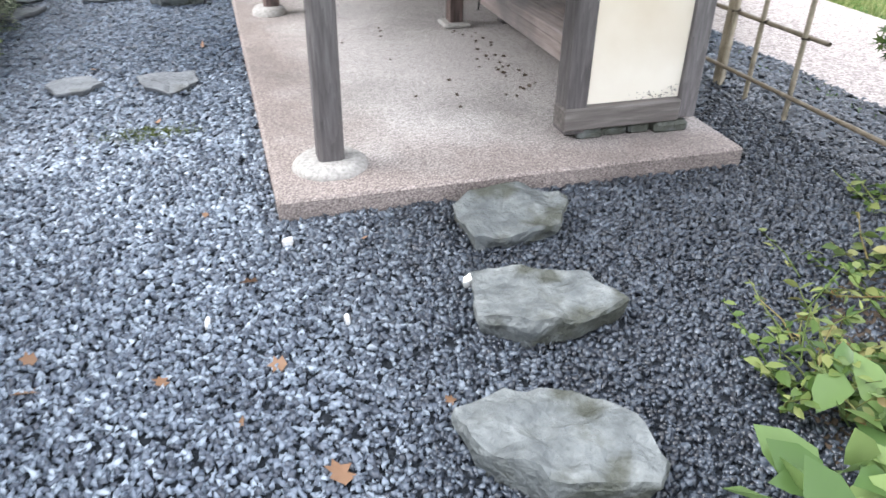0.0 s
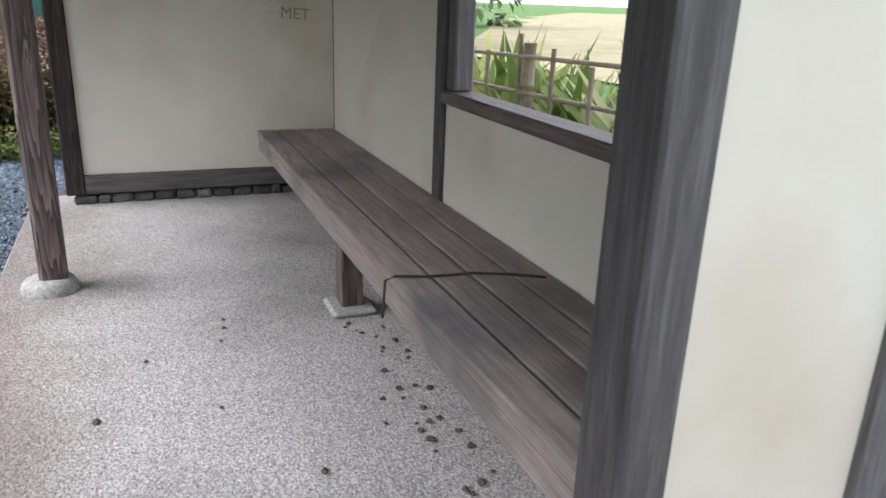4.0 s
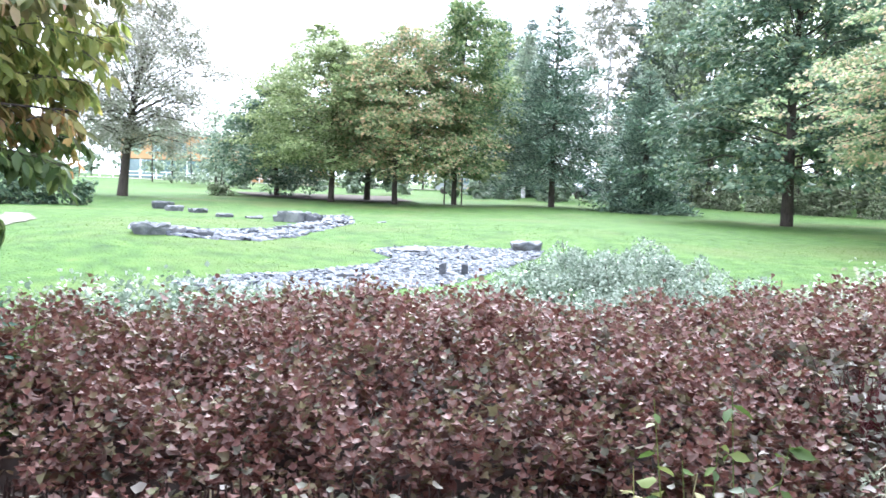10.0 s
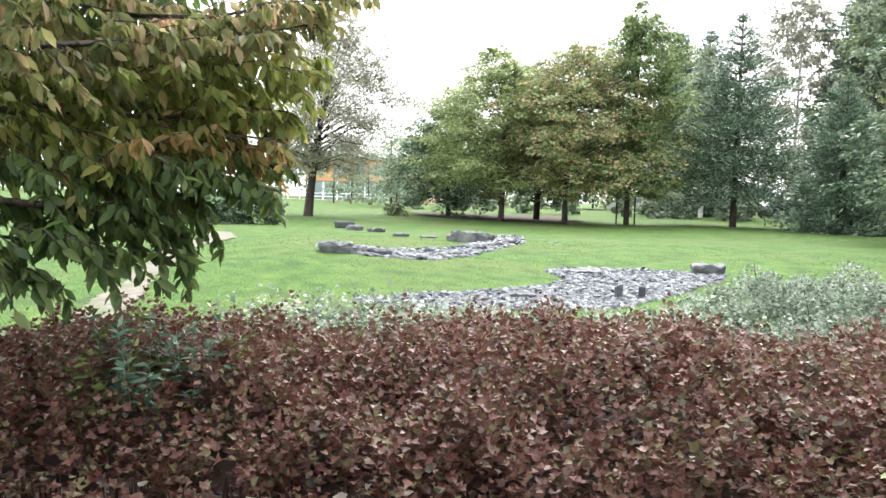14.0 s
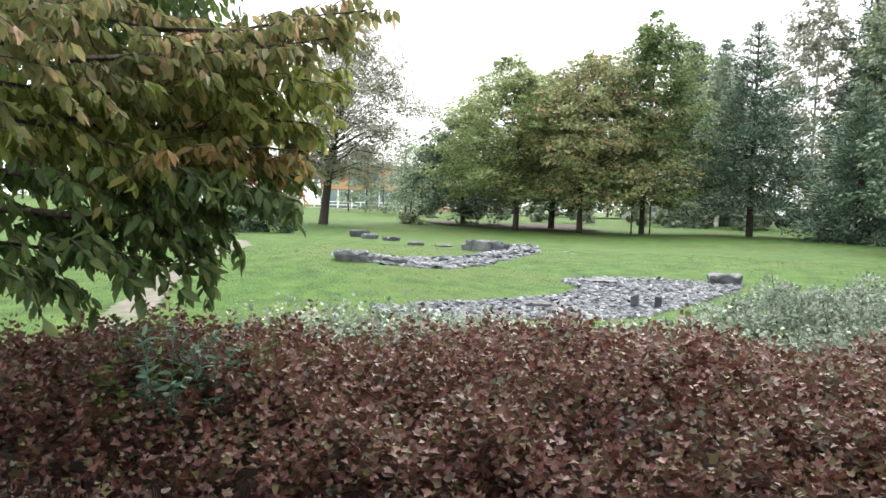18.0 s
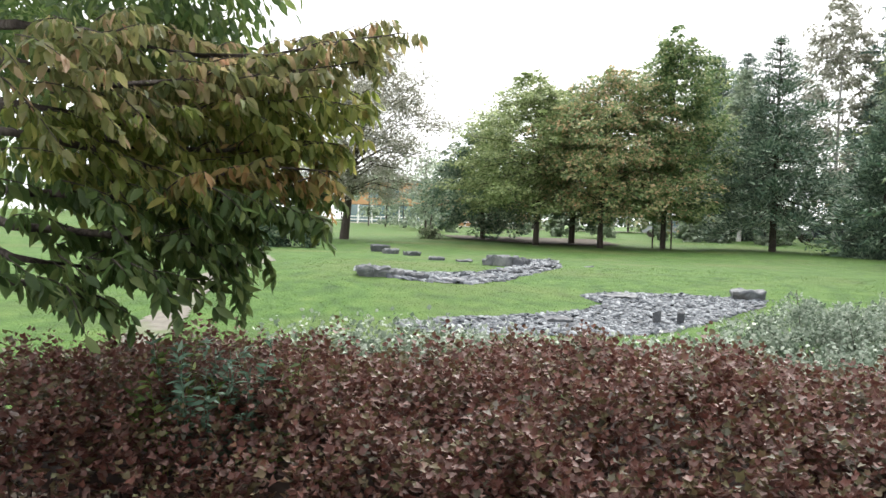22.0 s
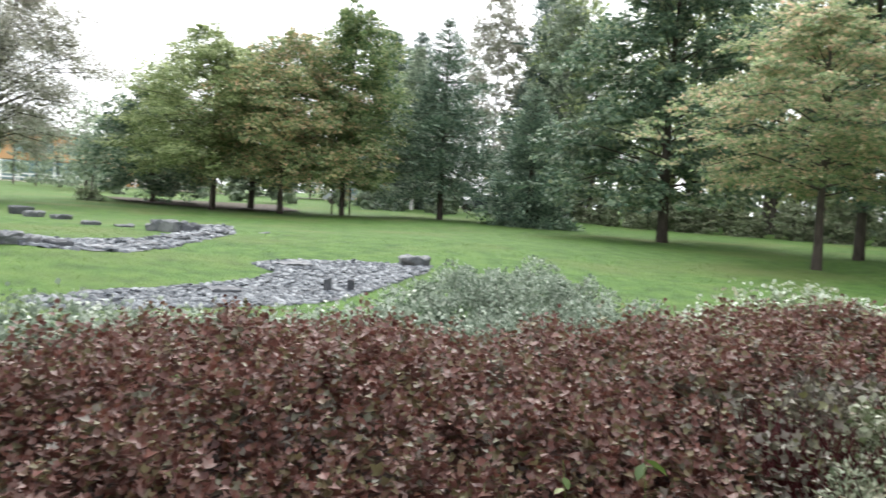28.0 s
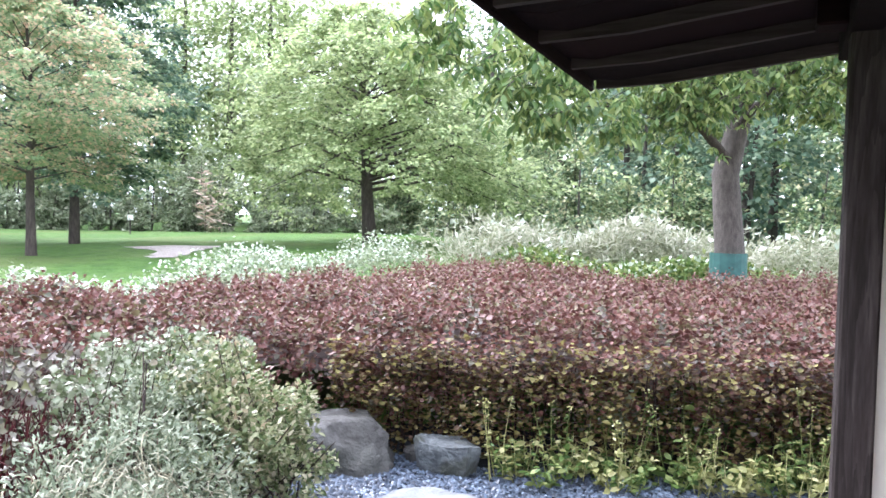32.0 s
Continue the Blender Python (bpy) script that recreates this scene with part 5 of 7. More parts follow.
tree("willow_tree", -33.06, -12.1, 9.3, 2.4, 3.9, TREE_GREY, "airy grey-green willow with an open crown", 110, leaf=0.13, limbs=66, per=44, trunk=0.22, lean=(0, 1.7), flat=.8, open_=.3, droop=.2, profile=OVAL, rise=1.0, spray=1.1)


def birch(x, y, h, seed, mat=TREE_PALE):
    return tree("birch_tree", x, y, h, h * .2, h * .17, mat, "tall pale birch beyond the lawn", seed, leaf=.24, limbs=50, per=26, trunk=.16, bark=BARK_BIRCH, group="far trees", droop=.9, profile=OVAL, flat=.9, rise=.9, spray=.9)


birch(-60.7, 16.3, 19.5, 120, TREE_GREY), birch(-59, 24.0, 18.0, 121), birch(-60, 9.5, 13, 122, TREE_PALE), birch(-55, 20.5, 19, 123, TREE_PALE)
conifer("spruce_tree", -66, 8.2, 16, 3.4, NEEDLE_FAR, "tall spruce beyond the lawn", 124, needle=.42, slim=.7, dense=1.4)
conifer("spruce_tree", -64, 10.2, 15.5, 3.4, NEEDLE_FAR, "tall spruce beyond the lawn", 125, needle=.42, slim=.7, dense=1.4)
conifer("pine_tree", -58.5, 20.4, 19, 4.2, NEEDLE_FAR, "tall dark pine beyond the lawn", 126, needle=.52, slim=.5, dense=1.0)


def wood_belt(name, a, b, n, h0, h1, depth, mat, label, seed, leaf=.34, per=650, gap=.0, low=0.3):
    """A belt of trees and tall shrubs along a line, seen only from afar."""
    r = rng(seed)
    ob = thing(name, 0, 0, 0, label, "trees")
    pos, out, vv, ff = [], [], [], []
    for k in range(n):
        u = (k + r.uniform(.1, .9)) / n
        x, y = a[0] + (b[0] - a[0]) * u + r.normal(0, depth), a[1] + (b[1] - a[1]) * u + r.normal(0, depth)
        z, h = float(ground_z(x, y)), r.uniform(h0, h1)
        w = h * r.uniform(.20, .30)
        m = max(8, per // 42)
        d = r.normal(0, 1, (m, 3))
        d /= np.linalg.norm(d, axis=1, keepdims=True)
        lump = 1 + .3 * np.sin(4 * d[:, :1] + k) * np.sin(5 * d[:, 2:] + 2 * k)
        c = d * lump * (r.uniform(.25, 1, (m, 1)) ** .5) * (w, w, h * (1 - low) / 2) + (x, y, z + h * (1 + low) / 2 - .2)
        e = r.normal(0, 1, (m * 42, 3))
        e /= np.linalg.norm(e, axis=1, keepdims=True)
        q = w * r.uniform(.20, .36, (m, 1)) * (60 / m) ** .25
        pos.append(np.repeat(c, 42, 0) + e * np.repeat(q, 42, 0) * r.uniform(.15, 1, (m * 42, 1)) ** .5 * (1.25, 1.25, .6))
        out.append(np.repeat(d, 42, 0) + .7 * e)
        tube([(x, y, z - .1), (x + r.normal(0, .2), y + r.normal(0, .2), z + h * .8)], [h * .014, h * .004], 5, vv, ff)
    pos, out = np.concatenate(pos), np.concatenate(out)
    tagged(part_np("foliage", *leaf_cloud(LEAF_PLAIN, pos, out, r.uniform(.6, 1.3, len(pos)) * leaf, seed + 1, droop=.3, spread=.45, roll=.35), mat, ob), kind="stuff")
    tagged(part_np("trunk_growth", vv, ff, BARK_GREY, ob), kind="stuff")
    return ob


wood_belt("tall_wood", (-58, 24), (-26, 48), 20, 17, 24, 2.0, TREE_YELLOW, "tall yellow-green wood beyond the lawn", 130, leaf=.31, per=4000, low=.06)
wood_belt("tall_wood", (-25, 46), (8, 36), 15, 12, 17, 1.5, WOODS, "mixed wood with yellow and dark leaves", 131, leaf=.27, per=3300, low=.06)
wood_belt("shrub_border", (-36, 29), (-19, 36), 24, 2.4, 4.6, .8, PALE_GREEN, "mixed pale shrub border at the lawn's far edge", 132, leaf=.17, per=1500, low=-.1)
wood_belt("shrub_border", (-19, 35), (-3, 31), 20, 2.8, 5.8, .8, WOODS, "tall yellow-green shrub border", 133, leaf=.16, per=2300, low=-.1)
wood_belt("shrub_border", (-50, 19), (-35, 29), 24, 1.6, 3.0, .7, PALE_GREEN, "low shrub border behind the trees", 134, leaf=.20, per=1000, low=-.1)
wood_belt("border_plants", (-45, 21), (-33, 28.5), 22, .9, 1.7, .4, PALE_GREEN, "low mixed plants along the lawn's far edge", 145, leaf=.16, per=460, low=-.3)
wood_belt("border_plants", (-33, 28.5), (-18, 33.0), 26, 1.0, 2.0, .4, PALE_GREEN, "low pale plants along the lawn's far edge", 146, leaf=.15, per=500, low=-.3)
wood_belt("border_plants", (-18, 33.0), (-4, 28.0), 24, 1.0, 2.0, .4, PALE_GREEN, "low green plants along the lawn's far edge", 147, leaf=.14, per=500, low=-.3)
wood_belt("dark_wood", (-6, 30), (9, 24), 16, 7, 11, 1.0, TREE_BLUE, "dark green wood edge behind the cherry tree", 135, leaf=.21, per=2200, low=-.05)
wood_belt("shrub_border", (-7, 27.5), (8, 21.5), 16, 2.4, 4.2, .8, WOODS, "yellowing shrubs before the dark wood edge", 144, leaf=.13, per=1700, low=-.1)
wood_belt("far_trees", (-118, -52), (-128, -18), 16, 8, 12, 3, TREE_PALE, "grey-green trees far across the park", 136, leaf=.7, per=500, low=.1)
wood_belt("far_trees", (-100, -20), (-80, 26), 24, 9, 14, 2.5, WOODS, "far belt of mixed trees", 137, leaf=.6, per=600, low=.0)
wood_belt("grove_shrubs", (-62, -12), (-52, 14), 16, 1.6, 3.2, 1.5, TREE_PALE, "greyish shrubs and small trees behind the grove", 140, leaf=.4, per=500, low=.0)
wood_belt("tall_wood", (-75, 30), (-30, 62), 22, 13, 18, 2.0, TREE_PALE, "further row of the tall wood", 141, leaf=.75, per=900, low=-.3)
wood_belt("tall_wood", (-30, 60), (16, 44), 20, 10, 14, 2.0, WOODS, "further row of the mixed wood", 142, leaf=.7, per=900, low=-.3)
wood_belt("far_trees", (-78, -27), (-60, -13), 7, 5, 8, 1.5, TREE_PALE, "grey-green small trees beside the far road", 143, leaf=.32, per=900, low=.0)
wood_belt("far_trees", (-90, -75), (-20, -70), 16, 10, 15, 3, TREE_GREEN, "far belt of green trees", 138, leaf=.7, per=450, low=.0)
wood_belt("dark_shrubs", (-20.6, -12.0), (-23.5, -9.6), 9, 1.2, 1.9, .3, TREE_BLUE, "dark evergreen shrubs beyond the path", 139, leaf=.13, per=1100, low=-.1)

# ---- cherry trees with drooping leaves ----
def cherry(name, x, y, z, trunk_pts, trunk_r, limbs, blobs, label, seed, per=300, leaf=.10, mat=CHERRY, bark=BARK_GREY, fine=True):
    r = rng(seed)
    ob = thing(name, x, y, z, label, "tree")
    o = Vector((x, y, z))
    part_np("trunk", *tube([Vector(p) - o for p in trunk_pts], trunk_r, 12), bark, ob, smooth=True)
    for pts, r0 in limbs:
        part_np("limb", *tube([Vector(p) - o for p in pts], [r0 * (1 - .75 * k / (len(pts) - 1)) for k in range(len(pts))], 7), BARK, ob, smooth=True)
    nodes, vv, ff = [], [], []
    way = (Vector(limbs[0][0][-1]) - Vector(limbs[0][0][0])).normalized()
    for bx, by, bz, br in blobs:
        for _ in range(max(3, int((34 if x < -2 else 17) * (br / .35) ** 1.6))):
            d = Vector(r.normal(0, 1, 3)).normalized() * br * r.uniform(.1, 1) ** .5
            s = Vector((bx, by, bz)) + d - way * br * .3 + Vector((0, 0, .06))
            run = (way * .55 + Vector((r.normal(0, .5), r.normal(0, .5), r.normal(-.1, .15)))).normalized() * max(.12, br * .85)
            pts = [s + run * q + Vector((0, 0, -.35 * run.length * q * q)) for q in (0, .33, .66, 1)]
            tube([p - o for p in pts], [.006, .005, .004, .002], 4, vv, ff)
            nodes += [p - o for p in pts]
    tagged(part_np("branchwork", vv, ff, BARK, ob), kind="stuff")
    m = max(3, int(per / 50))
    base = np.repeat(np.array([tuple(n) for n in nodes]), m, 0)
    a = np.tile(np.arange(m) * 2 * math.pi / m, len(nodes)) + np.repeat(r.uniform(0, 6.28, len(nodes)), m)
    base = base + r.normal(0, leaf * .16, base.shape)
    out = np.column_stack([np.cos(a) * .75, np.sin(a) * .75, r.uniform(-1.2, -.35, len(base))])
    tagged(part_np("crown", *leaf_cloud(LEAF_CHERRY, base, out, r.uniform(.65, 1.2, len(base)) * leaf, seed + 1, spread=.18), mat, ob), kind="stuff")
    return ob


# the near cherry: tiers of boughs over the hedge, with leaves hanging in rows from side twigs
near_cherry = thing("cherry_tree", -2.9, -3.3, -.15, "cherry tree with drooping green and bronze leaves over the hedge", "tree")
CO = Vector((-2.9, -3.3, -.15))
CROWN_AT = Vector((-2.75, -2.9, 1.75))
BOUGHS = [
    [(-1.76, -0.78, 2.28), (-1.92, -0.61, 2.29), (-2.06, -0.55, 2.28), (-2.29, -0.33, 2.27), (-2.49, -0.11, 2.31), (-2.69, 0.18, 2.42), (-2.83, 0.37, 2.47)],
    [(-1.72, -0.74, 2.13), (-1.94, -0.50, 2.08), (-2.25, -0.28, 2.16), (-2.53, -0.04, 2.24), (-2.78, 0.24, 2.34)],
    [(-1.76, -0.78, 1.98), (-2.07, -0.53, 1.97), (-2.36, -0.21, 2.07), (-2.63, 0.04, 2.13), (-2.79, 0.26, 2.12)],
    [(-1.93, -0.95, 1.99), (-2.27, -0.66, 1.88), (-2.49, -0.34, 1.88), (-2.63, -0.09, 1.95), (-2.73, 0.12, 1.94)],
    [(-1.80, -0.83, 1.88), (-2.03, -0.58, 1.83), (-2.22, -0.33, 1.72), (-2.42, -0.11, 1.81), (-2.63, 0.18, 1.80)],
    [(-1.80, -0.83, 1.65), (-2.13, -0.45, 1.65), (-2.31, -0.18, 1.65), (-2.47, -0.03, 1.63), (-2.54, 0.11, 1.58)],
    [(-1.72, -0.74, 1.52), (-1.98, -0.46, 1.49), (-2.18, -0.28, 1.46), (-2.27, -0.14, 1.44), (-2.29, -0.11, 1.33)],
    [(-1.60, -0.62, 1.41), (-1.83, -0.46, 1.37), (-1.93, -0.32, 1.36), (-2.02, -0.21, 1.31)],
    [(-1.56, -0.58, 1.33), (-1.68, -0.45, 1.31), (-1.75, -0.37, 1.27)]]


def hanging_leaves(ways, seed, leaf, step=.042, twig=(.12, .34), sag=.25, shift=(0, 0, 0)):
    """Side twigs along boughs, with leaves hanging from their nodes. Returns twigs and leaves."""
    r = rng(seed)
    vv, ff, nodes = [], [], []
    for pts in ways:
        pts = [Vector(q) + Vector(shift) for q in pts]
        run = sum((pts[k + 1] - pts[k]).length for k in range(len(pts) - 1))
        for k in range(max(4, int(run / step))):
            t = min(.999, ((k + r.uniform(0, 1)) * step / run) ** .9) * (len(pts) - 1)
            i, u = int(t), t % 1
            if i + 1 >= len(pts):
                continue
            p0 = pts[i].lerp(pts[i + 1], u)
            d = (pts[i + 1] - pts[i]).normalized()
            turn = r.choice((-1, 1)) * r.uniform(.35, 1.25)
            d = Vector((d.x * math.cos(turn) - d.y * math.sin(turn), d.x * math.sin(turn) + d.y * math.cos(turn), d.z + r.normal(0.0, .34))).normalized()
            L = r.uniform(*twig) * (1.15 - .6 * t / (len(pts) - 1))
            steps = max(3, int(L / .035))
            tw = [p0 + d * L * q / steps + Vector((0, 0, -sag * L * (q / steps) ** 2)) for q in range(steps + 1)]
            tube([q - CO for q in tw], [.004 - .0026 * q / steps for q in range(steps + 1)], 4, vv, ff)
            nodes += [(q - CO, d) for q in tw]
    m = 3
    base = np.repeat(np.array([tuple(q[0]) for q in nodes]), m, 0)
    way = np.repeat(np.array([tuple(q[1]) for q in nodes]), m, 0)
    base = base + r.normal(0, .006, base.shape)
    out = np.column_stack([way[:, :2] * .45 + r.normal(0, .45, (len(base), 2)), r.uniform(-1.5, -.45, len(base))])
    return (vv, ff), leaf_cloud(LEAF_CHERRY, base, out, r.uniform(.6, 1.15, len(base)) * leaf, seed + 1, spread=.20, roll=.8)


part_np("trunk", *tube([Vector(q) - CO for q in ((-2.9, -3.3, -.15), (-2.85, -3.2, .8), (-2.8, -3.0, 1.6), (-2.8, -2.9, 3.4))], [.15, .12, .11, .06], 12), BARK_GREY, near_cherry, smooth=True)
for k, pts in enumerate(BOUGHS):
    start = CROWN_AT + Vector((0, 0, .12 * (4 - k)))
    line = [start, start.lerp(Vector(pts[0]), .5) + Vector((0, 0, .18))] + [Vector(q) for q in pts]
    part_np("limb", *tube([q - CO for q in line], [max(.004, .026 * (1 - q / (len(line) - .6))) for q in range(len(line))], 7), BARK, near_cherry, smooth=True)
def halved(pts, a, b):
    """The stretch of a bough from share a to share b of its points."""
    n = len(pts) - 1
    return pts[int(a * n):int(math.ceil(b * n)) + 1]


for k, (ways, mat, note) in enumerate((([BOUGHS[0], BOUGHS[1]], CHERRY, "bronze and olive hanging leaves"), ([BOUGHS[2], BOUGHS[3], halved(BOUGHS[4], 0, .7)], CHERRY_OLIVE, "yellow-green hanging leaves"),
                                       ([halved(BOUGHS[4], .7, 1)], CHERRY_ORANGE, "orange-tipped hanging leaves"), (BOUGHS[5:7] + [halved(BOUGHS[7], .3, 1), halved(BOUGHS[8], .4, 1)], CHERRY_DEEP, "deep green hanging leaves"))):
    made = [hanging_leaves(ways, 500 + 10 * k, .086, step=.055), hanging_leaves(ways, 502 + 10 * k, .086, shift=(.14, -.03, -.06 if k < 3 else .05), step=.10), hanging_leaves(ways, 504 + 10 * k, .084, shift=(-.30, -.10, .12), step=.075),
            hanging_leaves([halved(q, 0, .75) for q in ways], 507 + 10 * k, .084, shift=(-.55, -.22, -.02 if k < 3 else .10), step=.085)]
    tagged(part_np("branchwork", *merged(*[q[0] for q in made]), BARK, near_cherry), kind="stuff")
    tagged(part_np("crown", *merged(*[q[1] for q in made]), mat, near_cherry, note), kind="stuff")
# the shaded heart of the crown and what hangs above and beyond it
# the unseen blobs near z 3 are added to shade the hedge
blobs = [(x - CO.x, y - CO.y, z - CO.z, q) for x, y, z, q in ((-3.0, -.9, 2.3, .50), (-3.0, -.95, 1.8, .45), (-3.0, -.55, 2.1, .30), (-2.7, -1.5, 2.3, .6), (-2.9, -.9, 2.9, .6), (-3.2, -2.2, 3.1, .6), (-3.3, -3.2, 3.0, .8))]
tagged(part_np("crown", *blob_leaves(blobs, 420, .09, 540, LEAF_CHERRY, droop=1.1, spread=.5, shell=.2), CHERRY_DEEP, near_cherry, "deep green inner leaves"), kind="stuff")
cherry("cherry_tree", -.6, 13.4, .2, [(-.6, 13.4, .2), (-.58, 13.42, 1.2), (-.68, 13.43, 2.3), (-.48, 13.59, 3.28), (-.3, 13.7, 4.4)], [.25, .21, .19, .15, .08],
       [([(-.65, 13.4, 2.5), (-1.3, 11.6, 3.3), (-1.9, 10.0, 3.4), (-2.3, 8.7, 3.1)], .07), ([(-.55, 13.5, 3.0), (.2, 12.4, 3.6), (.8, 11.5, 3.8)], .06), ([(-.5, 13.5, 3.1), (-1.2, 13.1, 4.1)], .06)],
       [(-2.3, 8.55, 2.94, .51), (-1.91, 8.75, 2.65, .32), (-1.45, 9.23, 2.50, .25), (-.74, 11.72, 3.29, .62), (.28, 12.29, 3.32, .62), (-2.01, 9.88, 3.48, .92), (-1.07, 11.57, 3.9, 1.03),
        (.13, 12.83, 4.22, 1.09), (-1.34, 11.38, 3.06, .48), (-3.1, 8.4, 3.4, .4), (1.3, 12.0, 3.7, .8), (-.8, 14.2, 4.5, 1.2)], "cherry tree with drooping fresh green leaves behind the hedge", 520, per=350, leaf=.125, mat=CHERRY_FRESH)
GUARD = material("green_tree_guard", [(0.3, (0.014, 0.062, 0.055)), (0.7, (0.03, 0.105, 0.09))], scale=9, rough=0.6, bump=0.2)
bm = bmesh.new()
bmesh.ops.create_cone(bm, cap_ends=False, segments=16, radius1=.27, radius2=.26, depth=1.1)
tg = part("tree_guard", bm, GUARD)
tg.matrix_basis = pose(-.59, 13.41, .60)
so = tg.modifiers.new("thickness", "SOLIDIFY")
so.thickness = 0.01
tagged(tg, "green sleeve round the cherry trunk", "tree guard")

# ---- lawn: paths, slate stream bed, flowers ----
PATH_DULL = material("trodden_path", [(0.3, (0.135, 0.125, 0.100)), (0.7, (0.235, 0.215, 0.180))], scale=9, rough=0.9, bump=0.4, second=((0.10, 0.14, 0.05), 1.5, 0.52, 0.70))
patch("garden_path", [(-5.6, -3.3), (-6.6, -4.05), (-7.9, -4.45), (-10.4, -5.5), (-12.4, -6.2), (-14.3, -6.85), (-16.5, -7.9), (-16.2, -7.2), (-14.2, -6.05), (-12.4, -5.6), (-10.4, -5.0), (-7.85, -4.0), (-6.3, -3.4)], .02, PATH_DULL, "pale narrow gravel path across the lawn", "path", True)
patch("garden_path", [(-17.2, 17.6), (-16.8, 18.9), (-15.2, 19.4), (-14.0, 17.2), (-12.7, 15.0), (-13.1, 14.5), (-14.8, 16.6)], .02, PATHM, "bend of a pale gravel path on the lawn", "path", True)
patch("gravel_path", [(3.55, -25), (5.2, -25), (5.2, 40), (3.55, 40)], -.12, PATHM, "wide pale pinkish gravel path behind the shelter", "path")
patch("dry_field", [(9.5, -60), (160, -60), (160, 140), (9.5, 140)], -.10, FIELD, "wide dry golden field", "field")
patch("grove_soil", [(-48, -11), (-41, -8), (-38, -4.5), (-37.5, -0.5), (-41, 1), (-52, -1)], .06, SOIL, "bare brown leaf-covered soil under the trees", "soil", True)
patch("far_road", [(-92, -60), (-96, -60), (-88, 40), (-84, 40)], .10, PATHM, "pale far road beyond the lawn", "road", True)
bed = [(-12.19, 0.66), (-12.82, 1.26), (-12.98, 2.23), (-12.85, 3.16), (-12.73, 3.77), (-11.93, 3.48), (-10.24, 2.49), (-9.26, 1.71), (-8.91, 0.86), (-8.50, -0.01), (-8.18, -1.01), (-8.42, -1.42), (-9.11, -0.82), (-9.95, 0.14), (-10.91, 0.88), (-11.52, 1.13)]
patch("stream_bed", bed, .010, STREAM, "dry stream bed of broken grey slate", "stream bed", True)
bed2 = [(-11.87, -3.27), (-11.39, -2.58), (-11.37, -1.97), (-11.88, -1.21), (-12.86, -0.78), (-14.80, -0.47), (-17.27, -0.11), (-21.15, -0.64), (-20.95, -1.53), (-16.14, -1.10), (-13.84, -1.42), (-12.38, -2.27), (-12.59, -2.88), (-13.21, -3.56)]
patch("stream_bed", bed2, .010, STREAM, "upper reach of the dry slate stream bed", "stream bed", True)


def rubble(poly, n, seed, size):
    r = rng(seed)
    q = np.array(poly)
    px, py = r.uniform(q[:, 0].min(), q[:, 0].max(), n), r.uniform(q[:, 1].min(), q[:, 1].max(), n)
    k = inside(poly, px, py)
    px, py = px[k], py[k]
    n = len(px)
    base = np.array([(-1, -.7, -.5), (1, -.6, -.5), (.8, .8, -.5), (-.9, .6, -.5), (-.8, -.5, .5), (.8, -.5, .4), (.7, .6, .5), (-.7, .5, .45)])
    f = np.array([(4, 5, 6, 7), (0, 1, 5, 4), (1, 2, 6, 5), (2, 3, 7, 6), (3, 0, 4, 7)])
    v = base[None] * (1 + r.normal(0, .2, (n, 8, 3))) * (r.uniform(.5, 1.3, (n, 1, 1)) * size) * (1, .7, .35)
    v[..., 2] += v[..., 0] * r.normal(0, .25, (n, 1))
    a = r.uniform(0, 6.28, n)[:, None]
    x, y = v[..., 0] * np.cos(a) - v[..., 1] * np.sin(a), v[..., 0] * np.sin(a) + v[..., 1] * np.cos(a)
    z = v[..., 2] + (ground_z(px, py) + .012)[:, None]
    v = np.stack([x + px[:, None], y + py[:, None], z], -1).reshape(-1, 3)
    return v, (f[None] + (np.arange(n) * 8)[:, None, None]).reshape(-1, 4)


DARK_SLATE = material("dark_slate", [(0.3, (0.045, 0.048, 0.055)), (0.55, (0.110, 0.116, 0.126)), (0.78, (0.26, 0.265, 0.27))], scale=4, rough=.7, bump=.6, bump_scale=14, obj=.3, distance=.03)
RUBBLE = material("broken_slate", [(0.2, (0.040, 0.046, 0.056)), (0.5, (0.110, 0.124, 0.140)), (0.8, (0.270, 0.290, 0.305))], scale=2, rough=.7, bump=0, island=.6)
tagged(part_np("slate_rubble", *rubble(bed, 11000, 600, .058), RUBBLE), "broken grey slate pieces in the stream bed", "rubble", kind="stuff")
tagged(part_np("slate_rubble", *rubble(bed2, 7000, 601, .09), RUBBLE), "broken grey slate pieces in the upper stream bed", "rubble", kind="stuff")
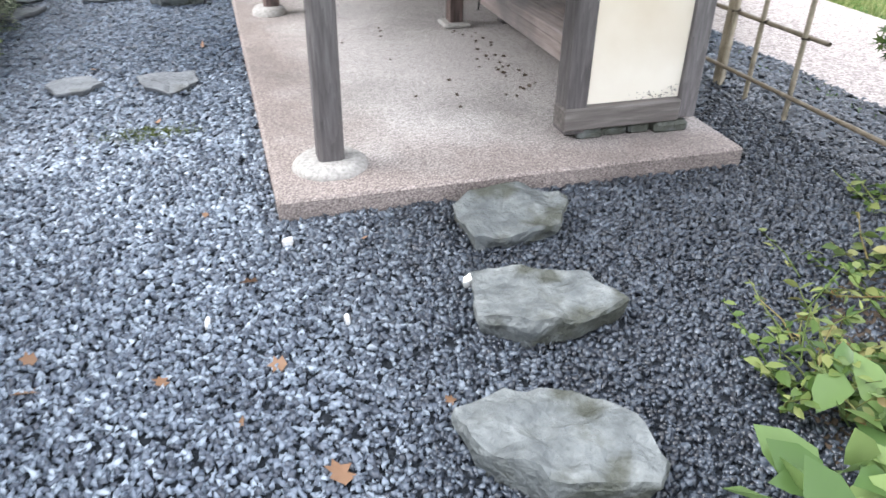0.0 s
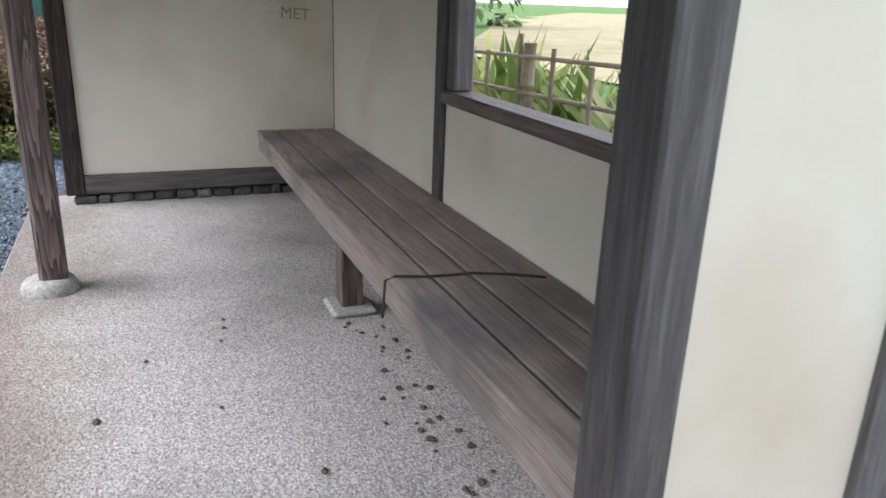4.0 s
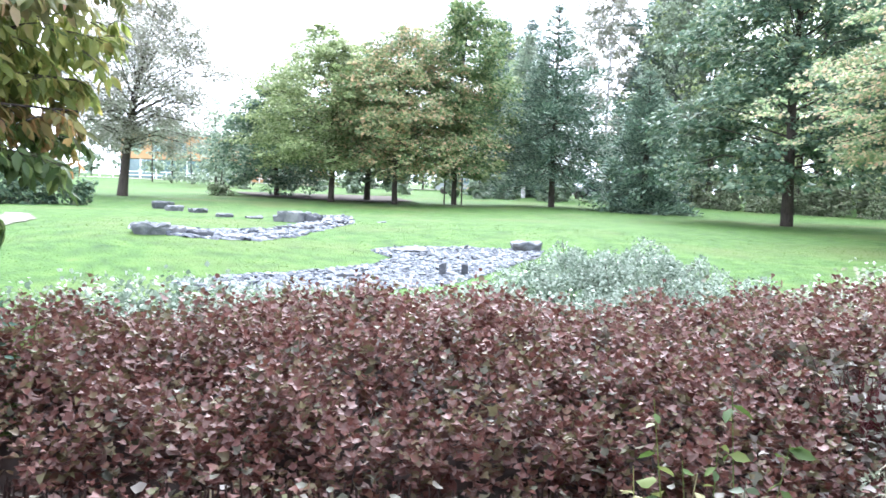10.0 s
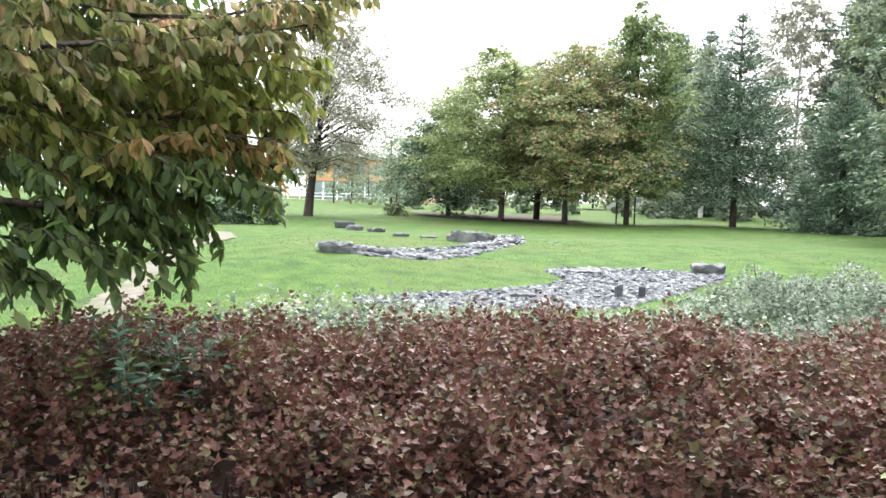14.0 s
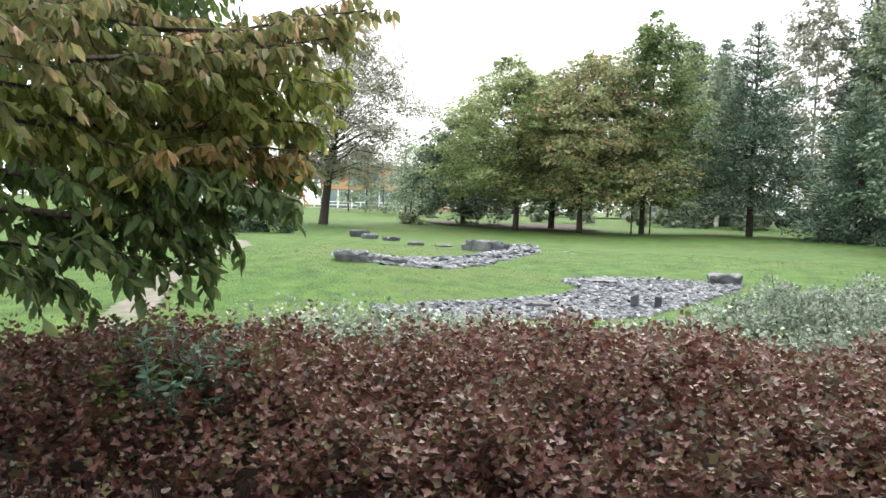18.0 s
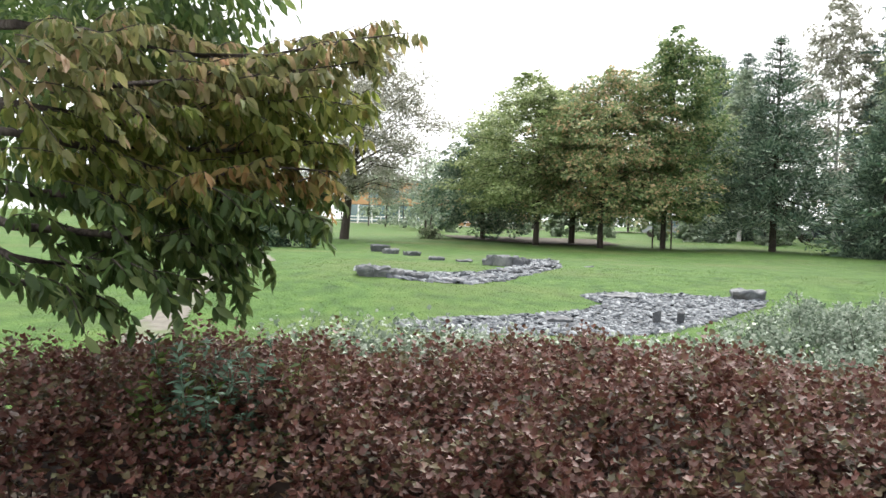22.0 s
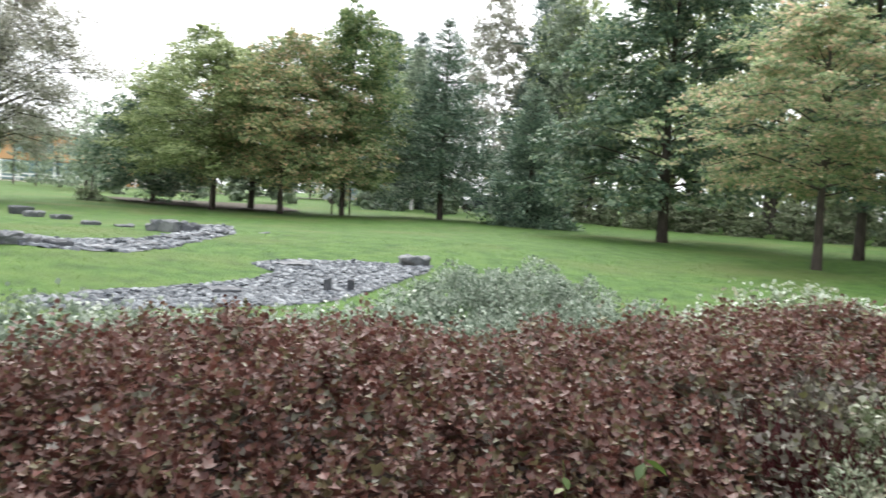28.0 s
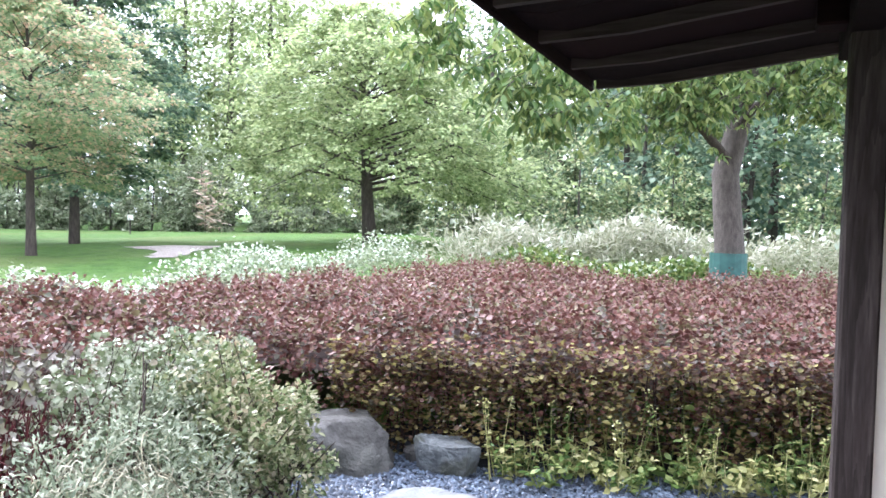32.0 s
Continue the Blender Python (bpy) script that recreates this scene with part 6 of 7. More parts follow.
for k, (x, y, rx, ry, h, nm) in enumerate([(-12.91, 3.45, 0.4, 0.24, 0.2, "squared grey slate block on the lawn"),
                                           (-10.15, 1.90, 0.055, 0.05, 0.26, "upright slate block in the stream bed"),
                                           (-10.25, 2.22, 0.055, 0.05, 0.24, "upright slate block in the stream bed"),
                                           (-9.72, 0.49, 0.26, 0.16, 0.1, "slate block in the stream bed"),
                                           (-12.31, 1.37, 0.3, 0.2, 0.1, "rounded pale rock in the stream bed"),
                                           (-8.50, -1.15, 0.35, 0.2, 0.07, "pale flat slab in the stream bed"),
                                           (-11.48, -2.76, 0.36, 0.26, 0.22, "dark slate rocks at the stream's end"),
                                           (-11.59, -2.54, 0.28, 0.2, 0.16, "dark slate rocks at the stream's end"),
                                           (-23.10, -6.79, 0.42, 0.3, 0.3, "grey rock outcrop near the willow"),
                                           (-21.49, -5.79, 0.34, 0.26, 0.22, "grey rock outcrop near the willow"),
                                           (-20.70, -4.91, 0.3, 0.24, 0.18, "grey rock outcrop near the willow"),
                                           (-18.18, -3.45, 0.3, 0.2, 0.14, "dark slate rock on the mound"),
                                           (-17.91, -2.63, 0.28, 0.18, 0.1, "dark slate rock on the mound"),
                                           (-16.88, -1.70, 0.3, 0.25, 0.22, "dark stacked slate rocks"),
                                           (-16.90, -1.39, 0.42, 0.3, 0.34, "dark stacked slate rocks"),
                                           (-16.92, -1.09, 0.3, 0.22, 0.26, "dark stacked slate rocks"),
                                           (-14.33, -0.93, 0.42, 0.22, 0.12, "dark stacked slate rocks"),
                                           (-15.74, -0.59, 0.3, 0.2, 0.12, "dark stacked slate rocks"),
                                           (-16.80, -0.37, 0.26, 0.2, 0.12, "small dark slate rock"),
                                           (-18.12, 0.51, 0.16, 0.12, 0.06, "small dark slate rock"),
                                           (-12.97, -1.13, 0.35, 0.2, 0.1, "slate block in the stream bed"),
                                           (-11.68, -2.06, 0.22, 0.2, 0.14, "slate block in the stream bed"),
                                           (-11.98, -1.53, 0.3, 0.2, 0.08, "slate block in the stream bed")]):
    flat_stone(x, y, rx, ry, h * .75, 20 * k, 620 + k, mat=SLATE_PALE if k == 0 or "pale" in nm else DARK_SLATE, label=nm, name="slate_rock", z=float(ground_z(x, y)) - .03, sides=7, rough=.2, layers=.25 if h < .28 else .12)

# flowering strips and shrubs behind the hedge
WHITE_FLOWER = leaf_material("white_flower_heads", [(0.2, (0.34, 0.40, 0.30)), (0.8, (0.62, 0.66, 0.58))], 0.2)


def flower_strip(name, line, width, h, n, label, seed, flowers=.5, leaf=.07, mat=PALE_GREEN, shape=LEAF_PLAIN):
    r = rng(seed)
    ob = thing(name, 0, 0, 0, label, "flowers")
    pts = np.array(line, float)
    k = r.integers(0, len(pts) - 1, n)
    p = pts[k] + (pts[k + 1] - pts[k]) * r.uniform(0, 1, (n, 1)) + (r.normal(0, 1, (n, 2)).clip(-1.5, 1.5)) * width
    g = ground_z(p[:, 0], p[:, 1])
    hh = h * (.75 + .25 * np.sin(2.1 * p[:, 0]) * np.sin(1.7 * p[:, 1]) + r.normal(0, .07, n))
    z = g + hh * r.uniform(.1, 1, n) ** .5
    pos = np.column_stack([p, z])
    out = np.column_stack([r.normal(0, .6, (n, 2)), np.full(n, .5)])
    tagged(part_np("foliage", *leaf_cloud(shape, pos, out, r.uniform(.6, 1.3, n) * leaf, seed + 1), mat, ob), kind="stuff")
    m = int(n * flowers)
    top = np.column_stack([p[:m], (g + hh)[:m] + r.normal(0, .03, m)])
    tagged(part_np("blossom", *leaf_cloud(LEAF_PLAIN, top, np.column_stack([r.normal(0, 1, (m, 2)), np.full(m, .3)]), leaf * .9, seed + 2), WHITE_FLOWER, ob, "white flower heads"), kind="stuff")
    return ob


flower_strip("white_flower_strip", [(-5.9, 4.6), (-6.3, 7.0), (-6.6, 10), (-6.2, 14)], .45, .80, 15000, "white-flowering perennials behind the hedge", 640, flowers=.17, leaf=.06)
flower_strip("pale_grass_clump", [(-5.2, 14.6), (-3.2, 15.6), (-1.4, 16.2), (1.8, 16.0)], .6, 1.22, 16000, "tall pale feathery flowering grasses", 642, mat=PALE_GRASS, leaf=.17, flowers=.01, shape=LEAF_LONG)
flower_strip("green_perennials", [(-3.8, 13.7), (-1.8, 14.2), (.6, 14.2)], .35, .75, 5000, "green perennials behind the hedge", 644, flowers=0.05, mat=WEED, leaf=.09)
flower_strip("pale_ground_cover", [(-5.6, -1.4), (-5.9, 0.0), (-6.2, 1.5), (-6.0, 3.0), (-6.0, 4.5)], .26, .74, 15000, "pale low plants between hedge and stream bed", 646, flowers=.06, leaf=.055, mat=PALE_SILVER)
shrub("silver_willow_shrub", (-6.4, 3.3, -.05), [(-6.9, 2.7, .36, .38), (-6.6, 3.2, .48, .44), (-6.2, 3.7, .46, .44), (-7.2, 3.2, .46, .42), (-5.9, 4.3, .36, .40), (-7.1, 3.8, .50, .44), (-5.6, 3.2, .42, .32), (-5.4, 3.7, .44, .36), (-5.2, 4.3, .42, .36), (-6.4, 2.5, .25, .32), (-7.0, 4.4, .35, .4)], 1200, .035, PALE_SILVER, "silvery low willow shrub between hedge and lawn", 650, category="shrub", droop=-.1)
shrub("grey_bush", (-39.9, -9.7, .70), [(-39.9, -9.7, .85, .45), (-39.9, -9.3, .8, .35)], 150, .13, PALE_GREEN, "low round pale bush on the lawn", 652)

# grass blades on the lawn between the hedge and the trees
BLADE = leaf_material("grass_blades", [(0.15, (0.060, 0.118, 0.020)), (0.45, (0.092, 0.168, 0.030)), (0.7, (0.140, 0.222, 0.050)), (0.92, (0.22, 0.26, 0.09)), (0.985, (0.5, 0.52, 0.45))], 0.5, scale=.9, island=.55)
r = rng(655)
n = 42000
d, way = 6.0 + 13 * r.uniform(0, 1, n) ** 1.25, np.radians(r.uniform(-12, 138, n))
px, py = .2 - d * np.sin(way), 2.2 + d * np.cos(way)
keep = (hedge_edge(px, py) < -.1) & ~inside(bed, px, py) & ~inside(bed2, px, py)
px, py, d = px[keep], py[keep], d[keep]
tuft = leaf_cloud(GRASS_TUFT, np.column_stack([px, py, ground_z(px, py) - .01]), np.column_stack([r.normal(0, .25, (len(px), 2)), np.ones(len(px))]), r.uniform(.020, .042, len(px)), 656, spread=.15)
tagged(part_np("grass_blades", *tuft, BLADE), "short uneven grass of the lawn with small daisies", "grass", kind="stuff")

n = 22000
px, py = r.uniform(5.25, 9.6, n), r.uniform(-4, 9, n)
tuft = leaf_cloud(GRASS_TUFT, np.column_stack([px, py, ground_z(px, py) - .01]), np.column_stack([r.normal(0, .3, (n, 2)), np.ones(n)]), r.uniform(.05, .12, n), 657, spread=.2)
VERGE = leaf_material("verge_blades", [(0.2, (0.15, 0.20, 0.060)), (0.5, (0.25, 0.30, 0.11)), (0.8, (0.40, 0.41, 0.19))], .35)
tagged(part_np("verge_grass", *tuft, VERGE), "rough grass between the path and the field", "grass", kind="stuff")

# reeds with pale plumes, sign posts
PLUME = leaf_material("pale_plumes", [(0.2, (0.42, 0.30, 0.24)), (0.8, (0.66, 0.55, 0.46))], 0.2)
plant("pampas_grass", -24.0, 29.0, float(ground_z(-24.0, 29.0)), 3.0, 8, .5, PLUME, "pampas grass with pale pink plumes in the border", 660, stems=22, spread=.5, shape=LEAF_LONG, droop=.2, lean=.3)
WHITE = material("white_painted_panel", [(0.3, (0.74, 0.74, 0.72)), (0.7, (0.82, 0.82, 0.80))], scale=3, rough=.5, bump=0)
for x, y in ((-11.5, 28.5), (-25.5, 25.5)):
    s = thing("plant_sign", x, y, float(ground_z(x, y)), "small white plant label on a post", "sign", "plant labels")
    part_np("post", *tube([(0, 0, 0), (0, 0, .7)], [.03, .03], 6), BARK_GREY, s)
    part("panel", box(-.16, .16, -.02, .02, .62, .85, .004), WHITE, s)

# far building beyond the trees
ORANGE = material("orange_render", [(0.3, (0.50, 0.28, 0.14)), (0.7, (0.60, 0.36, 0.19))], scale=.5, rough=.8, bump=.1)
ROOFM = material("grey_roof", [(0.3, (0.20, 0.19, 0.19)), (0.7, (0.30, 0.29, 0.28))], scale=2, rough=.7, bump=.1)
PANE = material("dark_window_glass", [(0.3, (0.10, 0.16, 0.17)), (0.7, (0.20, 0.28, 0.28))], scale=.7, rough=.1, bump=0, spec=.8)
bx, by = -112.0, -30.0
house = thing("orange_building", bx, by, 1.2, "low orange building with a glazed ground floor", "building", rz=18)
part("wall", box(-5, 5, -13, 13, 3.0, 6.4, .02), ORANGE, house)
part("wall", box(-4.8, 4.8, 2.0, 12.8, 0, 2.99, .02), ORANGE, house)
part("roof", box(-5.4, 5.4, -13.4, 13.4, 6.41, 6.8, .03), ROOFM, house)
for k in range(7):
    w = part("window", box(4.9, 5.06, -12.4 + 2.05 * k, -10.6 + 2.05 * k, .35, 2.9, .01), PANE, house)
    part("frame", box(4.9, 5.09, -10.58 + 2.05 * k, -10.40 + 2.05 * k, .1, 2.98, .01), WHITE, w)
for k in range(8):
    part("window", box(4.95, 5.05, -12 + 3 * k, -10.4 + 3 * k, 4.0, 5.4, .01), PANE, house)
fence = thing("white_fence", -90, -24, 1.45, "low white fence beside the far road", "fence")
for k in range(18):
    part("fence_post", box(-.05, .05, -14 + 1.6 * k, -13.9 + 1.6 * k, 0, .9, .01), WHITE, fence)
for z in (.35, .75):
    part("fence_rail", box(-.03, .03, -14, 13.4, z, z + .12, .01), WHITE, fence)


def car(x, y, rz, paint, label):
    c = thing("parked_car", x, y, float(ground_z(x, y)) + .03, label, "car", "parked cars", rz)
    bm = bmesh.new()
    prof = [(-2.1, .35), (-2.15, .75), (-1.5, .95), (-.9, 1.42), (.7, 1.45), (1.35, .98), (2.1, .85), (2.15, .4)]
    a, b = [bm.verts.new((px, -.82, pz)) for px, pz in prof], [bm.verts.new((px, .82, pz)) for px, pz in prof]
    bm.faces.new(a), bm.faces.new(b[::-1])
    for k in range(len(prof)):
        bm.faces.new((a[k], b[k], b[(k + 1) % len(prof)], a[(k + 1) % len(prof)]))
    bmesh.ops.bevel(bm, geom=bm.edges[:], offset=.05, segments=2, affect="EDGES")
    part("body", bm, paint, c)
    for s in (-.835, .825):
        part("side_window", box(-.95, .85, s, s + .01, 1.0, 1.34, .004), PANE, c)
    for px in (-1.35, 1.35):
        for py in (-.80, .80):
            bm = bmesh.new()
            bmesh.ops.create_cone(bm, cap_ends=True, segments=18, radius1=.32, radius2=.32, depth=.2, matrix=pose(px, py, .32, 90))
            w = part("wheel", bm, BARK, c)
    return c


PAINTS = [material("silver_car_paint", [(0.3, (0.42, 0.44, 0.46)), (0.7, (0.5, 0.52, 0.54))], scale=1, rough=.25, bump=0, metal=.3), material("dark_car_paint", [(0.3, (0.05, 0.06, 0.08)), (0.7, (0.08, 0.09, 0.11))], scale=1, rough=.25, bump=0)]
for k, y in enumerate((4.6, 7.6, 13.8, 17.0)):
    car(-66 + .2 * k, y, 80, PAINTS[k % 2], ("silver" if k % 2 == 0 else "dark") + " car parked beyond the trees")

# ---- bamboo fence ----
fence_b = thing("bamboo_fence", 2.79, 0.3, G, "open lattice fence of tied bamboo canes", "fence")


def cane(name, a, b, r0, mat=BAMBOO, parent=fence_b):
    a, b = Vector(a), Vector(b)
    n = max(3, int((b - a).length / .22))
    pts, rad = [], []
    for k in range(n + 1):
        for du, rr in ((-.02, r0), (0, r0 * 1.13), (.02, r0)):
            u = min(1, max(0, k / n + du * .3))
            pts.append(a.lerp(b, u) - Vector((2.79, .3, G))), rad.append(rr)
    keep = [i for i in range(len(pts)) if i == 0 or (pts[i] - pts[i - 1]).length > 1e-4]
    return part_np(name, *tube([pts[i] for i in keep], [rad[i] for i in keep], 8), mat, parent, smooth=True)


for k, y in enumerate((.43, .78, 1.03, 1.42, 1.8, 2.2, 2.6, 3.0, 3.4, 3.8, 4.2, 4.6)):
    cane("upright_cane", (2.79, y, G - .02), (2.79 + .01 * (k % 3), y + .01, 1.05 + .06 * (k % 3)), .014)
for z, y0 in ((.285, .28), (.56, .27), (.82, .27), (1.02, 1.1)):
    cane("cross_cane", (2.81, y0, z + .09), (2.81, 4.9, z - .02), .013)
cane("bottom_cane", (2.77, 2.2, .02), (2.72, -.80, .10), .013)
cane("corner_post", (2.83, 1.10, G - .02), (2.83, 1.10, 1.25), .035, BAMBOO)
cane("end_post", (2.68, -.83, G - .02), (2.80, -.90, .72), .028, BAMBOO_DARK)
cane("cross_cane", (2.72, -.86, .30), (3.6, -1.35, .30), .013)
for y in (3.35, 4.3):
    cane("wide_stake", (2.84, y, G), (2.84, y, 1.12), .038)
r = rng(700)
for z in (.365, .64, .90):
    for y in (.43, .78, 1.03):
        ring = [(.008 + .024 * math.cos(q * 1.05), y - .3 + .024 * math.sin(q * 1.05), z - G + .004 * q - .012) for q in range(7)]
        part_np("cord_tie", *tube(ring, [.006] * 7, 6), BAMBOO_DARK, fence_b)
# iris clumps behind the window
IRIS = leaf_material("iris_blades", [(0.2, (0.10, 0.15, 0.03)), (0.5, (0.19, 0.24, 0.06)), (0.8, (0.36, 0.36, 0.14))], 0.3)
for k in range(16):
    plant("iris_clump", 3.25 + .3 * (k % 3), 2.6 + .22 * k, -.12, .45, 9, .85, IRIS, "clump of upright green and tan iris blades", 710 + k, stems=5, spread=.15, shape=LEAF_LONG, droop=-.9, lean=.05, group="iris clumps")
wood_belt("low_bushes", (6.5, 5.5), (9.0, -3), 9, .6, 1.1, .5, TREE_GREEN, "low dark green bushes at the field's edge", 730, leaf=.09, per=500, low=0)

# ---- japanese maple beside the near path ----
maple = thing("japanese_maple", 2.95, -1.15, G, "small japanese maple with layered pointed green leaves", "tree")
MAPLE_LEAF = leaf_material("maple_leaves", [(0.2, (0.022, 0.050, 0.014)), (0.5, (0.048, 0.092, 0.024)), (0.8, (0.12, 0.165, 0.05))], .3)
LEAF_STAR = (np.array([(0, 0, 0), (-.16, .22, .02), (-.62, .18, -.05), (-.25, .40, .02), (-.55, .78, -.06), (-.12, .58, .02), (0, 1.05, -.08), (.12, .58, .02), (.55, .78, -.06), (.25, .40, .02), (.62, .18, -.05), (.16, .22, .02)]),
             np.array([(0, 11, 1), (11, 9, 1), (9, 3, 1), (1, 3, 2), (9, 11, 10), (9, 7, 3), (7, 5, 3), (5, 4, 3), (7, 9, 8), (5, 7, 6)]))
part_np("trunk", *tube([(0, 0, 0), (.02, .03, .5), (.0, .1, 1.0), (.05, .15, 1.6)], [.03, .026, .02, .012], 8), BARK, maple)
mb = [(-.25, .55, .62, .22), (-.18, .85, .62, .16), (-.05, .40, .80, .28), (.1, .6, .95, .3), (-.35, .25, .95, .28), (0, .0, 1.15, .35), (.1, -.35, .9, .3), (-.15, -.1, .7, .22), (.3, .3, 1.3, .35), (-.2, -.15, .40, .20), (-.3, -.35, .25, .22), (.2, .1, .55, .3), (.35, -.2, .4, .32), (.45, .35, .8, .35), (.5, .0, .95, .4), (.05, .25, .5, .24)]
tagged(part_np("foliage", *blob_leaves(mb, 480, .058, 740, LEAF_STAR, droop=.45, spread=.4, shell=.15, flat=.45), MAPLE_LEAF, maple), kind="stuff")
for k, (x, y, z, q) in enumerate(mb[:9]):
    part_np("limb", *tube([(.01, .05, max(.3, z - .3)), (x * .5, y * .5, z - .02), (x, y, z + .02)], [.012, .008, .004], 5), BARK, maple)

# ---- foundation stones, marks, litter ----
r = rng(760)
x = .26
while x < 1.9:
    w = r.uniform(.05, .15)
    st = part("foundation_stone", box(x, x + w - .008, YF - .025 - r.uniform(0, .02), YF + .05, -.004, r.uniform(.045, .064), .014), BOULDER if r.random() < .6 else SLATE, shelter)
    x += w
# dark backing added to stop light leaking between the foundation stones
part("gap_backing", box(.30, 2.05, YF + .03, YF + .085, -.004, .068, .004), BOULDER, shelter, "dark backing added against light between the foundation stones")
for x0, x1, yy, h in ((1.46, 1.60, .0, .045), (1.605, 1.74, .012, .048), (1.745, 1.86, .008, .05), (1.87, 2.06, -.02, .052)):
    part("foundation_stone", box(x0, x1, Y0 + yy, Y0 + .1, -.004, h, .014), SLATE, shelter)
MARK = material("charcoal_scrawl", [(0.3, (0.22, 0.205, 0.17)), (0.7, (0.36, 0.335, 0.28))], scale=30, rough=.9, bump=0)
CHALK = material("chalk_scribble", [(0.3, (0.80, 0.78, 0.70)), (0.7, (0.86, 0.84, 0.78))], scale=30, rough=.9, bump=0)
cu = bpy.data.curves.new("wall_writing", "FONT")
cu.body, cu.size, cu.extrude = "MET", .105, .0006
wr = new("wall_writing", cu)
cu.materials.append(MARK)
wr.matrix_basis = pose(1.62, YF - .002, 1.19, 90, 4, 0)
tagged(wr, "faded dark handwritten letters on the plaster wall", "graffiti")
vv, ff = [], []
for k in range(9):
    z = 1.24 + .012 * k
    tube([(1.45 + r.normal(0, .01), YF - .001, z), (1.50, YF - .001, z + r.normal(0, .008)), (1.56, YF - .001, z + r.normal(0, .008)), (1.62 + r.normal(0, .01), YF - .001, z)], [.0016] * 4, 4, vv, ff)
tagged(part_np("chalk_scribble", vv, ff, CHALK), "pale chalk scribble on the plaster wall", "graffiti")
vv, ff = [], []
tube([(1.75 + .02 * k, YF - .001, 1.47 + .06 * math.sin(k * .9)) for k in range(11)], [.0025] * 11, 4, vv, ff)
tube([(1.80 + .015 * k, YF - .001, 1.42 + .03 * math.sin(k * 1.7)) for k in range(9)], [.0025] * 9, 4, vv, ff)
tagged(part_np("wall_scrawl", vv, ff, MARK), "faint dark looping scrawl on the plaster wall", "graffiti")
CORD = material("black_cord", [(0.3, (0.012, 0.012, 0.012)), (0.7, (0.03, 0.03, 0.03))], scale=20, rough=.6, bump=0)
tagged(part_np("cord", *tube([(1.405, 1.64, .30), (1.41, 1.63, .44), (1.44, 1.615, .458), (1.55, 1.58, .458), (1.70, 1.57, .458), (1.83, 1.52, .458), (1.93, 1.46, .458)], [.005] * 7, 6), CORD), "thin black cord lying across the bench", "cord")
DROP = material("dry_dirt_clod", [(0.3, (0.05, 0.038, 0.03)), (0.7, (0.11, 0.085, 0.065))], scale=30, rough=.9, bump=.3)
for k in range(46):
    u = r.uniform(0, 1)
    x, y = (1.50 + r.normal(0, .09), 2.3 - 1.35 * u + r.normal(0, .05)) if k < 36 else (r.uniform(.45, 1.2), r.uniform(.7, 2.6))
    bm = bmesh.new()
    bmesh.ops.create_icosphere(bm, subdivisions=1, radius=r.uniform(.008, .017))
    for v_ in bm.verts:
        v_.co *= r.uniform(.6, 1.25)
        v_.co.z *= .6
    ob = part("dirt_clod", bm, DROP)
    ob.location = (min(x, 1.9), y, .006)
    tagged(ob, "small dry dirt clod on the concrete", "dirt", "dirt clods under the bench")
MOSS = leaf_material("moss_tufts", [(0.2, (0.060, 0.085, 0.022)), (0.8, (0.14, 0.165, 0.05))], .2)
m = 700
mp_ = np.column_stack([-.54 + r.normal(0, .11, m), 1.08 + r.normal(0, .05, m), np.full(m, G - .004)])
tagged(part_np("moss_patch", *leaf_cloud(GRASS_TUFT, mp_, np.column_stack([r.normal(0, .5, (m, 2)), np.ones(m)]), r.uniform(.010, .022, m), 775, spread=.2), MOSS), "small patch of green moss on the gravel", "moss", kind="stuff")
DEAD = leaf_material("fallen_leaves", [(0.2, (0.14, 0.050, 0.035)), (0.5, (0.26, 0.15, 0.09)), (0.8, (0.36, 0.29, 0.17))], .15)
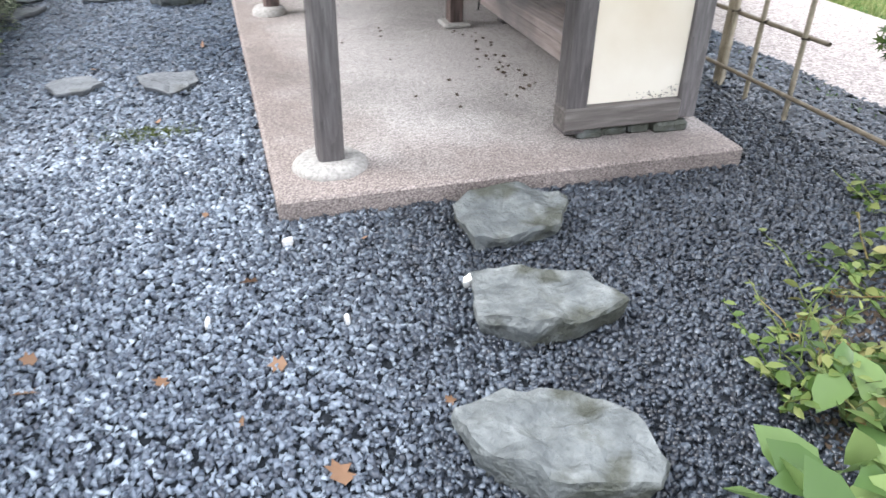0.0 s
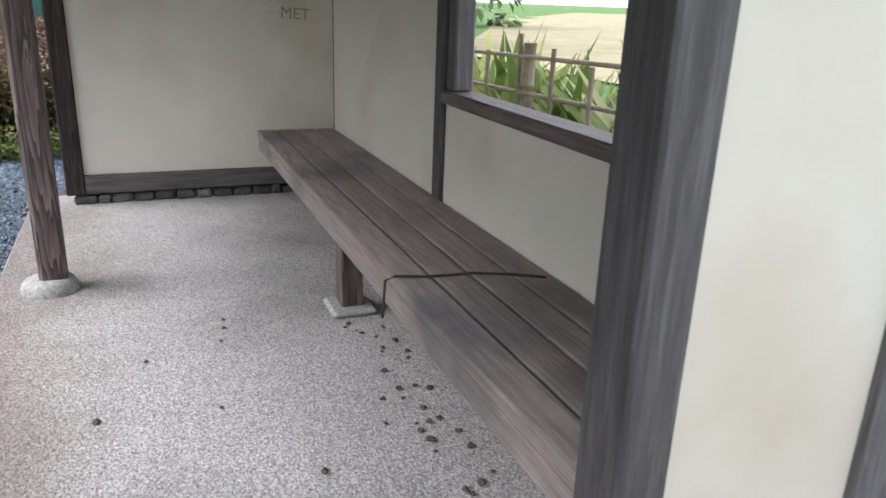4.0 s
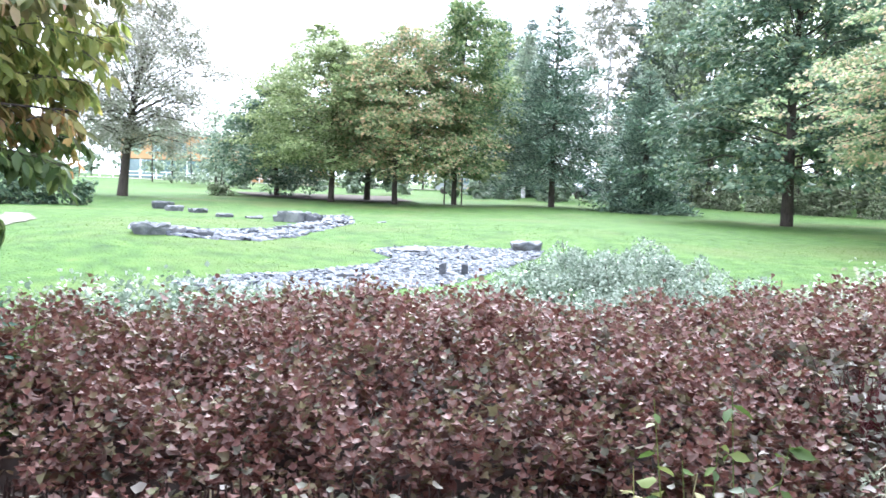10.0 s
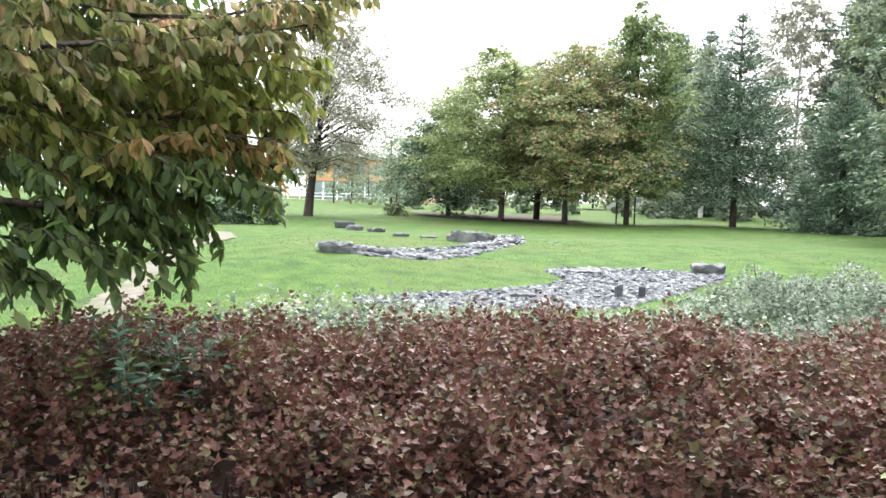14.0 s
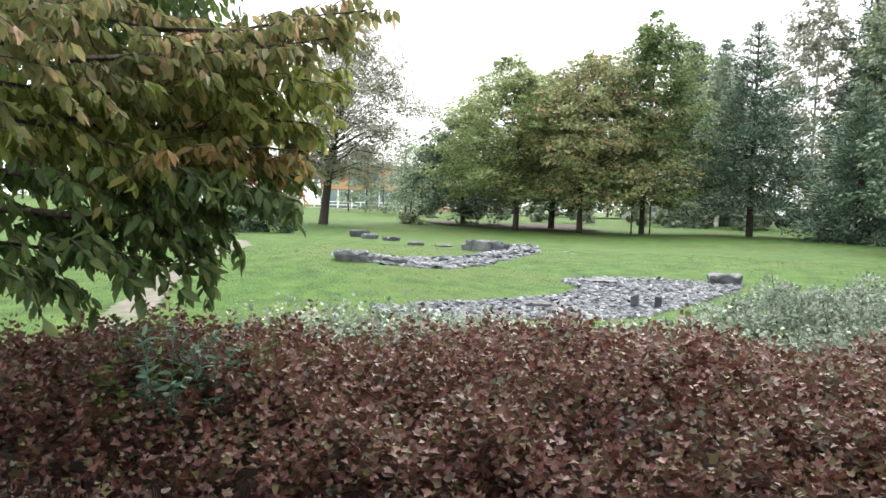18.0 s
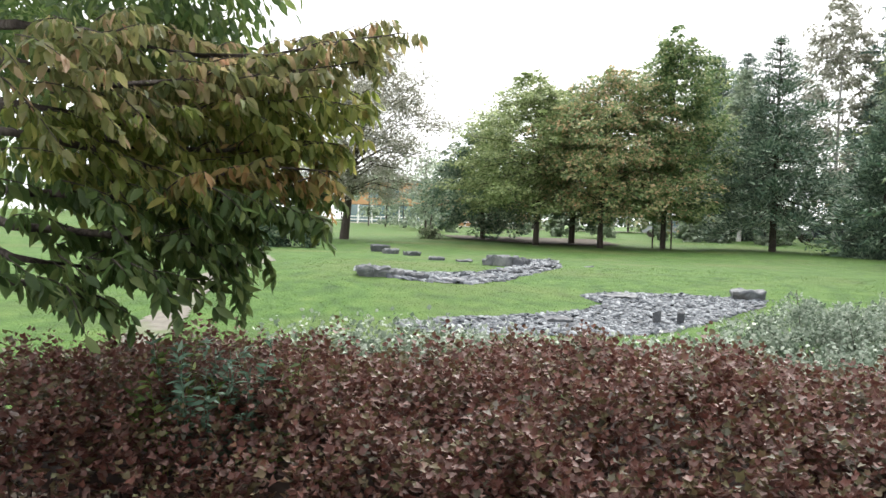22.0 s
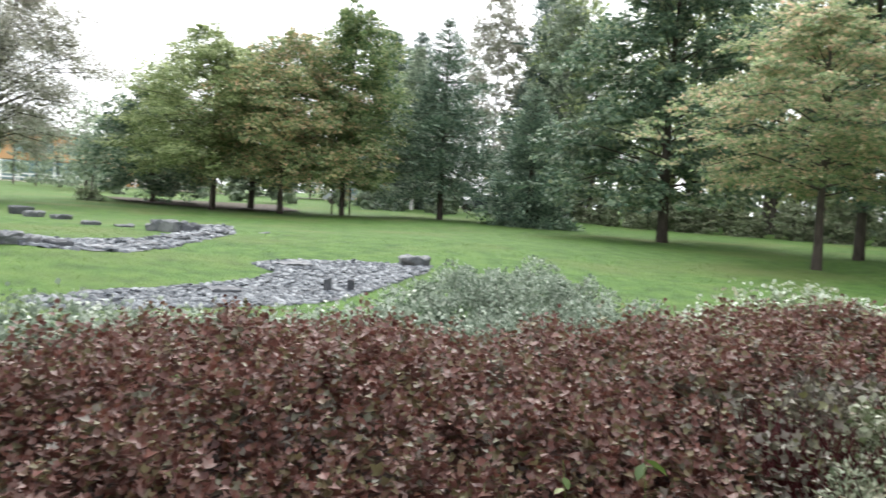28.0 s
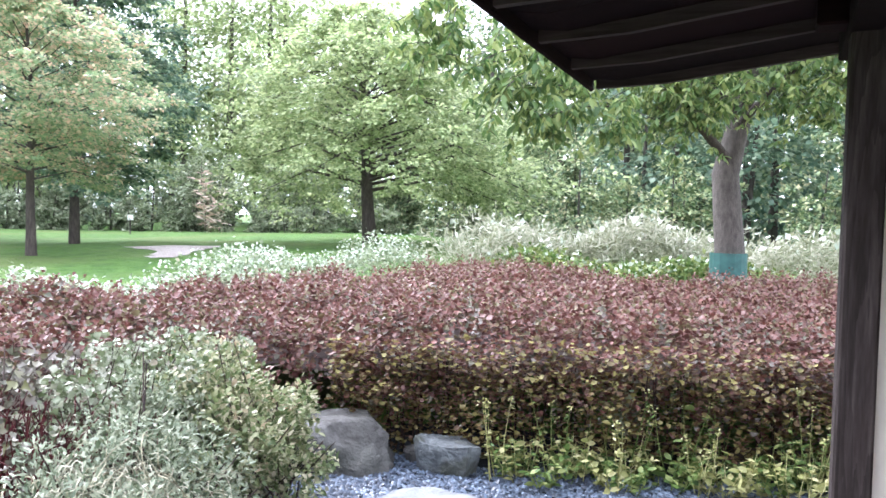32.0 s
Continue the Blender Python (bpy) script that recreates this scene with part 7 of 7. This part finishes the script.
for k, (x, y, s) in enumerate([(-.12, -.44, .09), (-.07, -.92, .08), (-.85, -.85, .11), (-.8, -.7, .07), (.02, -1.43, .12), (-.43, -.93, .07), (-.22, -1.12, .05), (.35, -1.2, .05), (-.5, 1.2, .06), (-.9, 2.2, .06), (-.25, 2.55, .08), (.3, -.25, .04), (-.3, .1, .04)]):
    ob = part_np("fallen_leaf", *leaf_cloud(LEAF_LOBED, np.zeros((1, 3)), np.array([(r.normal(), r.normal(), .1)]), s * .72, 780 + k, spread=.1), DEAD)
    ob.location = (x, y, G + .006)
    tagged(ob, "curled orange-brown fallen leaf on the gravel", "leaf", "fallen leaves")
for k, (x, y, s) in enumerate([(.02, -.2, .030), (.62, -.63, .034), (-.3, -.65, .016), (.15, -.75, .014)]):
    flat_stone(x, y, s, s * .7, .03, 30 * k, 800 + k, mat=WHITE, label="small white pebble among the slate chips", name="white_pebble", z=G - .008, sides=6)
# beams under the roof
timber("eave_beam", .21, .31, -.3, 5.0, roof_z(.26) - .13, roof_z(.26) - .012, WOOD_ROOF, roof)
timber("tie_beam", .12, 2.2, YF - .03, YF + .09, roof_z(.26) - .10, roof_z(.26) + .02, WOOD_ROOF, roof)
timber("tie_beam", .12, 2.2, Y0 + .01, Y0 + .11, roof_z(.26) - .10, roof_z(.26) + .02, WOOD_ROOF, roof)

# paint flaking off at the foot of the near plaster panel
FLAKE = material("bare_flaked_plaster", [(0.3, (0.12, 0.11, 0.10)), (0.7, (0.30, 0.28, 0.25))], scale=40, rough=.9, bump=.2)
r = rng(830)
m = 90
p = np.column_stack([1.99 - np.abs(r.normal(0, .14, m)), np.full(m, Y0 + .0285), .17 + np.abs(r.normal(0, .018, m))])
p = p[p[:, 0] > 1.51]
p[:, 2] += .05 * np.clip((p[:, 0] - 1.9) / .09, 0, 1) * r.uniform(0, 1, len(p))
tagged(part_np("paint_flakes", *leaf_cloud(LEAF_KITE, p, np.column_stack([r.normal(0, 1, len(p)), np.zeros(len(p)), r.normal(0, 1, len(p))]), r.uniform(.004, .012, len(p)), 831, spread=.02), FLAKE), "grey flaked spots along the foot of the plaster panel", "flaked paint", kind="stuff")
